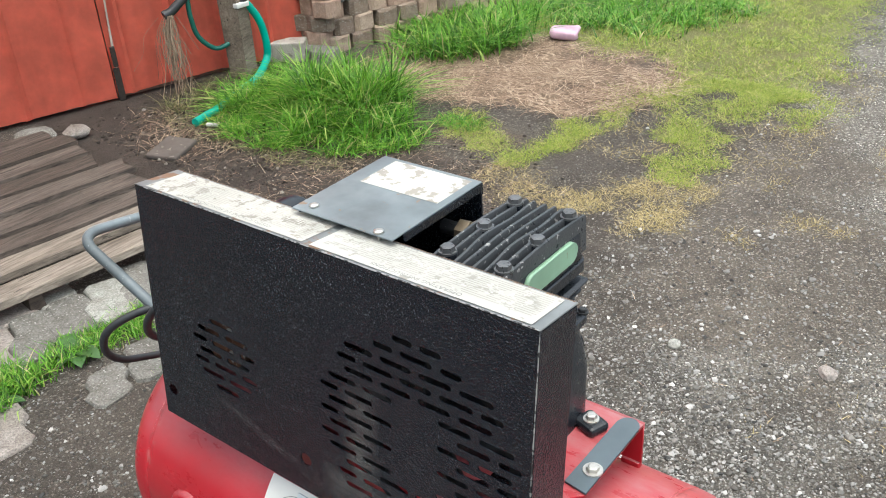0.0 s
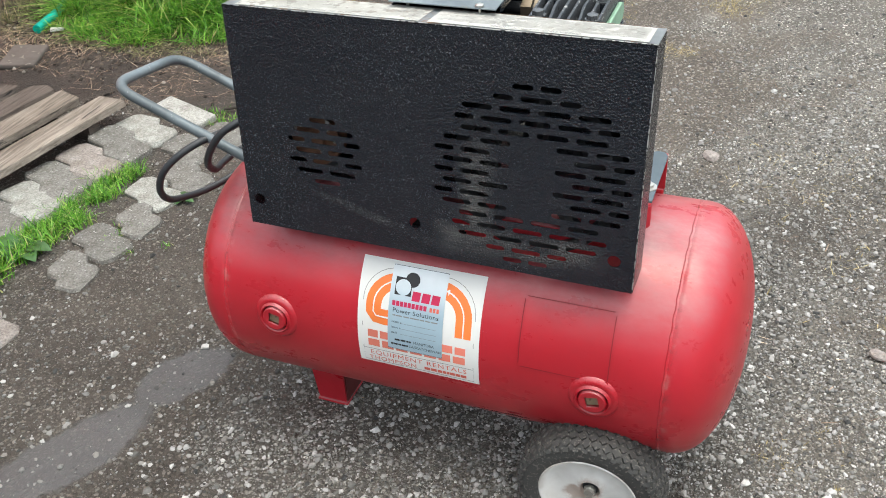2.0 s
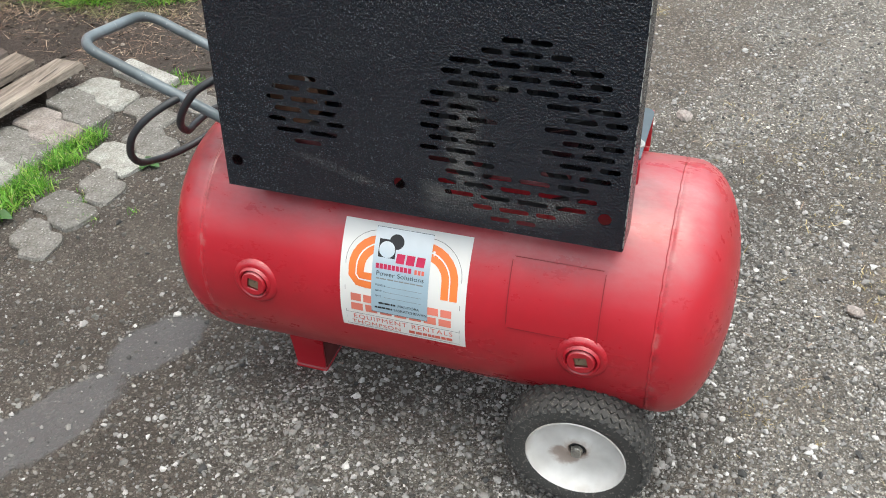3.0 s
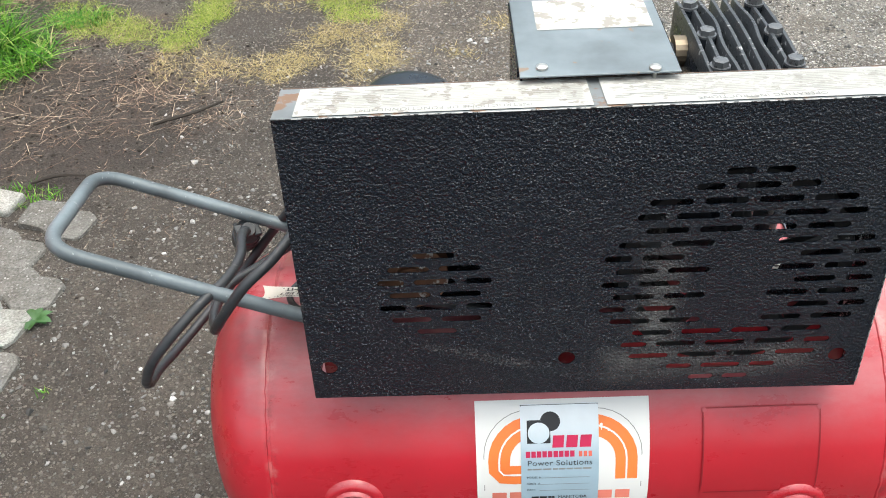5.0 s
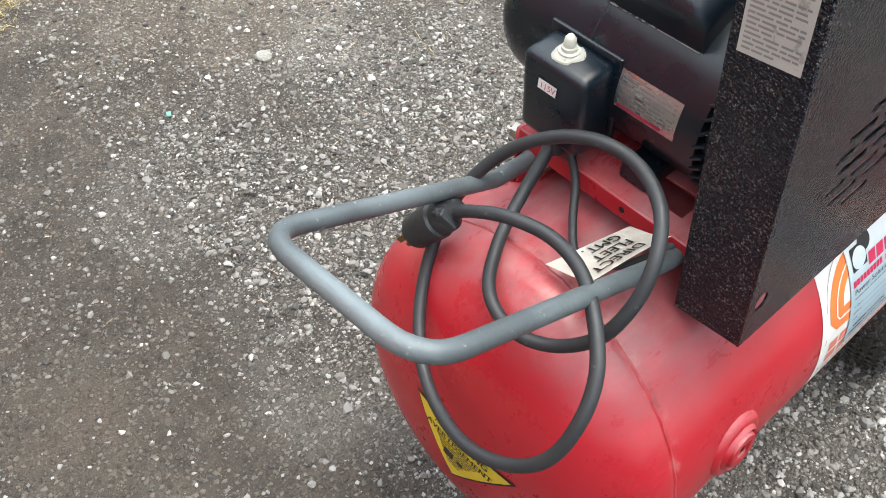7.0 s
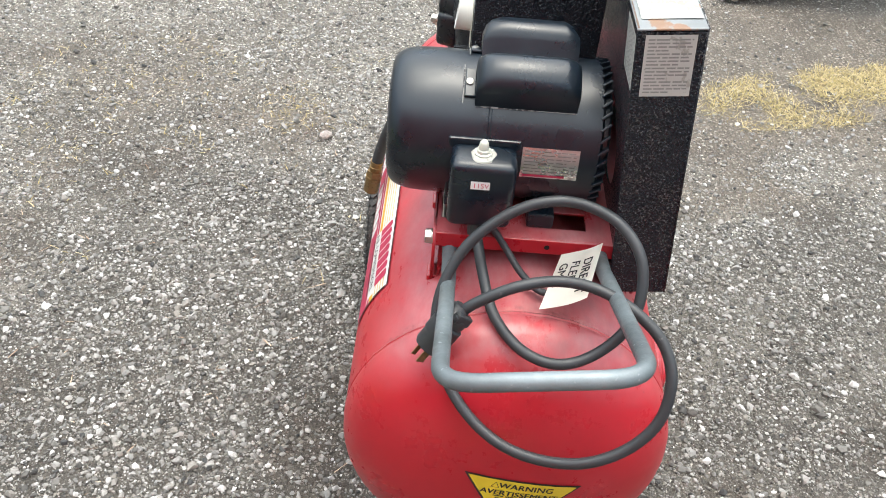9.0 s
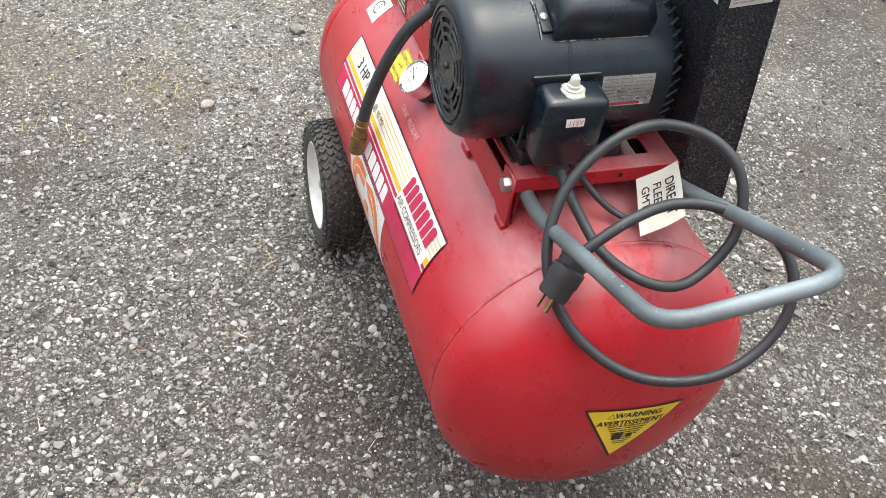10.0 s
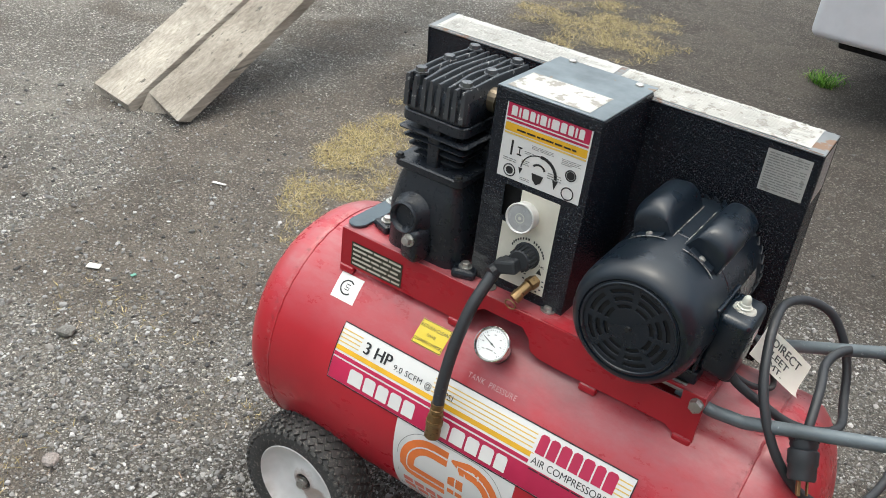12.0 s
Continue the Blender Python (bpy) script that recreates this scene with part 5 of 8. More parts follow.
loft(bm, [(0.5665, 0.066, 0.08, 0, 0), (0.6, 0.065, 0.082, 0, 0), (0.64, 0.063, 0.086, 0, 0.002), (0.68, 0.056, 0.082, 0, 0), (0.7, 0.05, 0.076, 0, 0)], 0.026)
part("crankcase", bm, CAST, pump, "black cast crankcase", smooth=True)
bm = bmesh.new()
loft(bm, [(0.699, 0.056, 0.08, 0, 0), (0.701, 0.058, 0.082, 0, 0), (0.71, 0.058, 0.082, 0, 0), (0.712, 0.056, 0.08, 0, 0)], 0.012)
part("cylinder_flange", bm, CAST, pump, smooth=True)
for x, y in ((0.217, 0.153), (0.116, 0.153), (0.217, 0.003), (0.116, 0.003)):
    bolt(pump, (x, y, 0.712), (0, 0, 1), 0.0055, 0.004, 1.3, CAST_WORN)
for x, y in ((0.088, 0.148), (0.248, 0.125), (0.087, 0.0), (0.238, 0.012)):
    bm = bmesh.new()
    box(bm, (x, y, 0.573), (0.036, 0.03, 0.014), 0.005, Matrix.Rotation(radians(20 if x < 0.16 else -20), 4, "Z"))
    part("mounting_lug", bm, CAST, pump)
    bolt(pump, (x, y, 0.58), (0, 0, 1), 0.0072, 0.006, 1.4, STEEL)
bm = bmesh.new()
spun(bm, [(0.0, 0.036), (0.012, 0.032), (0.022, 0.026), (0.03, 0.0245), (0.032, 0.022), (0.03, 0.019), (0.024, 0.017), (0.024, 0.0)], (0.178, 0.155, 0.637), (0.05, 1, 0.05), 32)
part("oil_cap", bm, CAST, pump, "round black oil filler boss", smooth=True)
bm = bmesh.new()
box(bm, (0.163, 0.17, 0.599), (0.034, 0.036, 0.054), 0.009, Matrix.Rotation(radians(-14), 4, "Z"), 3)
part("drain_boss", bm, CAST, pump, smooth=True)
bolt(pump, (0.163, 0.189, 0.61), (0.1, 1, 0.15), 0.0075, 0.008, 1.3, STEEL)
bm = bmesh.new()
loft(bm, [(0.712, 0.036, 0.056, 0, 0), (0.766, 0.04, 0.064, 0, 0), (0.773, 0.047, 0.074, 0, 0)], 0.025)
part("cylinder", bm, CAST, pump, smooth=True)
for k in range(4):
    bm = bmesh.new()
    z, g = 0.7185 + 0.0128 * k, 0.0055 * k
    loft(bm, [(z, 0.037 + g, 0.059 + g, 0, 0), (z + 0.0015, 0.041 + g, 0.063 + g, 0, 0), (z + 0.003, 0.041 + g, 0.063 + g, 0, 0), (z + 0.006, 0.036 + g, 0.058 + g, 0, 0)], 0.007)
    part("cooling_fin", bm, CAST, pump, smooth=False)
for x, y in ((PX, PY + 0.062), (PX + 0.044, PY), (PX - 0.044, PY)):
    bm = bmesh.new()
    loft(bm, [(0.712, 0.009, 0.009, x - PX, y - PY), (0.775, 0.011, 0.011, x - PX, y - PY)], 0.003)
    part("cylinder_rib", bm, CAST, pump)
bm = bmesh.new()
loft(bm, [(0.7725, 0.052, 0.08, 0, 0), (0.774, 0.0535, 0.0815, 0, 0), (0.787, 0.0535, 0.0815, 0, 0), (0.7885, 0.052, 0.08, 0, 0)], 0.014)
part("valve_plate", bm, CAST, pump, smooth=True)
bm = bmesh.new()
loft(bm, [(0.7895, 0.051, 0.079, 0, 0), (0.791, 0.052, 0.08, 0, 0), (0.822, 0.05, 0.079, 0, 0), (0.826, 0.047, 0.076, 0, 0)], 0.014)
head = part("cylinder_head", bm, CAST, pump, "finned black cylinder head", smooth=True)
HEADBOLT = paint("dull_bolt_steel", (0.15, 0.155, 0.16), 0.35, metal=0.6, worn=(0.05, 0.05, 0.05), wear=0.1, wear_scale=200)
HEADCAST = paint("dusty_cast_fins", (0.04, 0.044, 0.049), 0.34, worn=(0.3, 0.3, 0.295), wear=0.1, wear_scale=110, bumps=0.2, bump_scale=400)
for k in range(8):
    x = PX - 0.0455 + 0.013 * k
    bm = bmesh.new()
    ys = [PY - 0.083 + 0.166 * i / 20 for i in range(21)]
    bulge = [0.8425 + 0.0015 * math.cos((y - PY) * 38) - 0.03 * max(0.0, abs(y - PY) - 0.066) ** 1.5 * 14 for y in ys]
    kink = [0.002 * math.sin((y - PY) * 60) if k in (2, 5) else 0.0 for y in ys]
    rows = []
    for y, z, e in zip(ys, bulge, kink):
        rows.append([bm.verts.new((x + e + dx, y, zz)) for dx, zz in ((-0.0036, 0.795), (-0.0028, z - 0.002), (-0.0016, z), (0.0016, z), (0.0028, z - 0.002), (0.0036, 0.795))])
    for a, b in zip(rows, rows[1:]):
        for i in range(5):
            bm.faces.new((a[i], a[i + 1], b[i + 1], b[i]))
    bm.faces.new(rows[0])
    bm.faces.new(rows[-1][::-1])
    part("head_fin", bm, HEADCAST, head, smooth=True)
for x, y in ((0.129, 0.143), (0.133, 0.075), (0.131, 0.008), (0.201, 0.145), (0.203, 0.075), (0.204, 0.008)):
    bm = bmesh.new()
    rod(bm, (x, y, 0.79), (x, y, 0.8405), 0.0105, seg=16)
    part("bolt_boss", bm, CAST, head, smooth=True)
    bolt(head, (x, y, 0.841), (0, 0, 1), 0.0085, 0.006, 1.2, HEADBOLT)
# inlet face towards the wheel end, weathered green
me_place = lambda u, v, w: Vector((0.2185 + w, PY + u, 0.812 + v))
part("inlet_cover", plate([stadium(0, 0, 0.105, 0.026, 9)], 0.006, me_place), VERDIGRIS, head, "pale green weathered inlet cover")

# delivery pipes into the control box
bm = bmesh.new()
tube(bm, [(0.12, 0.092, 0.815), (0.06, 0.092, 0.815)], 0.009, 14)
p_ = part("delivery_pipe", bm, CAST_WORN, pump, smooth=True)
bm = bmesh.new()
rod(bm, (0.1, 0.092, 0.815), (0.085, 0.092, 0.815), 0.0155, seg=6)
rod(bm, (0.117, 0.092, 0.815), (0.104, 0.092, 0.815), 0.017, seg=18)
part("pipe_nut", bm, paint("tarnished_brass_nut", (0.22, 0.18, 0.13), 0.45, metal=0.8), p_)
bm = bmesh.new()
tube(bm, [(0.14, 0.022, 0.8), (0.1, 0.02, 0.812), (0.05, 0.02, 0.812)], 0.0045, 10)
rod(bm, (0.118, 0.0205, 0.8075), (0.104, 0.02, 0.811), 0.0085, seg=6)
part("unloader_pipe", bm, ALU, pump, smooth=True)

# ---- control box ----
ctrl = new("control_box")
ctrl.parent = compressor
ctrl.location = (0.01, 0.06 - CY, 0.58)
bpy.context.view_layer.update()
tagged(ctrl, "black textured sheet-metal pressure control box")
YF = 0.139
bm = bmesh.new()
box(bm, (-0.067, 0.06, 0.7085), (0.0022, 0.158, 0.284), 0.0008)
part("box_side", bm, GUARD, ctrl)
bm = bmesh.new()
box(bm, (0.0825, 0.06, 0.681), (0.0022, 0.158, 0.228), 0.0008, None)
part("box_side", bm, GUARD, ctrl)
part("box_front", plate([[(-0.068, 0.567), (0.0835, 0.567), (0.0835, 0.851), (-0.068, 0.851)],
                         [(0.025, 0.68), (0.05, 0.68), (0.05, 0.728), (0.025, 0.728)]], 0.0022, lambda u, v, w: Vector((u, YF + w, v))), GUARD, ctrl)
# Near-black sheet added behind the cut-out paints the shade inside the box.
bm = bmesh.new()
box(bm, (0.008, 0.125, 0.66), (0.14, 0.002, 0.15), 0)
part("box_inner_shade", bm, SHADE_BLACK, ctrl)
bm = bmesh.new()
box(bm, (0.0075, 0.056, 0.8578), (0.153, 0.168, 0.0022), 0.0009, Matrix.Rotation(radians(0.4), 4, "X"))
lid = part("box_lid", bm, TOPMETAL, ctrl, "worn grey sheet lid with a peeling label")
for centre, size in (((0.0075, YF + 0.0018, 0.8495), (0.153, 0.0022, 0.015)), ((-0.0695, 0.065, 0.852), (0.0022, 0.148, 0.01)), ((0.0845, 0.065, 0.852), (0.0022, 0.148, 0.01))):
    bm = bmesh.new()
    box(bm, centre, size, 0.0008)
    part("lid_fold", bm, GUARD, lid)
LID = lambda u, v, h: Vector((0.08 - u, 0.14 - v, 0.8588 + h + 0.007 * (0.14 - v - 0.056)))
pr = Print(LID)
pr.rect(PEELED, 0.006, 0.007, 0.125, 0.075, 0.0006)
part("lid_label", pr.ink.pop(PEELED), PEELED, lid, "peeling white paper label")
for x, y in ((-0.047, -0.013), (0.06, -0.022)):
    bm = bmesh.new()
    spun(bm, [(-0.022, 0.002), (0.0, 0.002), (0.0, 0.0062), (0.002, 0.0058), (0.0035, 0.003), (0.0035, 0)], (x, y, 0.8588), (0, 0, 1), 14)
    part("lid_screw", bm, STEEL, lid)

# instruction label with coloured head bands
DL = flat_label((0.0655, YF + 0.0012, 0.7375), (-1, 0, 0), (0, 0, 1))
pr = Print(DL)
pr.rect(WHITE, 0, 0, 0.124, 0.109, 0.0006)
dial = part("dial_label", pr.ink.pop(WHITE), WHITE, ctrl, "white instruction label with crimson and yellow bands")
pr.rect(CRIMSON, 0.002, 0.08, 0.122, 0.107, 0.001)
pr.rect(WHITE, 0.002, 0.0835, 0.122, 0.0852, 0.0013)
pr.rect(YELLOW, 0.002, 0.066, 0.122, 0.0775, 0.001)
pr.rect(PALEYELLOW, 0.002, 0.062, 0.122, 0.0645, 0.001)
pr.shapes(WHITE, 0.008, 0.0885, 0.116, 0.102, (1, 0.5, 1, 0.9, 0.5, 1, 0.5, 1.2, 1, 0.9, 0.5, 0.9), 0.0014, 0.22)
pr.bars(INK, 0.02, 0.0685, 0.108, 0.0735, 1, 0.5, 0.0013, random.Random(2), 8)
arc = [(0.06 + 0.026 * math.cos(a), 0.022 + 0.024 * math.sin(a)) for a in (math.pi * k / 16 for k in range(17))]
pr.stroke(INK, arc[:9], 0.0045, 0.001)
pr.stroke(INK, arc[8:], 0.0016, 0.001)
pr.quad(INK, [(0.086, 0.008), (0.082, 0.021), (0.0905, 0.021)], 0.001)
pr.quad(INK, [(0.034, 0.012), (0.0305, 0.021), (0.037, 0.021)], 0.001)
pr.stroke(INK, [(0.06 + 0.01 * math.cos(a), 0.024 + 0.01 * math.sin(a)) for a in (0.4 + k * 0.3 for k in range(8))], 0.003, 0.001)
pr.quad(INK, [(0.051, 0.02), (0.069, 0.02), (0.066, 0.01), (0.06, 0.005), (0.054, 0.01)], 0.0012)
for u, v, r in ((0.018, 0.012, 0.0085), (0.106, 0.036, 0.0072), (0.106, 0.01, 0.0085)):
    pr.stroke(INK, ring_loop(u, v, r, 20), 0.0018, 0.001, True)
pr.disc(INK, 0.018, 0.012, 0.0055, 0.001)
pr.disc(INK, 0.106, 0.036, 0.0058, 0.001)
pr.rect(INK, 0.015, 0.034, 0.018, 0.055, 0.001)
pr.rect(INK, 0.025, 0.037, 0.032, 0.039, 0.001)
pr.rect(INK, 0.025, 0.047, 0.032, 0.049, 0.001)
pr.rect(INK, 0.0278, 0.037, 0.0292, 0.049, 0.001)
for u0, v0, u1, v1, n in ((0.045, 0.052, 0.078, 0.058, 3), (0.09, 0.047, 0.118, 0.056, 4), (0.034, 0.026, 0.046, 0.034, 3), (0.006, 0.024, 0.026, 0.03, 2), (0.074, 0.02, 0.095, 0.03, 3), (0.035, 0.004, 0.05, 0.009, 2), (0.036, 0.042, 0.05, 0.047, 2)):
    pr.bars(GREYINK, u0, v0, u1, v1, n, 0.4, 0.001, random.Random(int(u0 * 1000)), 3)
pr.finish(dial)

# cream regulator panel with gauge, knob, safety valve
CP = flat_label((0.045, YF + 0.0012, 0.583), (-1, 0, 0), (0, 0, 1))
pr = Print(CP)
pr.rect(CREAM, 0.022, 0, 0.08, 0.146, 0.0008)
pr.rect(CREAM, 0.0, 0, 0.022, 0.09, 0.0008)
panel = part("regulator_panel", pr.ink.pop(CREAM), CREAM, ctrl, "cream painted regulator panel")
words = "PRESSURE CONTROL"
for k, ch in enumerate(words):
    a = radians(158 - k * 9.4)
    u, v = 0.046 + 0.0265 * math.cos(a), 0.052 + 0.0265 * math.sin(a)
    if ch != " ":
        pr.rect(INK, u - 0.0011, v - 0.0018, u + 0.0011, v + 0.0018, 0.0013)
pr.bars(INK, 0.066, 0.088, 0.0675, 0.108, 5, 0.7, 0.0012, random.Random(1), 1)
pr.quad(INK, [(0.064, 0.032), (0.073, 0.032), (0.0685, 0.041)], 0.0012)
for k in range(9):
    a = radians(20 - k * 28)
    pr.rect(INK, 0.062 + 0.0155 * math.cos(a) - 0.0015, 0.018 + 0.0155 * math.sin(a) - 0.0012, 0.062 + 0.0155 * math.cos(a) + 0.0015, 0.018 + 0.0155 * math.sin(a) + 0.0012, 0.0012)
pr.text(INK, "140", 0.066, 0.043, 0.006, 0.0012)
pr.finish(panel)


def gauge(parent, at, axis, r, bezel, roll=0.0, label="", face=None):
    c, n = Vector(at), Vector(axis).normalized()
    bm = bmesh.new()
    spun(bm, [(-0.022, 0.0), (-0.022, r * 0.9), (-0.004, r * 0.97), (0.0, r), (0.002, r), (0.0028, r * 0.95), (0.0012, r * 0.88), (0.0004, r * 0.86), (0.0004, 0.0)], c, n, 40)
    g = part("pressure_gauge", bm, bezel, parent, label, smooth=True)
    up = Vector((0, 0, 1)) - n * n.z
    right = up.normalized().cross(n)
    pr = Print(flat_label(c, right, up))
    pr.disc(face or GLASSWHITE, 0, 0, r * 0.86, 0.0008, 40)
    if face:
        pr.stroke(MILKY, ring_loop(0, 0, r * 0.3, 20), r * 0.06, 0.0011, True)
        pr.disc(MILKY, 0, 0, r * 0.12, 0.0012, 12)
        pr.finish(g)
        return g
    for k in range(31):
        a = radians(225 - 9 * k)
        r0 = r * (0.68 if k % 5 == 0 else 0.74)
        pr.stroke(INK, [(r0 * math.cos(a), r0 * math.sin(a)), (r * 0.8 * math.cos(a), r * 0.8 * math.sin(a))], r * 0.022, 0.0011)
    for k in range(7):
        a = radians(225 - 45 * k)
        pr.rect(GREYINK, r * (0.53 * math.cos(a) - 0.06), r * (0.53 * math.sin(a) - 0.03), r * (0.53 * math.cos(a) + 0.06), r * (0.53 * math.sin(a) + 0.03), 0.0011)
    pr.rect(GREYINK, -r * 0.2, -r * 0.36, r * 0.2, -r * 0.3, 0.0011)
    a = radians(155 + roll)
    pr.stroke(INK, [(-r * 0.25 * math.cos(a), -r * 0.25 * math.sin(a)), (r * 0.68 * math.cos(a), r * 0.68 * math.sin(a))], r * 0.045, 0.0014)
    pr.disc(INK, 0, 0, r * 0.07, 0.0016, 12)
    pr.finish(g)
    return g


g1 = gauge(compressor, (-0.004, 0.206, 0.521), (-0.06, 0.74, 0.68), 0.0255, CHROME, 0, "round white tank pressure gauge with chrome rim")
bm = bmesh.new()
rod(bm, (-0.003, 0.17, 0.482), (-0.004, 0.192, 0.505), 0.012, seg=16)
rod(bm, (-0.004, 0.182, 0.496), (-0.004, 0.198, 0.513), 0.019, 0.022, seg=24)
part("gauge_stem", bm, RUBBER, g1, smooth=True)
g2 = gauge(ctrl, (0.011, 0.158, 0.697), (0.02, 1, 0.12), 0.0215, paint("dull_white_bezel", (0.66, 0.66, 0.63), 0.4), 40, "small outlet gauge with a clouded grey window", paint("clouded_gauge_window", (0.42, 0.43, 0.43), 0.25, blotch=0.3))
bm = bmesh.new()
rod(bm, (0.011, 0.137, 0.695), (0.011, 0.15, 0.696), 0.008, seg=12)
part("gauge_stem", bm, BLACK, g2)
bm = bmesh.new()
spun(bm, [(0, 0.02), (0.004, 0.02), (0.005, 0.0165), (0.022, 0.0155), (0.024, 0.013), (0.024, 0)], (-0.001, YF, 0.636), (0, 1, 0.05), 20)
knob = part("regulator_knob", bm, RUBBER, ctrl, "ribbed black regulator knob", smooth=True)
for k in range(16):
    a = 2 * math.pi * k / 16
    bm = bmesh.new()
    box(bm, (-0.001 + 0.0162 * math.cos(a), YF + 0.014, 0.6365 + 0.0162 * math.sin(a)), (0.003, 0.017, 0.003), 0.0008, Matrix.Rotation(-a, 4, "Y"))
    part("knob_rib", bm, RUBBER, knob)
bm = bmesh.new()
box(bm, (0.012, 0.168, 0.626), (0.034, 0.02, 0.02), 0.004, Matrix.Rotation(radians(20), 4, "Y"), 2)
rod(bm, (0.02, 0.15, 0.622), (0.03, 0.182, 0.612), 0.0095, seg=8)
part("hose_tail", bm, RUBBER, ctrl, "black hose fitting")
bm = bmesh.new()
rod(bm, (-0.02, YF, 0.603), (-0.017, 0.152, 0.6), 0.0095, seg=6)
rod(bm, (-0.017, 0.152, 0.6), (-0.01, 0.17, 0.587), 0.0075, seg=14)
rod(bm, (-0.012, 0.166, 0.59), (-0.009, 0.174, 0.5835), 0.0085, seg=14)
part("safety_valve", bm, BRASS, ctrl, "small brass safety valve with pull ring")
bm = bmesh.new()
tube(bm, [(-0.007 + 0.008 * math.cos(a), 0.178 + 0.003 * math.sin(a), 0.576 + 0.0085 * math.sin(a)) for a in (2 * math.pi * k / 20 for k in range(21))], 0.0011, 6)
part("pull_ring", bm, BRASS, ctrl)

# delivery hose with brass coupler
line = glide([(0.026, 0.168, 0.617), (0.029, 0.185, 0.6), (0.034, 0.212, 0.568), (0.037, 0.238, 0.515), (0.036, 0.256, 0.465), (0.034, 0.266, 0.425)], 8)
bm = bmesh.new()
tube(bm, line, 0.0088, 16)
hose = part("air_hose", bm, RUBBER, compressor, "short black rubber air hose with brass coupler", smooth=True)
bm = bmesh.new()
a, d = Vector((0.0342, 0.2652, 0.43)), Vector((-0.05, 0.16, -1)).normalized()
spun(bm, [(0, 0.0), (0, 0.0098), (0.004, 0.0098), (0.0045, 0.0088), (0.009, 0.0088), (0.0095, 0.0098), (0.014, 0.0098), (0.0145, 0.0085), (0.019, 0.0085), (0.019, 0.0)], a, d, 24)
rod(bm, a + d * 0.018, a + d * 0.028, 0.012, seg=6)
spun(bm, [(0.028, 0.0), (0.028, 0.0125), (0.034, 0.0125), (0.035, 0.0115), (0.055, 0.0115), (0.057, 0.0095), (0.057, 0.006), (0.045, 0.006), (0.045, 0)], a, d, 24)
part("coupler", bm, BRASS, hose, "tarnished brass quick coupler", smooth=True)

# ---- handle ----
bm = bmesh.new()
tube(bm, bent([(-0.25, 0.15, 0.55), (-0.298, 0.149, 0.539), (-0.34, 0.148, 0.543), (-0.589, 0.1545, 0.643), (-0.589, -0.028, 0.671), (-0.33, -0.028, 0.56), (-0.296, -0.029, 0.549), (-0.25, -0.03, 0.556)], 0.04, 8), 0.0086, 18)
part("handle", bm, TUBE, compressor, "bent grey galvanised tube handle", smooth=True)

# ---- power cord, looped over the handle ----
CORD = [(-0.296, 0.121, 0.59), (-0.31, 0.118, 0.574), (-0.344, 0.11, 0.555), (-0.388, 0.095, 0.533), (-0.428, 0.065, 0.524), (-0.44, 0.026, 0.518), (-0.431, -0.013, 0.526), (-0.417, -0.046, 0.558),
        (-0.396, -0.057, 0.594), (-0.371, -0.051, 0.625), (-0.341, -0.027, 0.642), (-0.322, 0.013, 0.648), (-0.322, 0.055, 0.645), (-0.33, 0.096, 0.626), (-0.345, 0.132, 0.594), (-0.369, 0.154, 0.556),
        (-0.397, 0.159, 0.518), (-0.429, 0.147, 0.482), (-0.461, 0.121, 0.456), (-0.489, 0.083, 0.44), (-0.508, 0.038, 0.439), (-0.518, -0.01, 0.452), (-0.513, -0.052, 0.475), (-0.502, -0.079, 0.51),
        (-0.482, -0.086, 0.55), (-0.456, -0.075, 0.578), (-0.43, -0.047, 0.594), (-0.405, -0.01, 0.599), (-0.395, 0.032, 0.598), (-0.402, 0.076, 0.592), (-0.408, 0.115, 0.572), (-0.411, 0.135, 0.555)]
bm = bmesh.new()
tube(bm, glide(CORD, 6), 0.0062, 12)
cord = part("power_cord", bm, RUBBER, compressor, "thick black rubber power cord in loops", smooth=True)
bm = bmesh.new()
tube(bm, glide([(-0.291, 0.105, 0.585), (-0.3, 0.085, 0.56), (-0.325, 0.062, 0.54), (-0.345, 0.035, 0.533), (-0.33, 0.0, 0.54), (-0.3, -0.02, 0.555), (-0.26, -0.03, 0.56)], 6), 0.0042, 10)
part("switch_lead", bm, RUBBER, compressor, "thin black lead to the control box", smooth=True)
bm = bmesh.new()
a, b = Vector((-0.411, 0.138, 0.553)), Vector((-0.429, 0.17, 0.51))
d = (b - a).normalized()
spun(bm, [(-0.012, 0.0), (-0.012, 0.009), (-0.004, 0.0115), (0.0, 0.0165), (0.008, 0.017), (0.012, 0.0155), (0.014, 0.0185), (0.03, 0.0185), (0.032, 0.017), (0.046, 0.0172), (0.05, 0.0155), (0.05, 0.0)], a, d, 28)
plug_ = part("mains_plug", bm, RUBBER, cord, "round black rubber mains plug", smooth=True)
bm = bmesh.new()
t = d.to_track_quat("Z", "Y").to_matrix()
for off, sz in (((0.006, 0.004, 0.058), (0.0016, 0.0065, 0.018)), ((-0.006, 0.004, 0.058), (0.0016, 0.0065, 0.018)), ((0.0, -0.007, 0.059), (0.0045, 0.0045, 0.02))):
    box(bm, a + t @ Vector(off), sz, 0.0005, t.to_4x4())
part("plug_pins", bm, BRASS, plug_, "bare brass plug pins")
bm = bmesh.new()
for s in (-1, 1):
    box(bm, a + t @ Vector((s * 0.011, 0, -0.002)), (0.01, 0.022, 0.012), 0.002, t.to_4x4())
    rod(bm, a + t @ Vector((s * 0.012, 0.006, -0.002)), a + t @ Vector((s * 0.012, 0.015, -0.002)), 0.0032, seg=10)
part("cord_clamp", bm, RUBBER, plug_)

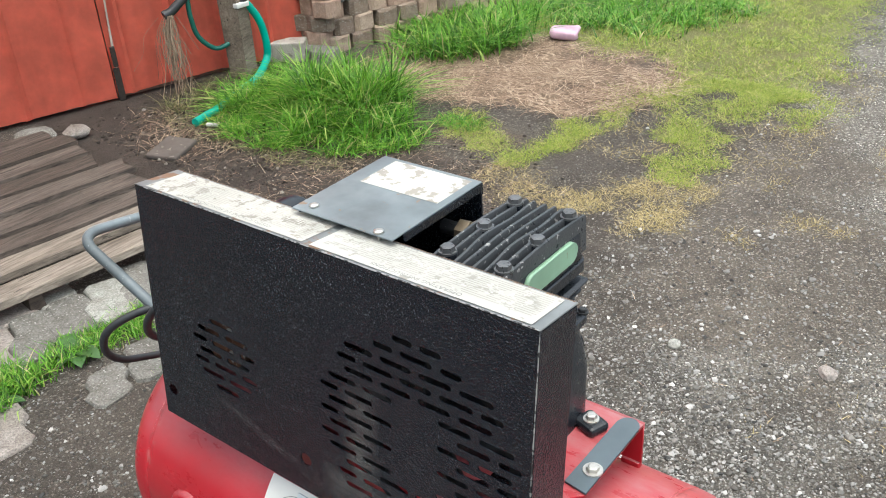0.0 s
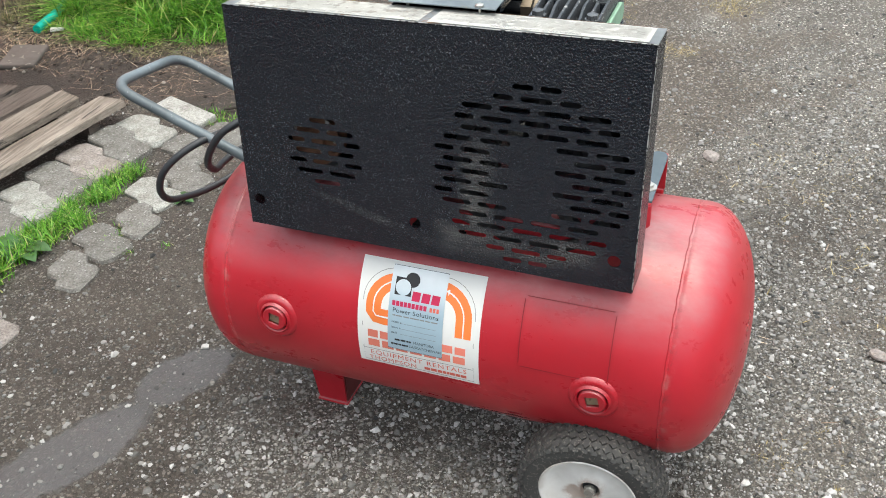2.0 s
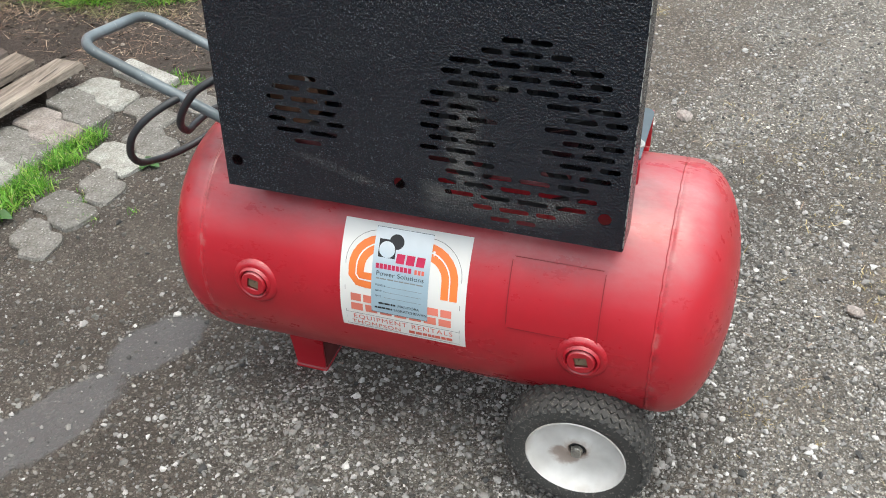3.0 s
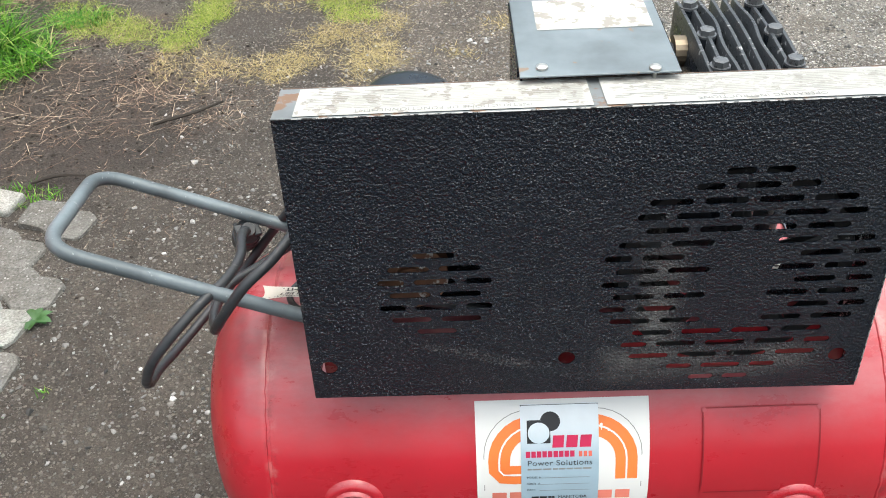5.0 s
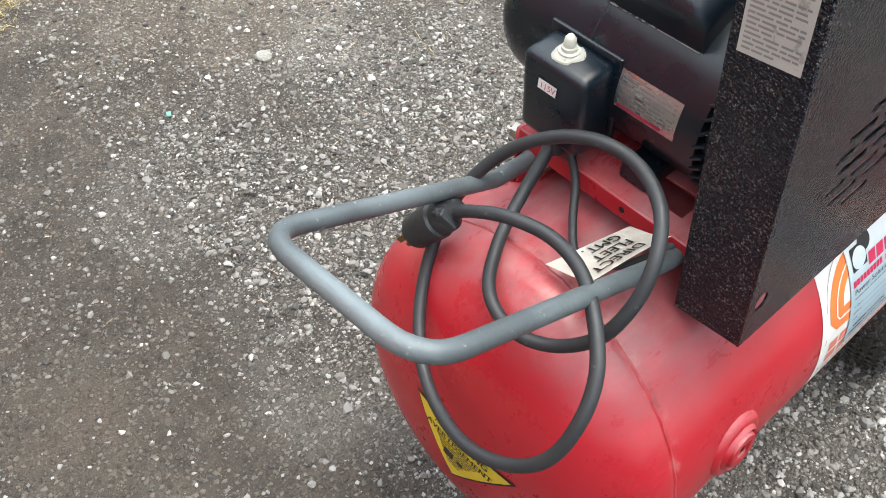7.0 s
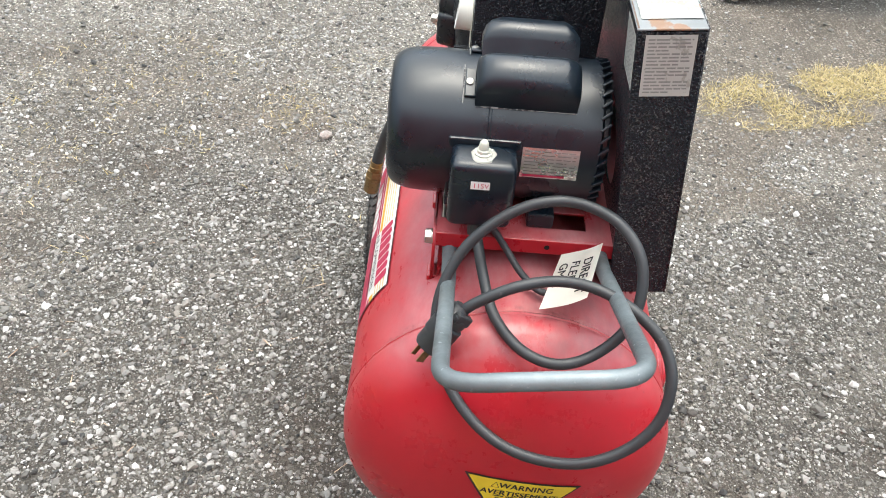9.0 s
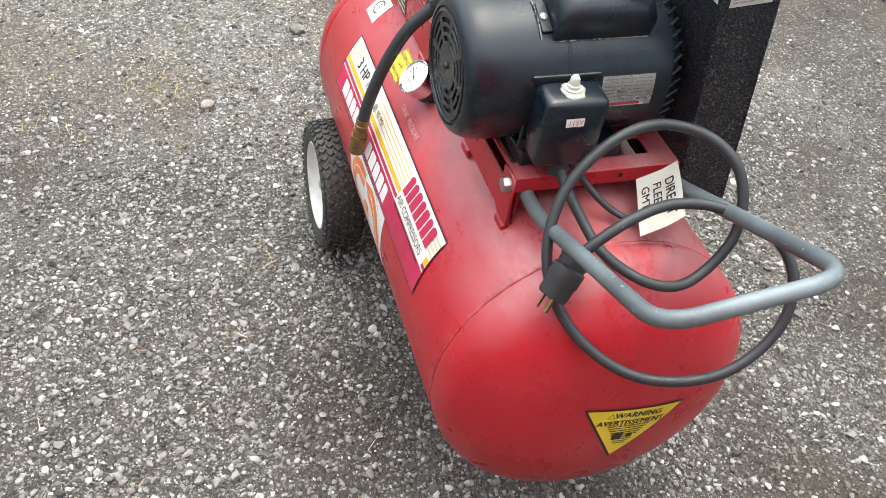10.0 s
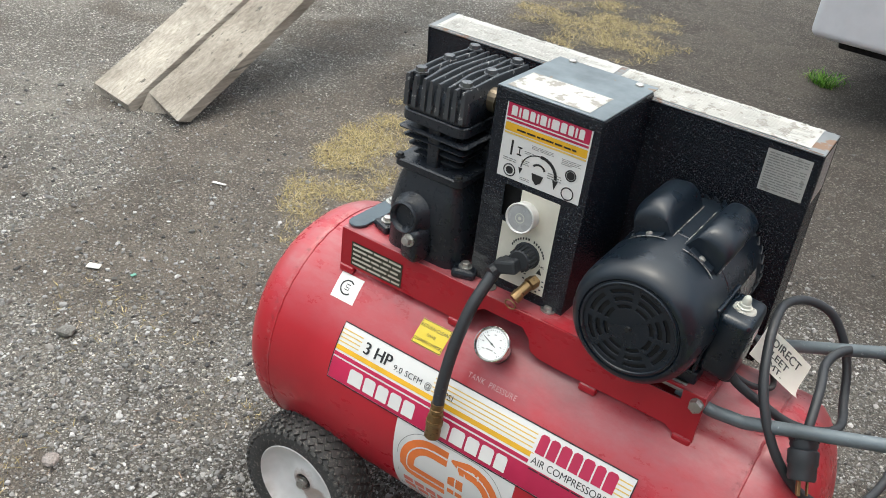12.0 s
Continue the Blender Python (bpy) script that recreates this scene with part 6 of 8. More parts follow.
# paper tag tied at the deck
def tag_sheet(u, v, h=0.0):
    """The curled tag: v from the tied end outwards, u across it; one long edge lifts off the tank."""
    q = Vector((-0.303 - 0.072 * v, -0.004 + 0.024 * v, 0.566 + 0.014 * math.sin(2.6 * v) - 0.05 * v + 0.02 * v ** 3))
    wide = 0.0255 + 0.004 * v
    return q + Vector((-0.1 * u - 0.25 * v * max(0.0, -u) ** 2, -0.86 * u, 0.42 * u + 0.22 * max(0.0, u) ** 2 + 0.3 * v * v * max(0.0, -u) ** 2)) * wide + Vector((-0.2, 0.48, 0.85)) * h


bm = bmesh.new()
rows = [[bm.verts.new(tag_sheet(j / 4 - 1, i / 14)) for j in range(9)] for i in range(15)]
for p, q in zip(rows, rows[1:]):
    for i in range(8):
        bm.faces.new((p[i], p[i + 1], q[i + 1], q[i]))
bmesh.ops.solidify(bm, geom=bm.faces[:], thickness=0.0006)
tag = part("paper_tag", bm, TAGPAPER, compressor, "curled cream paper tag with handwriting", smooth=True)


pr = Print(lambda u, v, h: tag_sheet(v / 0.034, u / 0.1, h + 0.0008), 0.004)
for word, v in (("DIRECT", 0.012), ("FLEET", -0.007), ("GMT.", -0.026)):
    pr.text(INK, word, 0.022, v, 0.0185, 0.0005, "LEFT", 1.0, 1.0)
    pr.text(INK, word, 0.0226, v + 0.0005, 0.0185, 0.00055, "LEFT", 1.0, 1.0)
pr.finish(tag, "handwriting")

# ---- stickers on the tank ----
def rental_sticker(place, parent, front):
    """White vinyl sticker with an orange arched emblem."""
    W, H = 0.205, 0.1864
    pr = Print(place, 0.008)
    pr.rect(WHITE, 0, 0, W, H, 0.0006)
    st = part("rental_sticker", pr.ink.pop(WHITE), WHITE, parent, "white rental sticker with orange arch emblem")
    arch = lambda x0, x1, v0, v1, r: [(x0, v0), (x0, (v0 + v1 - r) / 2)] + [(x0 + r - r * math.cos(a), v1 - r + r * math.sin(a)) for a in (math.pi / 2 * k / 8 for k in range(9))] + \
        [(x1 - r + r * math.sin(a), v1 - r + r * math.cos(a)) for a in (math.pi / 2 * k / 8 for k in range(9))] + [(x1, (v0 + v1 - r) / 2), (x1, v0)]
    pr.stroke(GREYINK, arch(0.009, W - 0.009, 0.03, H - 0.012, 0.055), 0.0009, 0.001)
    pr.stroke(GREYINK, [(0.009, 0.03), (0.009, 0.0045), (W / 2, 0.0045), (W - 0.009, 0.0045), (W - 0.009, 0.03), (W / 2, 0.03)], 0.0009, 0.001, True)
    cee = [(0.096, H - 0.032), (0.075, H - 0.032)] + [(0.069 - 0.042 * math.sin(a), H - 0.074 + 0.042 * math.cos(a)) for a in (math.pi / 2 * k / 7 for k in range(8))] + [(0.027, 0.1), (0.032, 0.0935), (0.045, 0.0925), (0.07, 0.0925), (0.096, 0.0925)]
    enn = [(0.114, 0.0925), (0.114, 0.12), (0.114, H - 0.032), (0.13, H - 0.032)] + [(0.136 + 0.042 * math.sin(a), H - 0.074 + 0.042 * math.cos(a)) for a in (math.pi / 2 * k / 7 for k in range(8))] + [(0.178, 0.1), (0.178, 0.0835)]
    for line in (cee, enn):
        pr.stroke(ORANGE, line, 0.026, 0.001)
        pr.stroke(WHITE, line, 0.0022, 0.0014)
    pr.letters(PALERED, 0.018, 0.0535, 0.187, 0.067, 8, 0.001, 0.18)
    pr.letters(PALERED, 0.018, 0.036, 0.187, 0.0495, 7, 0.001, 0.18)
    pr.text(ORANGERED, "EQUIPMENT RENTALS", W / 2, 0.0185, 0.0125, 0.001, "CENTER", 1.15, 1.2)
    pr.text(ORANGERED, "THOMPSON", 0.0165, 0.0068, 0.0115, 0.001, "LEFT", 1.15, 1.2)
    pr.bars(ORANGERED, 0.113, 0.007, 0.187, 0.015, 1, 0.75, 0.001, random.Random(6), 8)
    pr.finish(st)
    return st


rental_sticker(front_label(-0.122, -97.5), tank, True)
rental_sticker(back_label(0.101, 127.5), tank, False)

# silver service label over the front sticker
SILVER = foil_label(on_tank(0, -68).z, on_tank(0, -48).z)
pr = Print(lambda u, v, h: front_label(-0.122 + 0.053, -97.5)(u * 0.95, 0.0405 + v * 0.935, h + 0.0012), 0.008)
pr.rect(SILVER, 0, 0, 0.097, 0.15, 0.0006)
sv = part("service_label", pr.ink.pop(SILVER), SILVER, tank, "silver-blue service label with black emblem")
pr.stroke(INK, [(0.001, 0.001), (0.096, 0.001), (0.096, 0.149), (0.001, 0.149)], 0.0012, 0.001, True)
pr.rect(INK, 0.008, 0.1, 0.037, 0.13, 0.001)
pr.disc(SILVER, 0.0225, 0.1135, 0.0135, 0.0013)
pr.disc(INK, 0.037, 0.128, 0.0125, 0.0011)
pr.letters(CRIMSON, 0.039, 0.094, 0.09, 0.11, 3, 0.0012, 0.18, 0.0015)
pr.letters(CRIMSON, 0.006, 0.081, 0.068, 0.0895, 9, 0.001, 0.2)
pr.letters(ORANGERED, 0.072, 0.081, 0.09, 0.0885, 3, 0.001, 0.3)
pr.text(INK, "Power Solutions", 0.0075, 0.0695, 0.0108, 0.001, "LEFT", 1.05, 1.08)
pr.bars(GREYINK, 0.008, 0.062, 0.09, 0.0665, 1, 0.5, 0.001, random.Random(1), 8)
for v, word in ((0.051, "MODEL #"), (0.041, "SERIAL #"), (0.031, "DATE")):
    pr.text(INK, word, 0.007, v, 0.0042, 0.001)
    pr.rect(GREYINK, 0.023, v, 0.086, v + 0.0006, 0.001)
pr.bars(INK, 0.013, 0.017, 0.044, 0.0222, 1, 0.65, 0.001, random.Random(2), 4)
pr.text(INK, "MANITOBA", 0.046, 0.0172, 0.0072, 0.001)
pr.bars(INK, 0.006, 0.008, 0.037, 0.0132, 1, 0.65, 0.001, random.Random(3), 4)
pr.text(INK, "SASKATCHEWAN", 0.039, 0.0082, 0.0072, 0.001)
pr.finish(sv)

# long product sticker on the gauge side
W, H = 0.492, 0.0915
pr = Print(lambda u, v, h: back_label(0.2385, 77.4)(u, v - 0.003 * u / 0.49, h), 0.008)
pr.rect(WHITE, 0, 0, W, H, 0.0012)
mf = part("product_sticker", pr.ink.pop(WHITE), WHITE, tank, "long white sticker with crimson and yellow stripes")
pr.rect(CRIMSON, 0.001, 0.001, W - 0.001, 0.036, 0.0016)
pr.rect(CRIMSON, 0.001, 0.0385, W - 0.001, 0.0445, 0.0016)
pr.rect(YELLOW, 0.001, 0.048, W - 0.14, 0.0555, 0.0016)
pr.rect(YELLOW, W - 0.012, 0.046, W - 0.001, 0.0555, 0.0016)
for v in (0.0605, 0.067, 0.0735, 0.08):
    pr.rect(PALEYELLOW, 0.001, v, 0.04, v + 0.0018, 0.0016)
    pr.rect(PALEYELLOW, 0.175, v, W - 0.145, v + 0.0018, 0.0016)
    pr.rect(PALEYELLOW, W - 0.022, v, W - 0.002, v + 0.0018, 0.0016)
for du in (0.0, 0.0007, 0.0014):
    pr.text(INK, "3 HP", 0.046 + du, 0.0615, 0.026, 0.0018 + du * 0.1, "LEFT", 1.0, 1.0)
pr.text(INK, "9.0 SCFM @ 40 PSI", 0.105, 0.0615, 0.0125, 0.0018, "LEFT", 1.08, 1.0)
pr.shapes(WHITE, 0.038, 0.007, 0.165, 0.031, (1.2, 1, 1, 1, 1), 0.002)
pr.shapes(WHITE, 0.205, 0.007, 0.325, 0.031, (0.9, 1.1, 1, 1, 0.9), 0.002)
pr.shapes(CRIMSON, 0.352, 0.057, 0.472, 0.085, (1, 1, 1.1, 1, 1.1, 1, 1.1), 0.0018, 0.14)
pr.rect(WHITE, 0.348, 0.0375, W - 0.012, 0.0545, 0.0017)
pr.text(INK, "AIR COMPRESSORS", 0.352, 0.0415, 0.0145, 0.0021, "LEFT", 1.0, 0.92)
pr.bars(INK, 0.352, 0.0315, 0.47, 0.0355, 1, 0.5, 0.0021, random.Random(2), 9)
pr.stroke(INK, [(u * W / 12, 0.0) for u in range(13)] + [(W, v * H / 8) for v in range(1, 9)] + [(W - u * W / 12, H) for u in range(1, 13)] + [(0, H - v * H / 8) for v in range(1, 8)], 0.0018, 0.0019, True)
pr.finish(mf)

# approval label, cleaning notice, stamped words under the gauge
pr = Print(lambda u, v, h: back_label(0.287, 45)(u - 0.1 * v, v, h))
pr.rect(WHITE, 0, 0, 0.044, 0.043, 0.0006)
cs = part("approval_label", pr.ink.pop(WHITE), WHITE, tank, "small white square approval label")
pr.stroke(INK, ring_loop(0.022, 0.022, 0.0115, 24)[3:22], 0.0024, 0.001)
pr.stroke(INK, [(0.018, 0.018), (0.026, 0.018), (0.026, 0.022), (0.019, 0.022), (0.019, 0.027), (0.026, 0.027)], 0.0014, 0.001)
pr.finish(cs)
pr = Print(back_label(0.127, 46.5))
pr.rect(WARNYELLOW, 0, 0, 0.052, 0.04, 0.0006)
cn = part("cleaning_notice", pr.ink.pop(WARNYELLOW), WARNYELLOW, tank, "yellow cleaning notice sticker")
pr.stroke(INK, [(0.001, 0.001), (0.051, 0.001), (0.051, 0.039), (0.001, 0.039)], 0.0012, 0.001, True)
pr.text(INK, "RETURN CLEAN", 0.026, 0.028, 0.0078, 0.001, "CENTER", 1.0, 0.88)
pr.text(INK, "SAVE", 0.026, 0.017, 0.007, 0.001, "CENTER")
pr.text(INK, "CLEANING CHARGES", 0.026, 0.006, 0.0066, 0.001, "CENTER", 1.0, 0.8)
pr.finish(cn)
pr = Print(back_label(0.022, 48.5))
pr.text(paint("scratched_pale_lettering", (0.5, 0.3, 0.3), 0.6), "TANK  PRESSURE", 0.0, 0.0, 0.0115, 0.0006, "LEFT", 1.1, 0.85)
pr.finish(tank, "stamped_words")

# triangular warning on the rounded end
ct = math.cos(radians(-7.5)), math.sin(radians(-7.5))


def warn_place(u, v, h):
    y, z = 0.046 - (u * ct[0] - v * ct[1]), 0.312 + (u * ct[1] + v * ct[0])
    return Vector((dome_x(y, z) - h, y, z))


def tri_fill(pr, material, top, bottom, half, h, n=10):
    for k in range(n):
        v0, v1 = bottom + (top - bottom) * k / n, bottom + (top - bottom) * (k + 1) / n
        w0, w1 = half * k / n, half * (k + 1) / n
        for i in range(6):
            a, b = -1 + i / 3, -1 + (i + 1) / 3
            q = [(w0 * a, v0), (w0 * b, v0), (w1 * b, v1), (w1 * a, v1)]
            pr.quad(material, q if k else [q[0], q[2], q[3]], h)


pr = Print(warn_place, 0.006)
tri_fill(pr, INK, 0.038, -0.064, 0.071, 0.0008)
wn_ = part("warning_sticker", pr.ink.pop(INK), INK, tank, "yellow triangular warning sticker with black border")
tri_fill(pr, WARNYELLOW, 0.0355, -0.0585, 0.066, 0.0013)
for slip, lift in ((0.0, 0.0018), (0.0007, 0.0019)):
    pr.text(INK, "WARNING", 0.006 + slip, 0.0222 + slip * 0.5, 0.0132, lift, "CENTER", 1.05, 1.0)
    pr.text(INK, "AVERTISSEMENT", slip, 0.0085 + slip * 0.5, 0.0128, lift, "CENTER", 1.03, 0.98)
pr.stroke(INK, [(-0.036, 0.022), (-0.0265, 0.022), (-0.0312, 0.0315)], 0.0014, 0.0018, True)
for k, (w, v) in enumerate(((0.03, 0.004), (0.027, -0.0005), (0.024, -0.005), (0.021, -0.0095), (0.019, -0.014), (0.016, -0.0185), (0.014, -0.023), (0.011, -0.0275), (0.009, -0.032))):
    pr.bars(INK, -w, v, w, v + 0.0045, 1, 0.4, 0.0018, random.Random(k), 5)
pr.rect(INK, -0.016, -0.02, -0.002, -0.008, 0.0019)
pr.rect(INK, 0.004, -0.018, 0.012, -0.01, 0.0019)
pr.finish(wn_)

# ---- the yard round it ----
def board(bm, length, width, thick, rng, ragged=0.0, n=14):
    """A weathered board along y from 0 to length: uneven edges, slightly cupped."""
    rows = []
    sx = rng.uniform(0, 50)
    for i in range(n + 1):
        y = length * i / n
        w0 = -width / 2 + 0.006 * noise.noise(Vector((sx, y * 4, 0)))
        w1 = width / 2 + 0.006 * noise.noise(Vector((sx + 9, y * 4, 0)))
        zz = 0.006 * noise.noise(Vector((sx, y * 1.5, 4)))
        rows.append([(x, y, z) for x, z in ((w0, zz), (w0 + 0.004, zz + thick), (0, zz + thick - 0.0015), (w1 - 0.004, zz + thick), (w1, zz), (0, zz))])
    jag = [rng.uniform(-1, 1) * ragged for _ in range(6)]
    vs = [[bm.verts.new((x, y + (jag[k] if i in (0, n) else 0), z)) for k, (x, y, z) in enumerate(r)] for i, r in enumerate(rows)]
    for a, b in zip(vs, vs[1:]):
        for k in range(6):
            bm.faces.new((a[k], a[(k + 1) % 6], b[(k + 1) % 6], b[k]))
    bm.faces.new(vs[0][::-1])
    bm.faces.new(vs[-1])
    return bm


def build_pallet():
    """Grey pallet: boards run beside the wall, on three stringers."""
    rng = random.Random(21)
    root = thing("wooden_pallet", (-1.95, 0.55, 0), "weathered grey wooden pallet lying on the ground", "pallet")
    along = Vector((0.15, 0.9887, 0))
    across = Vector((-0.9887, 0.15, 0))
    edge = Vector((-1.467, 0.908, 0))
    back = (0.0, -0.015, 0.012, -0.02, 0.02, -0.03, 0.0, 0.03)
    for k in range(9):
        bm = bmesh.new()
        board(bm, 1.25, rng.uniform(0.104, 0.116), 0.02, rng, 0.014)
        c = edge + across * (0.058 + 0.136 * k) + along * (back[k % 8] - 0.013 * k)
        m = Matrix.Translation(c - along * 1.25 + Vector((0, 0, 0.05 + rng.uniform(-0.004, 0.004)))) @ Matrix.Rotation(math.atan2(-along.x, along.y) + rng.uniform(-0.012, 0.012), 4, "Z") @ Matrix.Rotation(rng.uniform(-0.02, 0.02), 4, "Y")
        bm.transform(m)
        part("board", bm, PALLETWOOD if k < 2 else DARKWOOD, root)
    for d in (0.12, 0.62, 1.12):
        bm = bmesh.new()
        board(bm, 1.3, 0.045, 0.05, rng)
        c = edge - along * d + across * 0.01
        bm.transform(Matrix.Translation(c + Vector((0, 0, 0.0))) @ Matrix.Rotation(math.atan2(-across.x, across.y), 4, "Z"))
        part("stringer", bm, DARKWOOD, root)


build_pallet()


def paver_loop(rng, l=0.214, w=0.112):
    """Outline of an interlocking paver: two halves set off from one another, corners cut."""
    h, s, c = w / 2, w * 0.13, w * 0.17
    low = [(-l / 2, -h + s + c), (-l / 2 + c, -h + s), (-l * 0.1, -h + s), (l * 0.06, -h - s), (l / 2 - c, -h - s), (l / 2, -h - s + c)]
    high = [(-x, -y) for x, y in low]
    return [(x + rng.uniform(-0.0035, 0.0035), y + rng.uniform(-0.0035, 0.0035)) for x, y in low + high]


def paver_mesh(rng, l=0.214, w=0.112, high=0.06):
    loop = paver_loop(rng, l, w)
    bm = bmesh.new()
    c = Vector((sum(p[0] for p in loop) / 12, sum(p[1] for p in loop) / 12))
    rings = []
    for k, z in ((1.0, 0.0), (1.0, high - 0.012), (0.975, high - 0.004), (0.92, high)):
        rings.append([bm.verts.new((c.x + (x - c.x) * k + rng.uniform(-0.002, 0.002), c.y + (y - c.y) * k + rng.uniform(-0.002, 0.002), z + rng.uniform(-0.0015, 0.0015))) for x, y in loop])
    for a, b in zip(rings, rings[1:]):
        for i in range(12):
            bm.faces.new((a[i], a[(i + 1) % 12], b[(i + 1) % 12], b[i]))
    bm.faces.new(rings[-1])
    bm.faces.new(rings[0][::-1])
    me = bpy.data.meshes.new("paver")
    bmesh.ops.recalc_face_normals(bm, faces=bm.faces)
    bm.to_mesh(me)
    bm.free()
    me.materials.append(PAVER)
    return me


rng = random.Random(5)
PAVERS = [paver_mesh(rng, 0.238, 0.114) for _ in range(5)]
HALF = [paver_mesh(rng, 0.185, 0.104) for _ in range(3)]
STUB = [paver_mesh(rng, 0.138, 0.106) for _ in range(2)]
paving = thing("pavement", (-1.25, 0.45, 0), "worn interlocking concrete pavers sunk in dirt", "paving", kind="structure")
spots = [(-1.377, 0.872, -16, 0, 0.0), (-1.389, 0.763, -19, 0, 0.012), (-1.417, 0.65, -18, 0, 0.006), (-1.436, 0.539, -17, 0, 0.0), (-1.436, 0.43, -20, 0, 0.004), (-1.452, 0.322, -17, 0, 0.0), (-1.46, 0.212, -19, 0, 0.003), (-1.48, 0.1, -16, 0, 0.0),
         (-1.172, 0.8, -20, 1, 0.0), (-1.085, 0.668, -16, 1, -0.004), (-1.122, 0.564, -14, 1, 0.0), (-1.079, 0.436, -17, 2, 0.0), (-1.112, 0.325, -15, 1, -0.004), (-1.101, 0.2, -9, 2, 0.0), (-1.16, -0.04, -10, 1, 0.0), (-1.22, -0.16, -16, 0, -0.004),
         (-1.09, 0.905, -14, 1, 0.0), (-1.66, 0.385, -17, 0, 0.0), (-1.672, 0.272, -17, 0, 0.0), (-1.68, 0.16, -19, 0, 0.0), (-1.47, -0.02, -14, 0, 0.0), (-1.36, -0.1, -20, 2, 0.0)]
for k, (x, y, turn, half, lift) in enumerate(spots):
    ob = new("paver", (PAVERS[k % 5], HALF[k % 3], STUB[k % 2])[half])
    ob.parent = paving
    ob.matrix_parent_inverse = paving.matrix_world.inverted()
    ob.matrix_basis = pose(x, y, -0.048 + lift * 0.7 + bank(x, y), rng.uniform(-2.5, 2.5), rng.uniform(-2.5, 2.5), turn + 4)
bm = bmesh.new()
box(bm, (0, 0, 0), (0.22, 0.08, 0.07), 0.008)
bm.transform(pose(-1.312, 0.995, -0.012, 2, 3, -16))
part("kerb_stone", bm, PAVER, paving)
bm = bmesh.new()
box(bm, (0, 0, 0), (0.13, 0.16, 0.02), 0.006)
bm.transform(pose(-2.15, 1.21, 0.02, 4, 3, 20))
tagged(part("flat_stone", bm, DULLSTONE), "flat dark stone lying on the dirt", "stone")

# red sheet-metal wall with shallow ribs
W0, WD = Vector((-2.88, 1.43, 0)), Vector((0.287, 0.958, 0))
WN = Vector((0.958, -0.287, 0))


def wall_sheet(s0, s1, lift):
    bm = bmesh.new()
    n = int((s1 - s0) / 0.0125)
    rows = []
    for i in range(n + 1):
        s = s0 + (s1 - s0) * i / n
        ph = (s % 0.23) / 0.23
        rib = 0.018 * max(0.0, 1 - abs(ph - 0.5) / 0.09) ** 0.7 + 0.004 * max(0.0, 1 - abs(ph - 0.17) / 0.05) + 0.004 * max(0.0, 1 - abs(ph - 0.83) / 0.05)
        wav = 0.006 * noise.noise(Vector((s * 3, 0, 0)))
        p = W0 + WD * s + WN * (rib + wav)
        low = 0.014 + lift + 0.012 * noise.noise(Vector((s * 5, 1, 2)))
        rows.append([bm.verts.new(p + Vector((0, 0, low))), bm.verts.new(p + WN * 0.003 + Vector((0, 0, 1.2))), bm.verts.new(p + Vector((0, 0, 3.0)))])
    for a, b in zip(rows, rows[1:]):
        for k in range(2):
            bm.faces.new((a[k], b[k], b[k + 1], a[k + 1]))
    bmesh.ops.solidify(bm, geom=bm.faces[:], thickness=0.003)
    return bm


wall = thing("wall_west", (W0.x, W0.y, 0), "faded red ribbed sheet-metal shed wall", "wall", kind="structure")
part("sheet", wall_sheet(-2.6, 0.04, 0.0), BARNRED, wall, smooth=True)
part("sheet", wall_sheet(0.046, 1.32, 0.012), BARNRED, wall, smooth=True)
bm = bmesh.new()
a = W0 - WN * 0.09
for s0, s1 in ((-2.6, 1.3),):
    m = Matrix.Translation(a + WD * (s0 + s1) / 2 + Vector((0, 0, 1.5))) @ Matrix.Rotation(math.atan2(-WD.x, WD.y), 4, "Z")
    box(bm, (0, 0, 0), (0.1, s1 - s0, 3.0))
    bm.transform(m)
part("wall_core", bm, POSTWOOD, wall)
# flaking strip and rusty hinge beside the gap
FLAKE = paint("flaking_strip", (0.5, 0.44, 0.38), 0.7, worn=(0.14, 0.08, 0.06), wear=0.1, wear_scale=40)
bm = bmesh.new()
tube(bm, [W0 + WD * (0.056 + 0.055 * z * (0.7 + 0.6 * z)) + WN * 0.014 + Vector((0, 0, z)) for z in (0.14 + 0.09 * k for k in range(26))], 0.007, 6, lambda t: 0.55 + 0.7 * abs(noise.noise(Vector((t * 40, 1.1, 0)))))
part("gap_strip", bm, FLAKE, wall)
bm = bmesh.new()
turned = Matrix.Rotation(math.atan2(-WD.x, WD.y), 4, "Z")
box(bm, W0 + WD * 0.06 + WN * 0.014 + Vector((0, 0, 0.075)), (0.01, 0.028, 0.15), 0.003, turned)
box(bm, W0 + WD * 0.062 + WN * 0.02 + Vector((0, 0, 0.2)), (0.014, 0.02, 0.09), 0.003, turned)
part("hinge", bm, paint("rusty_hinge", (0.03, 0.022, 0.018), 0.8, worn=(0.25, 0.19, 0.13), wear=0.06, wear_scale=60), wall, "dark rusty hinge in the gap")

# post with tap and hose
pp = W0 + WD * 0.64 + WN * 0.085
post = thing("wooden_post", (pp.x, pp.y, 0), "square weathered wooden post against the shed wall", "post")
bm = bmesh.new()
board(bm, 1.1, 0.105, 0.08, random.Random(3))
bm.transform(Matrix.Translation(pp) @ Matrix.Rotation(radians(16), 4, "Z") @ Matrix.Rotation(radians(90), 4, "X"))
part("timber", bm, POSTWOOD, post)
tapq = pp + WN * 0.06 + Vector((0, 0, 0.4))
tap = thing("garden_tap", tapq, "garden tap with white plastic handle on the post", "tap")
bm = bmesh.new()
rod(bm, tapq - WN * 0.09, tapq + WN * 0.015, 0.016, seg=14)
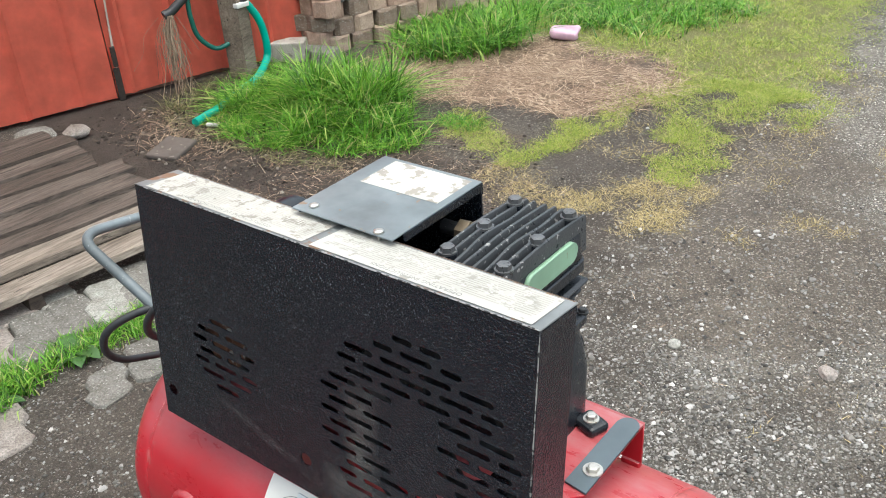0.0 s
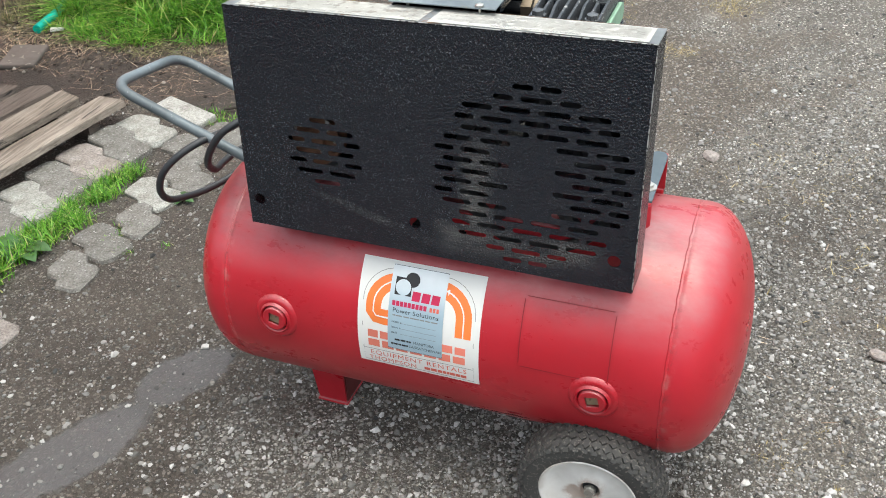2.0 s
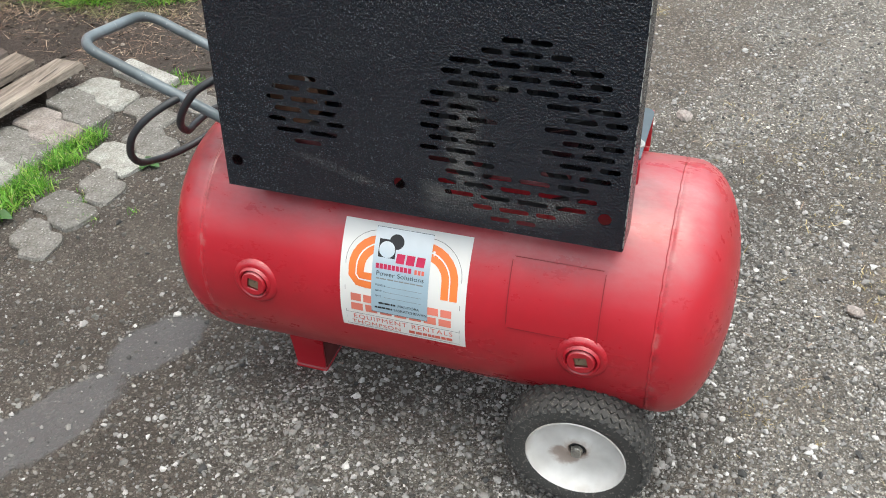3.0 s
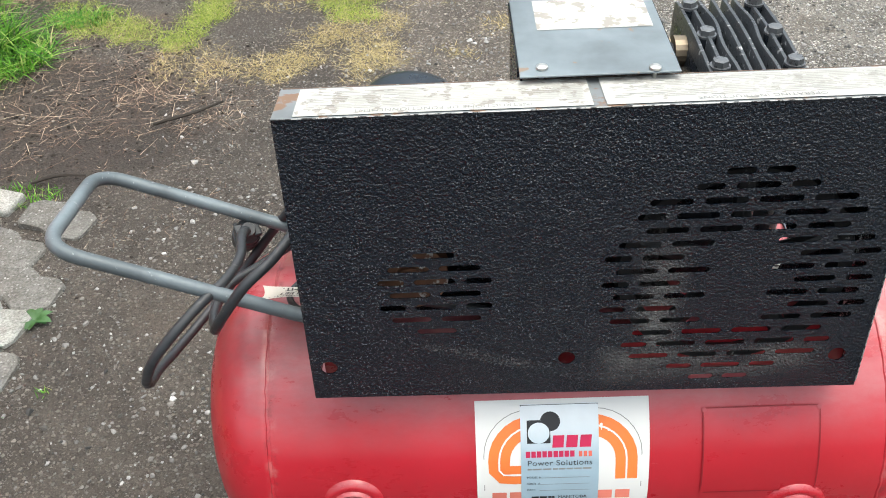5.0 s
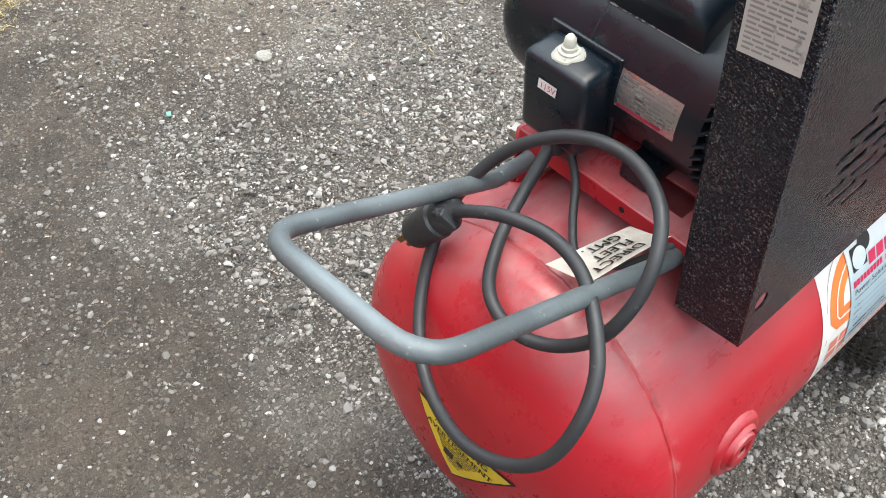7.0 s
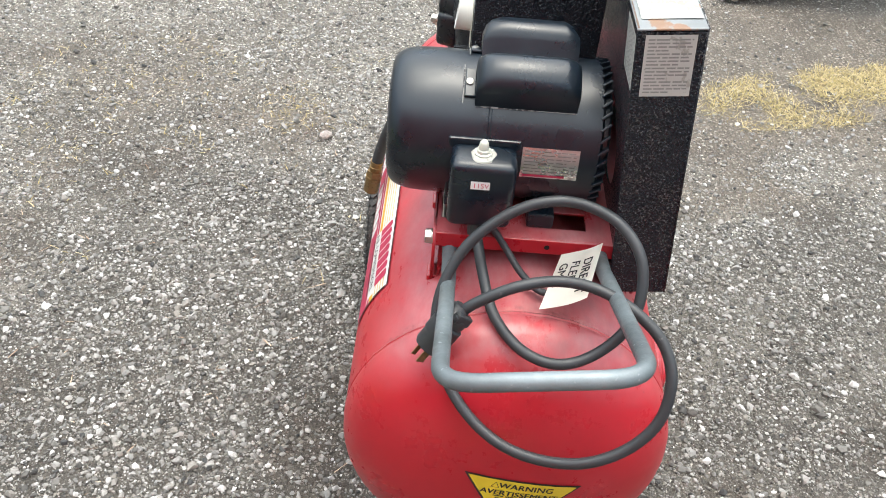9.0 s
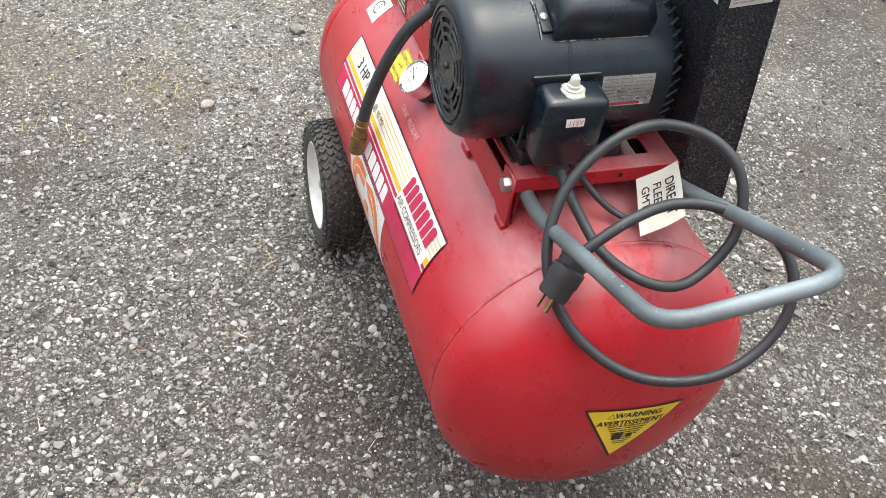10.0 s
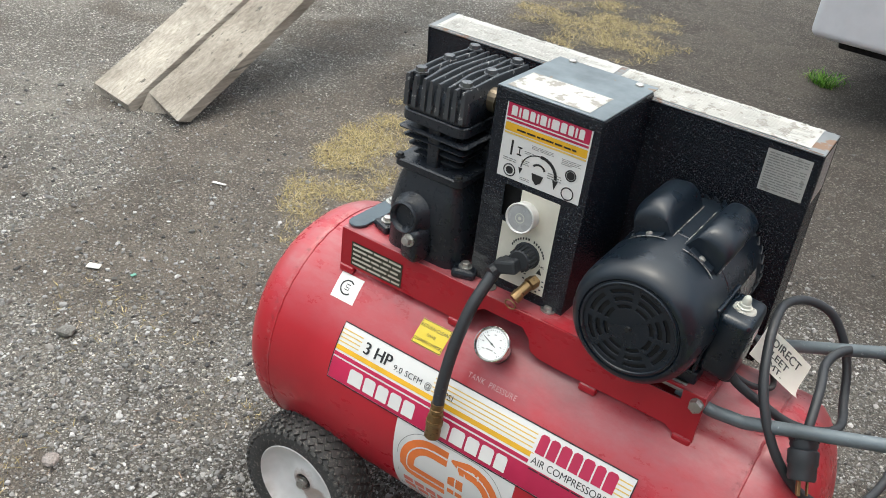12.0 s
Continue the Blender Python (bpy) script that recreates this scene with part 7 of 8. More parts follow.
rod(bm, tapq + Vector((0, 0, 0.02)), tapq - Vector((0, 0, 0.055)), 0.02, seg=14)
part("tap_body", bm, RUBBER, tap, smooth=True)
bm = bmesh.new()
box(bm, tapq + Vector((0, 0, -0.06)) + WN * 0.012 - WD * 0.015, (0.03, 0.075, 0.024), 0.006)
part("tap_handle", bm, WHITE, tap)
hs = thing("garden_hose", (-2.45, 1.95, 0), "teal garden hose hanging from the tap into grass", "hose")
bm = bmesh.new()
side = lambda along, out, z: W0 + WD * along + WN * out + Vector((0, 0, z))
tube(bm, glide([side(0.64, 0.12, 0.36), side(0.675, 0.13, 0.315), side(0.715, 0.13, 0.236), side(0.73, 0.13, 0.127), side(0.71, 0.14, 0.06),
                Vector((-2.46, 1.93, 0.03)), Vector((-2.4, 1.77, 0.026)), Vector((-2.331, 1.622, 0.026)), Vector((-2.281, 1.43, 0.024))], 8), 0.0175, 14)
part("hose_line", bm, HOSE, hs, smooth=True)
bm = bmesh.new()
tube(bm, glide([side(0.68, 0.1, 0.42), side(0.675, 0.1, 0.315), side(0.653, 0.1, 0.267), side(0.596, 0.1, 0.188), side(0.53, 0.1, 0.158), side(0.48, 0.1, 0.165), side(0.425, 0.1, 0.225), side(0.407, 0.1, 0.3), side(0.406, 0.1, 0.4), side(0.43, 0.09, 0.7)], 8), 0.011, 10)
part("hose_loop", bm, HOSEDARK, hs, smooth=True)
bm = bmesh.new()
box(bm, (-2.21, 1.46, 0.02), (0.05, 0.022, 0.012), 0.003, Matrix.Rotation(0.5, 4, "Z"))
part("hose_clip", bm, WHITE, hs)
# old dark pipe with frayed fibre
pipe_q = W0 + WD * 0.285 + WN * 0.11 + Vector((0, 0, 0.35))
ropething = thing("frayed_rope", pipe_q, "frayed rope end hanging from a dark pipe", "rope")
bm = bmesh.new()
tube(bm, glide([pipe_q + WD * 0.22 + Vector((0, 0, 0.3)), pipe_q + WD * 0.16 + Vector((0, 0, 0.12)), pipe_q + WD * 0.05 + Vector((0, 0, 0.02)), pipe_q], 6), 0.02, 10)
part("pipe", bm, RUBBER, ropething, smooth=True)
bm = bmesh.new()
rng = random.Random(14)
for k in range(110):
    s, o = rng.gauss(0, 0.022) * (2.2 if k % 8 == 0 else 1), rng.uniform(-0.008, 0.02)
    ln = rng.uniform(0.16, 0.36)
    wv = [rng.uniform(-0.025, 0.025) for _ in range(3)]
    tube(bm, glide([pipe_q + WD * (0.02 + s * 0.3) + WN * o, pipe_q + WD * (s * 0.8 + wv[0] * 0.5) + WN * (o + 0.01) - Vector((0, 0, ln * 0.33)), pipe_q + WD * (s + wv[1]) + WN * (o + 0.02) - Vector((0, 0, ln * 0.66)), pipe_q + WD * (s * 1.3 + wv[2]) + WN * (o + 0.03) - Vector((0, 0, ln))], 3), rng.uniform(0.0005, 0.0015), 4)
fr = part("frayed_end", bm, ROPE, ropething)
tagged(fr, kind="stuff")

# stacked blocks
stack = thing("block_stack", (-2.4, 2.75, 0), "stacked brown concrete pavers forming a low wall", "blocks")
rng = random.Random(8)
BLK = []
for _ in range(4):
    me = paver_mesh(rng, 0.215, 0.12, 0.078)
    me.materials.clear()
    me.materials.append(BLOCK)
    BLK.append(me)
SD = Vector((0.26, 0.966, 0))
for row in range(6):
    for k in range(11):
        q = Vector((-2.53, 2.52, 0)) + SD * (0.125 * k + (0.03 if row % 2 else 0)) + Vector((-1, 0.2, 0)) * 0.012 * row
        if row > 2 and k < 2:
            continue
        ob = new("block", BLK[(row * 3 + k) % 4])
        ob.parent = stack
        ob.matrix_parent_inverse = stack.matrix_world.inverted()
        ob.matrix_basis = pose(q.x + rng.uniform(-0.014, 0.014), q.y, 0.079 * row + rng.uniform(0, 0.002), 0, 0, -10 + rng.uniform(-5, 5))
for k, (x, y, z, tn) in enumerate(((-2.47, 2.33, 0.0, 12), (-2.52, 2.42, 0.28, 20), (-2.5, 2.42, 0.2, 8), (-2.56, 2.42, 0.12, 30), (-2.58, 2.42, 0.04, 16))):
    ob = new("block", BLK[k % 4] if k else PAVERS[1])
    ob.parent = stack
    ob.matrix_parent_inverse = stack.matrix_world.inverted()
    ob.matrix_basis = pose(x, y, z, 0, 0, tn)
bm = bmesh.new()
box(bm, (-2.54, 2.56, 0.34), (0.2, 0.2, 0.2), 0.008, Matrix.Rotation(0.2, 4, "Z"))
tagged(part("cinder_block", bm, CINDER), "dark grey hollow block on the stacked pavers", "block")
bm = bmesh.new()
box(bm, (-2.6, 2.26, 0.05), (0.19, 0.11, 0.095), 0.008, Matrix.Rotation(0.6, 4, "Z"))
tagged(part("loose_block", bm, PALEBLOCK), "pale concrete block lying beside the post", "block")
rng = random.Random(17)
for k, (x, y, r) in enumerate(((-2.72, 0.98, 0.07), (-2.86, 0.82, 0.06), (-2.66, 1.12, 0.05))):
    bm = bmesh.new()
    bmesh.ops.create_icosphere(bm, subdivisions=2, radius=r)
    for v in bm.verts:
        v.co *= 1 + 0.55 * noise.noise(v.co * 16 + Vector((k * 7, 0, 0)))
        v.co.z *= 0.5
        v.co += Vector((x, y, r * 0.45))
    tagged(part("rock", bm, PAVER, smooth=True), "grey rock at the foot of the shed wall", "rock", "rocks by the wall")

# plank ramp leading up behind
rng = random.Random(31)
for k, (x, y, w) in enumerate(((1.985, -0.705, 0.205), (1.778, -0.735, 0.2))):
    bm = bmesh.new()
    board(bm, 2.3, w, 0.036, rng, 0.05, 20)
    m = Matrix.Translation((x, y, 0.0)) @ Matrix.Rotation(radians(181 + k), 4, "Z") @ Matrix.Rotation(math.atan2(0.28, 0.6), 4, "X")
    bm.transform(m)
    tagged(part("ramp_plank", bm, RAMPWOOD), "pale weathered plank sloping up as a ramp", "plank", "ramp planks")

# corner of a white trailer
trailer = thing("trailer", (-0.9, -3.4, 0.3), "white trailer body with rounded lower edge", "trailer")
bm = bmesh.new()
box(bm, (-0.94, -3.42, 1.1), (2.4, 1.6, 1.6), 0.035, None, 4)
part("trailer_body", bm, TRAILER, trailer, smooth=True)
# Floor frame added under the body, near-black for the shade beneath it.
bm = bmesh.new()
box(bm, (-0.94, -3.45, 0.28), (2.2, 1.4, 0.06), 0.01)
part("chassis", bm, SHADE_BLACK, trailer)
for s in (-0.62, 0.62):
    bm = bmesh.new()
    spun(bm, [(-0.09, 0.17), (-0.1, 0.24), (-0.08, 0.285), (0.08, 0.285), (0.1, 0.24), (0.09, 0.17), (-0.09, 0.17)], (-1.3, -3.45 + s, 0.285), (0, 1, 0), 40)
    wh = part("trailer_wheel", bm, TYRE, trailer, smooth=True)
    bm = bmesh.new()
    spun(bm, [(-0.06, 0.0), (-0.06, 0.17), (0.06, 0.17), (0.06, 0.0)], (-1.3, -3.45 + s, 0.285), (0, 1, 0), 30)
    part("rim", bm, RIM, wh)

# litter
bm = bmesh.new()
box(bm, (0, 0, 0), (0.135, 0.1, 0.05), 0.015, None, 3)
for v in bm.verts:
    v.co += Vector((noise.noise(v.co * 30), noise.noise(v.co * 31 + Vector((5, 0, 0))), noise.noise(v.co * 29))) * 0.012
bm.transform(pose(-1.57, 3.14, 0.035, 0, 4, 25))
tagged(part("crumpled_wrapper", bm, LITTER, smooth=True), "crumpled pink printed wrapper on dead grass", "litter")


def loose(name, bits, material, kind_label):
    """Many small pieces as one mesh: arrays of vertices and faces."""
    vs, fs, base = [], [], 0
    for v, f in bits:
        vs.append(v)
        fs.append(f + base)
        base += len(v)
    V, F = np.concatenate(vs), np.concatenate(fs)
    me = bpy.data.meshes.new(name)
    me.vertices.add(len(V))
    me.vertices.foreach_set("co", V.astype(np.float32).ravel())
    k = F.shape[1]
    me.loops.add(F.size)
    me.loops.foreach_set("vertex_index", F.astype(np.int32).ravel())
    me.polygons.add(len(F))
    me.polygons.foreach_set("loop_start", np.arange(0, F.size, k, dtype=np.int32))
    me.polygons.foreach_set("use_smooth", np.zeros(len(F), dtype=bool))
    me.update(calc_edges=True)
    me.validate()
    ob = part(name, me, material)
    return tagged(ob, kind_label, name.replace("_", " "), kind="stuff")


R_ = np.random.RandomState(4)
CUBE = np.array([(x, y, z) for x in (-1, 1) for y in (-1, 1) for z in (-1, 1)]) * 0.62
CUBEF = np.array([(0, 1, 3), (0, 3, 2), (4, 6, 7), (4, 7, 5), (0, 4, 5), (0, 5, 1), (2, 3, 7), (2, 7, 6), (0, 2, 6), (0, 6, 4), (1, 5, 7), (1, 7, 3)])


PHI = (1 + 5 ** 0.5) / 2
ICO = np.array([(s, t * PHI, 0) for s in (-1, 1) for t in (-1, 1)] + [(0, s, t * PHI) for s in (-1, 1) for t in (-1, 1)] + [(t * PHI, 0, s) for s in (-1, 1) for t in (-1, 1)]) / 1.9
ICOF = np.array([(a, b, c) if np.dot(np.cross(ICO[b] - ICO[a], ICO[c] - ICO[a]), ICO[a]) > 0 else (a, c, b) for a, b, c in itertools.combinations(range(12), 3)
                 if max(np.linalg.norm(ICO[a] - ICO[b]), np.linalg.norm(ICO[b] - ICO[c]), np.linalg.norm(ICO[a] - ICO[c])) < 1.1])


def pebbles(count, r0, r1, spread, keep, form=(CUBE, CUBEF), rarity=2.0):
    bits = []
    while len(bits) < count:
        x, y = R_.normal(spread[0], spread[2]), R_.normal(spread[1], spread[3])
        if not keep(x, y):
            continue
        r = r0 + (r1 - r0) * R_.rand() ** rarity
        v = form[0] * (1 + 0.95 * (R_.rand(len(form[0]), 3) - 0.5)) * r * np.array([1, R_.uniform(0.6, 1), R_.uniform(0.45, 0.85)])
        a = R_.rand() * 6.283
        c, s = math.cos(a), math.sin(a)
        b = R_.uniform(-0.6, 0.6)
        v = v @ np.array([(1, 0, 0), (0, math.cos(b), math.sin(b)), (0, -math.sin(b), math.cos(b))])
        v = v @ np.array([(c, s, 0), (-s, c, 0), (0, 0, 1)])
        bits.append((v + np.array([x, y, bank(x, y) + r * R_.uniform(0.0, 0.4)]), form[1]))
    return bits


def stony(x, y):
    """Where loose stones lie: thick near the tank, thin on the bare dirt by the pavers."""
    if x < -1.75 or (x < -0.95 and y > 1.0) or y < -3.2 or y > 4.5 or x > 2.6:
        return False
    if min(math.hypot((x + 0.625 - 0.3 * (y + 0.03)) / 0.07, (y + 0.03) / 0.09), math.hypot((x + 0.715 - 0.4 * (y + 0.29)) / 0.08, (y + 0.29) / 0.16)) < 1:
        return R_.rand() < 0.12
    if x < -0.42 and y > 0.12:
        return R_.rand() < 0.14
    return R_.rand() < 1.0 - 0.68 * min(1.0, earth(x, y) * 1.15)


loose("gravel_stones", pebbles(2400, 0.0045, 0.0105, (0.1, 0.3, 1.0, 1.0), stony, (ICO, ICOF), 2.6), PEBBLE, "loose pale gravel stones scattered over the yard")
loose("gravel_chippings", pebbles(25000, 0.0028, 0.007, (0.15, 0.35, 0.95, 0.95), stony, (ICO, ICOF)) + pebbles(66000, 0.0015, 0.0036, (0.1, 0.35, 0.85, 0.85), stony), PEBBLE, "fine grey gravel chippings")


def blades(count, place, height, width, lean, flat=0.0):
    """Tapered blades that arch over, all as one set of corners and triangles."""
    spots, tries = [], 0
    while len(spots) < count and tries < count * 30:
        tries += 1
        x, y, k = place()
        if k > 0 and R_.rand() <= k:
            spots.append((x, y, bank(x, y) + (0.006 if flat > 0.85 else -0.002)))
    o = np.array(spots)
    n = len(o)
    h = height * (0.25 + 0.95 * R_.rand(n) ** 0.8)
    a, l = R_.rand(n) * 6.283, lean * R_.uniform(0.15, 1.25, n)
    d = np.stack([np.cos(a), np.sin(a), np.zeros(n)], 1)
    twist = a + R_.uniform(-0.5, 0.5, n)
    w = np.stack([-np.sin(twist), np.cos(twist), np.zeros(n)], 1) * (width * R_.uniform(0.55, 1.2, n))[:, None]
    rows = []
    for t, k in ((0.0, 0.8), (0.3, 1.0), (0.58, 0.85), (0.82, 0.5)):
        q = o + d * (l * h * t ** 1.7)[:, None]
        q[:, 2] += h * (t - 0.32 * np.minimum(l, 1.4) * t ** 2.4) * (1 - flat)
        rows += [q - w * k, q + w * k]
    tip = o + d * (l * h)[:, None]
    tip[:, 2] += h * (1 - 0.32 * np.minimum(l, 1.4)) * (1 - flat) + 0.003
    v = np.stack(rows + [tip], 1).reshape(-1, 3)
    f = np.array([(0, 1, 3), (0, 3, 2), (2, 3, 5), (2, 5, 4), (4, 5, 7), (4, 7, 6), (6, 7, 8)])
    return [(v, (f[None] + 9 * np.arange(n)[:, None, None]).reshape(-1, 3))]


def clumps(cx, cy, rx, ry, count, spread, seed):
    """Random places gathered round a few roots in an oval."""
    rs = np.random.RandomState(seed)
    roots = []
    while len(roots) < count:
        u, v = rs.uniform(-1, 1, 2)
        if u * u + v * v < 1:
            roots.append((cx + u * rx, cy + v * ry, spread * rs.uniform(0.5, 1.3)))

    def at():
        x, y, r = roots[R_.randint(count)]
        return x + R_.normal(0, r), y + R_.normal(0, r), 1.0
    return at


def patch(cx, cy, rx, ry, turn=0.0, soft=0.35, grain=3.0):
    """Random places in an uneven oval."""
    c, s = math.cos(radians(turn)), math.sin(radians(turn))

    def at():
        r, a = math.sqrt(R_.rand()) * 1.25, R_.rand() * 6.283
        u, v = rx * r * math.cos(a), ry * r * math.sin(a)
        x, y = cx + u * c - v * s, cy + u * s + v * c
        edge = 1.0 + soft * 1.6 * noise.noise(Vector((x * grain, y * grain, 2.0))) - r
        return x, y, min(1.0, max(0.0, edge / soft + 0.3))
    return at


def stuff_patch(name, label, material, sets):
    bits = []
    for count, place, h, w, lean, flat in sets:
        bits += blades(count, place, h, w, lean, flat)
    return loose(name, bits, material, label)


stuff_patch("long_grass", "lush long green grass by the shed wall", GRASS, [
    (1500, clumps(-1.84, 1.9, 0.25, 0.17, 14, 0.03, 1), 0.25, 0.0034, 1.35, 0.05), (2300, clumps(-1.8, 1.77, 0.29, 0.22, 28, 0.04, 2), 0.165, 0.003, 1.5, 0.15), (2900, patch(-1.78, 1.66, 0.34, 0.2, 20, 0.9, 5.0), 0.09, 0.0026, 1.5, 0.4),
    (1300, clumps(-2.27, 1.77, 0.1, 0.13, 14, 0.035, 3), 0.13, 0.0026, 1.4, 0.25), (900, clumps(-2.2, 1.66, 0.16, 0.18, 14, 0.04, 8), 0.08, 0.0024, 1.5, 0.4), (500, clumps(-2.45, 2.02, 0.16, 0.14, 12, 0.04, 4), 0.08, 0.0022, 1.4, 0.4),
    (3200, clumps(-2.1, 3.0, 0.3, 0.42, 30, 0.07, 6), 0.19, 0.0034, 1.4, 0.2), (5000, clumps(-1.5, 3.75, 0.6, 0.45, 60, 0.09, 7), 0.1, 0.003, 1.5, 0.3), (700, patch(-1.56, 1.75, 0.16, 0.15, 0, 0.8, 6), 0.055, 0.0022, 1.5, 0.4), (400, patch(-1.4, 2.0, 0.12, 0.08), 0.045, 0.002, 1.5, 0.4)])
stuff_patch("paver_grass", "green grass tufts growing between the pavers", GRASS, [
    (1900, clumps(-1.285, 0.46, 0.062, 0.22, 30, 0.017, 11), 0.04, 0.0013, 1.1, 0.15), (800, patch(-1.285, 0.45, 0.045, 0.2, -8, 0.6, 9), 0.026, 0.0013, 1.0, 0.2), (500, patch(-1.29, 0.27, 0.06, 0.1, 0), 0.05, 0.0018, 0.9, 0.1), (900, clumps(-1.3, 0.02, 0.09, 0.11, 12, 0.02, 12), 0.075, 0.0022, 1.0, 0.2),
    (320, clumps(0.22, -3.1, 0.07, 0.06, 6, 0.025, 13), 0.055, 0.002, 1.0, 0.1), (200, patch(-1.2, 1.0, 0.1, 0.05), 0.03, 0.0016, 0.9, 0.2), (160, clumps(-1.05, 0.36, 0.12, 0.1, 9, 0.008, 14), 0.02, 0.0012, 1.0, 0.2)])


def field(x0, x1, y0, y1, cover, low=0.05):
    """Random places in a rectangle, as dense as the cover there, in clumps."""
    def at():
        x, y = R_.uniform(x0, x1), R_.uniform(y0, y1)
        return x, y, max(0.0, cover(x, y) * (0.55 + 0.9 * noise.noise(Vector((x * 7, y * 7, 8)))) - low)
    return at


stuff_patch("lawn_grass", "short yellow-green grass beside the gravel lane", LAWN, [
    (34000, field(-1.5, -0.2, 1.75, 2.95, meadow, 0.0), 0.023, 0.001, 1.5, 0.35), (46000, field(-2.2, -0.1, 2.6, 5.2, meadow, 0.0), 0.027, 0.0016, 1.5, 0.35), (9000, field(-3.0, -0.2, 4.5, 8.0, meadow), 0.05, 0.005, 1.3, 0.3)])
stuff_patch("dry_grass", "yellowed dry grass on the gravel", DRYGRASS, [
    (5200, field(-1.05, -0.2, 1.5, 2.1, lambda x, y: ribbon(x, y, ((-0.98, 1.7), (-0.69, 1.66), (-0.5, 1.84), (-0.4, 1.87), (-0.4, 1.66)), 0.13)), 0.03, 0.0009, 1.5, 0.6), (3600, field(-0.9, -0.1, 2.0, 3.4, lambda x, y: 0.6), 0.026, 0.0013, 1.4, 0.5), (1500, field(0.0, 0.6, 2.1, 2.95, lambda x, y: oval(x, y, 0.28, 2.52, 0.2, 0.3)), 0.024, 0.0012, 1.3, 0.4),
    (6500, patch(1.13, -0.92, 0.12, 0.44, 20, 1.0, 7.0), 0.026, 0.0009, 1.4, 0.4), (7000, patch(1.25, -2.95, 0.36, 0.45, 20, 1.1, 6.0), 0.027, 0.0014, 1.4, 0.5), (260, clumps(0.08, 1.87, 0.08, 0.08, 5, 0.03, 21), 0.024, 0.0012, 1.4, 0.5), (120, clumps(-0.12, 1.68, 0.03, 0.03, 2, 0.025, 22), 0.022, 0.0011, 1.4, 0.5),
    (200, patch(0.85, 0.55, 0.14, 0.1), 0.018, 0.0011, 1.3, 0.4), (260, patch(0.404, -1.82, 0.06, 0.05), 0.025, 0.0014, 1.2, 0.3), (260, patch(0.385, -2.05, 0.07, 0.05), 0.025, 0.0014, 1.2, 0.3), (160, patch(1.0, 0.1, 0.2, 0.12), 0.018, 0.0011, 1.3, 0.4), (220, patch(0.6, 1.1, 0.3, 0.2), 0.018, 0.0011, 1.3, 0.4), (260, field(0.2, 1.2, -0.1, 1.3, lambda x, y: 0.5 if noise.noise(Vector((x * 7, y * 7, 3))) > 0.25 else 0.0), 0.02, 0.0011, 1.3, 0.3), (200, patch(0.95, 0.9, 0.2, 0.2), 0.018, 0.0011, 1.3, 0.4),
    (90, clumps(0.62, 0.14, 0.14, 0.08, 6, 0.012, 23), 0.012, 0.0008, 1.3, 0.3)])
stuff_patch("dead_grass", "dull greenish dead grass along the foot of the shed wall", DULLGRASS, [
    (420, clumps(-2.52, 1.72, 0.12, 0.24, 16, 0.035, 31), 0.1, 0.0014, 1.4, 0.4), (300, clumps(-2.42, 1.55, 0.12, 0.12, 9, 0.03, 32), 0.08, 0.0012, 1.5, 0.55), (350, patch(-2.25, 1.5, 0.25, 0.2), 0.07, 0.0011, 1.5, 0.75), (500, patch(-1.75, 1.42, 0.35, 0.1), 0.055, 0.0012, 1.5, 0.5)])
loose("soil_crumbs", pebbles(2600, 0.002, 0.011, (-2.15, 1.3, 0.35, 0.28), lambda x, y: x > -2.85 and y > 0.9 and not (x < -1.7 and y < 1.12), (ICO, ICOF), 3.0) + pebbles(1800, 0.0015, 0.008, (-1.3, 1.45, 0.35, 0.3), lambda x, y: x < -0.6 and y < 2.2, (ICO, ICOF), 3.0), CRUMBS, "dark crumbs of soil on the bare ground")
stuff_patch("straw", "dead straw and dry stems lying on dirt", STRAW, [
    (13000, field(-2.3, -0.7, 2.1, 3.3, strawbed), 0.085, 0.0015, 1.6, 0.93), (800, field(-2.5, -0.6, 0.95, 2.0, strawbed), 0.065, 0.0007, 1.6, 0.93), (900, field(-1.6, -0.6, 1.0, 1.9, strawbed), 0.05, 0.0007, 1.6, 0.93), (600, patch(-2.25, 1.38, 0.4, 0.25, 20), 0.09, 0.0009, 1.5, 0.9), (380, patch(-1.62, 1.42, 0.3, 0.14, 0), 0.06, 0.0008, 1.5, 0.8),
    (220, patch(0.2, 0.9, 1.2, 0.9, 0), 0.02, 0.0009, 1.6, 0.95), (300, patch(-0.95, 1.15, 0.3, 0.4, 0), 0.022, 0.0007, 1.6, 0.95)])


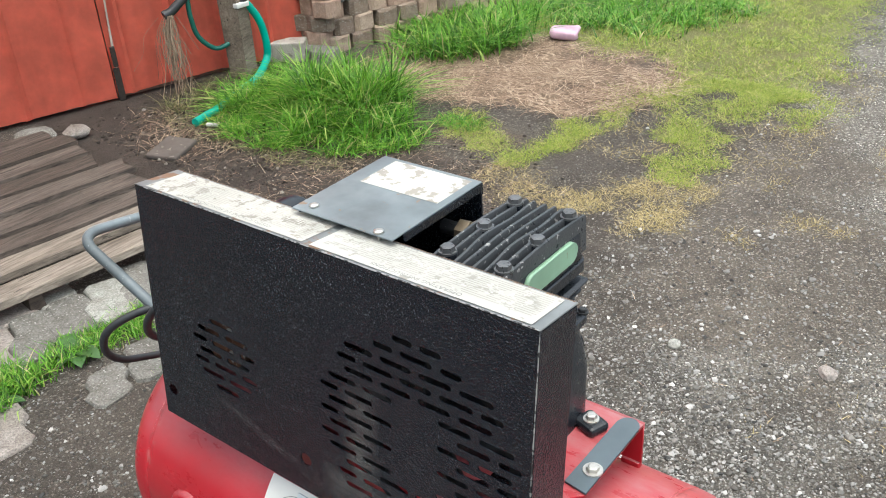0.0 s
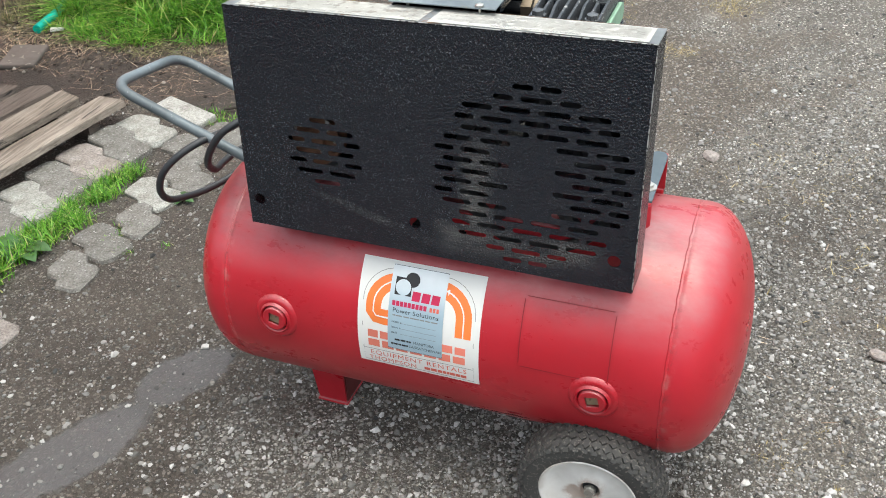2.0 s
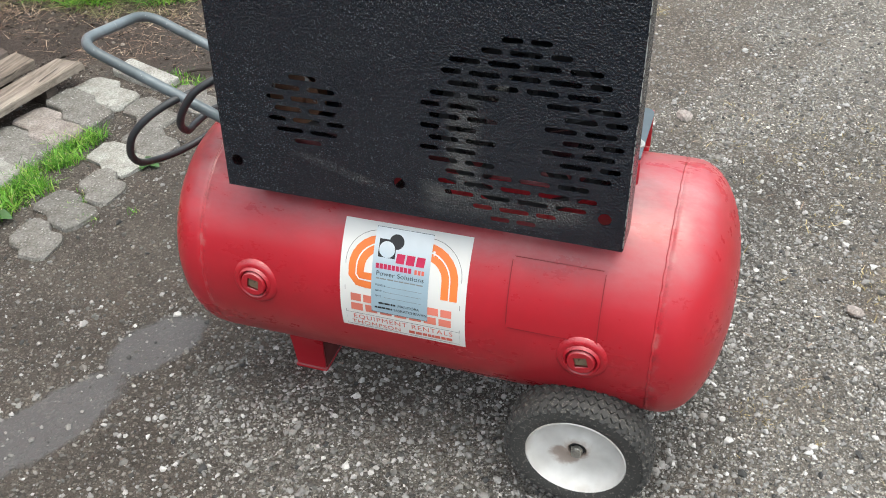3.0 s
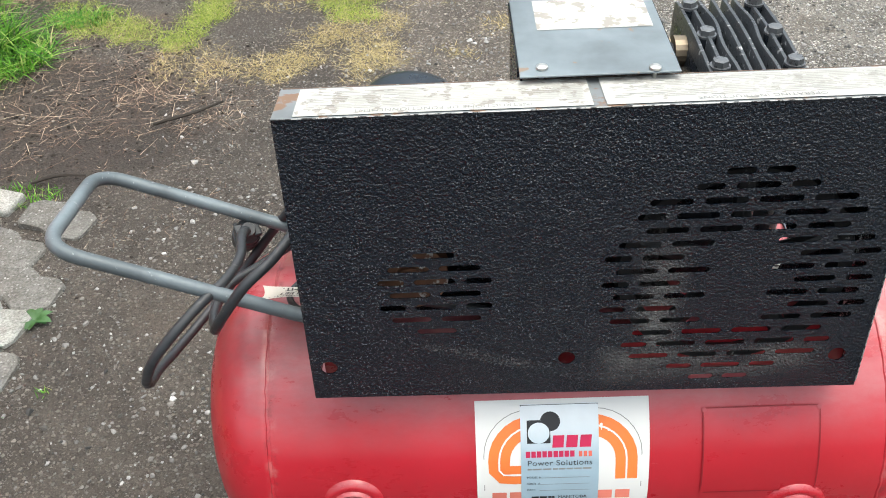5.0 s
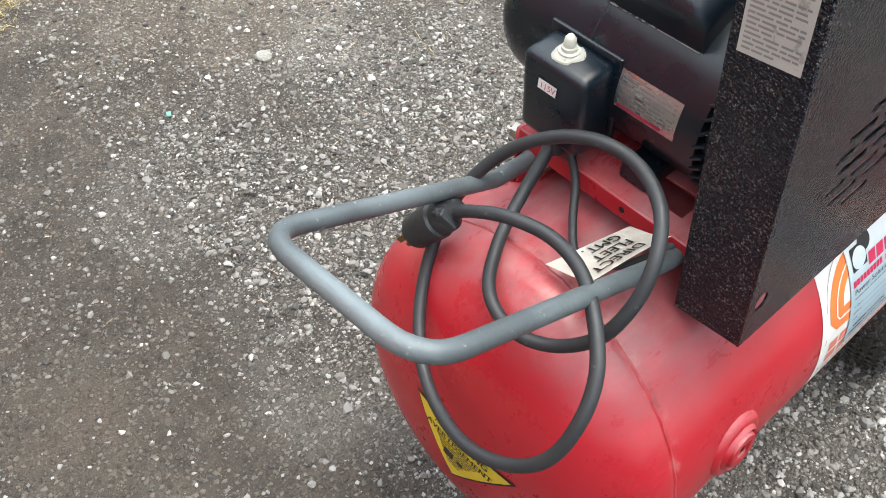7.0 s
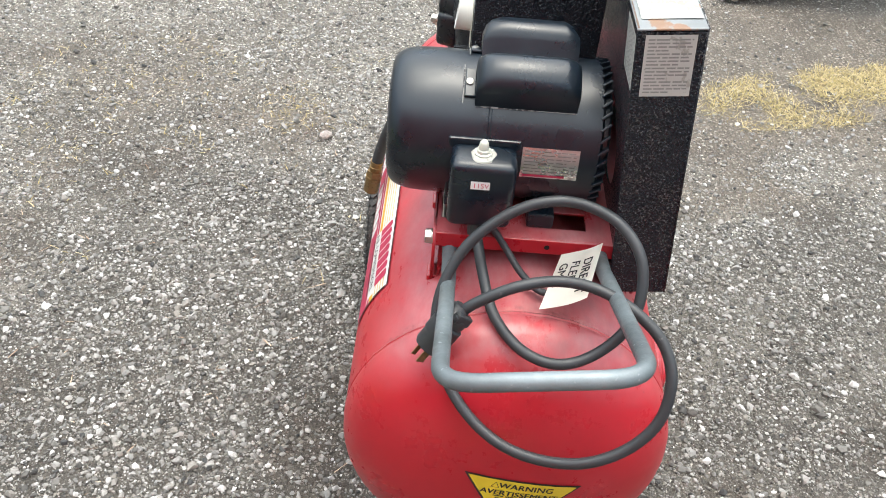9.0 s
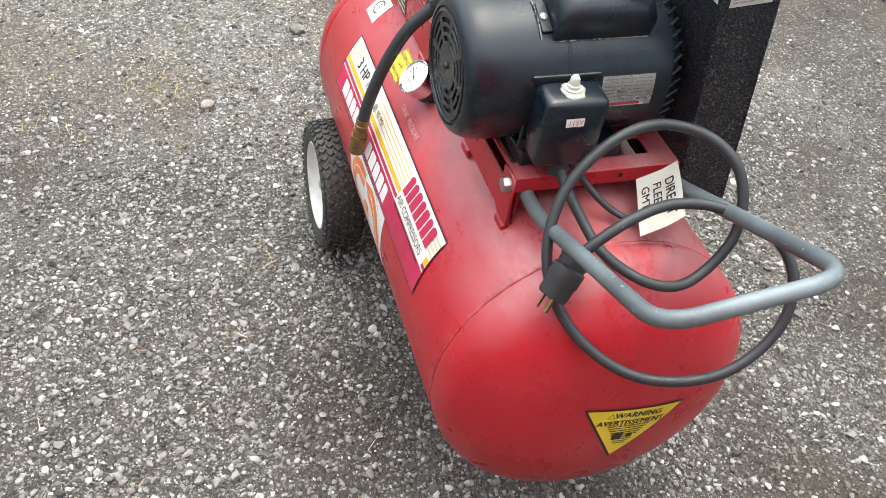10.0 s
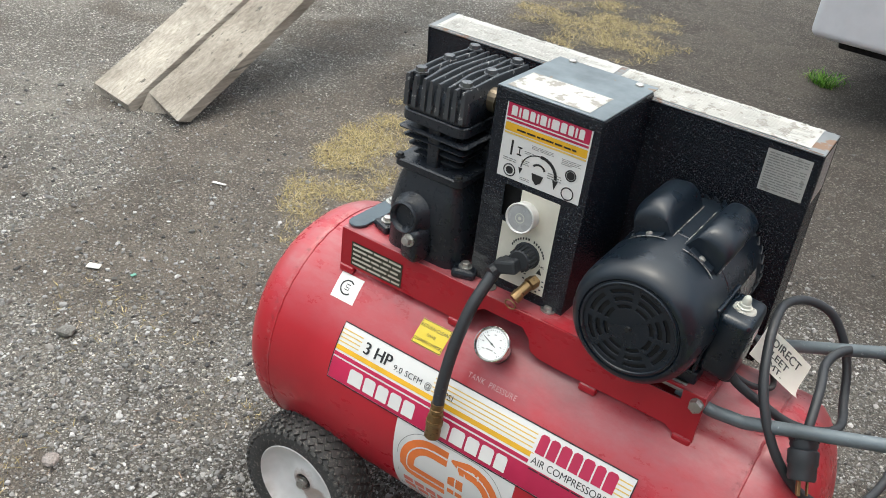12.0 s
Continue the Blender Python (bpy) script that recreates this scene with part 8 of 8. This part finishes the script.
def weed(x, y, leaves, size, turn):
    """A low plant with broad leaves."""
    rng = random.Random(int(abs(x * 1000)))
    root = thing("weed", (x, y, bank(x, y)), "low broad-leaved green weed in the dirt", "weed", "broad-leaved weeds")
    for k in range(leaves):
        a = turn + 2 * math.pi * k / leaves + rng.uniform(-0.3, 0.3)
        l, bm = size * rng.uniform(0.7, 1.15), bmesh.new()
        d, s = Vector((math.cos(a), math.sin(a), 0)), Vector((-math.sin(a), math.cos(a), 0))
        rows = []
        for i in range(7):
            t = i / 6
            w = l * 0.26 * math.sin(math.pi * min(1, t * 0.93 + 0.07)) ** 0.8 * (1 if t > 0.15 else 0.3)
            q = Vector((x, y, bank(x, y))) + d * l * t + Vector((0, 0, 0.005 + l * (0.5 * t - 0.42 * t * t)))
            rows.append([bm.verts.new(q - s * w + Vector((0, 0, w * 0.3))), bm.verts.new(q), bm.verts.new(q + s * w + Vector((0, 0, w * 0.3)))])
        for p, q in zip(rows, rows[1:]):
            for i in range(2):
                bm.faces.new((p[i], p[i + 1], q[i + 1], q[i]))
        part("leaf", bm, WEED, root, smooth=True)


weed(-1.295, 0.235, 7, 0.085, 0.4)
weed(-1.26, 0.0, 6, 0.08, 1.0)
weed(-1.022, 0.56, 9, 0.036, 0.0)

# dead branch and scraps
for line, r in (([(-0.955, 1.31, 0.008), (-0.91, 1.325, 0.014), (-0.85, 1.36, 0.012), (-0.785, 1.42, 0.008)], 0.0048), ([(-1.2, 1.05, 0.01), (-1.14, 1.075, 0.014), (-1.07, 1.08, 0.008)], 0.0045)):
    bm = bmesh.new()
    tube(bm, glide(line, 6), r, 6, lambda t: 1.1 - 0.8 * abs(t - 0.4))
    tagged(part("dead_twig", bm, DEADTWIG, smooth=True), "thin dark dead twig on the dirt", "twig", "dead twigs")
for x, y in ((-0.28, 1.05), (1.096, -0.04)):
    bm = bmesh.new()
    box(bm, (x, y, 0.006), (0.014, 0.009, 0.003), 0.001, Matrix.Rotation(x * 7, 4, "Z"))
    tagged(part("plastic_scrap", bm, GREENBIT), "tiny green plastic scrap on gravel", "litter", "plastic scraps")
for x, y, l, w, turn in ((-0.056, -0.824, 0.034, 0.016, 40), (1.303, -0.511, 0.045, 0.008, 10), (1.194, 0.0, 0.036, 0.02, 25)):
    bm = bmesh.new()
    box(bm, (0, 0, 0), (l, w, 0.0025), 0.001)
    for v in bm.verts:
        v.co += Vector((noise.noise(v.co * 90), noise.noise(v.co * 80 + Vector((3, 0, 0))), 0.4 * noise.noise(v.co * 60 + Vector((9, 0, 0))))) * 0.006
    bm.transform(pose(x, y, bank(x, y) + 0.006, 2, 3, turn))
    tagged(part("pale_scrap", bm, PALESCRAP), "small pale weathered scrap lying on gravel", "litter", "pale scraps")
for k, (x, y, r) in enumerate(((1.019, 0.199, 0.021), (0.301, 1.157, 0.022), (-0.042, 1.079, 0.016), (0.72, 0.45, 0.016), (-0.35, -0.75, 0.017))):
    bm = bmesh.new()
    bmesh.ops.create_icosphere(bm, subdivisions=2, radius=r)
    for v in bm.verts:
        v.co *= 1 + 0.5 * noise.noise(v.co * 45 + Vector((k * 7, 0, 0)))
        v.co.z *= 0.6
        v.co += Vector((x, y, bank(x, y) + r * 0.4))
    tagged(part("stone", bm, PALESTONE), "single pale grey stone lying on gravel", "stone", "single stones")
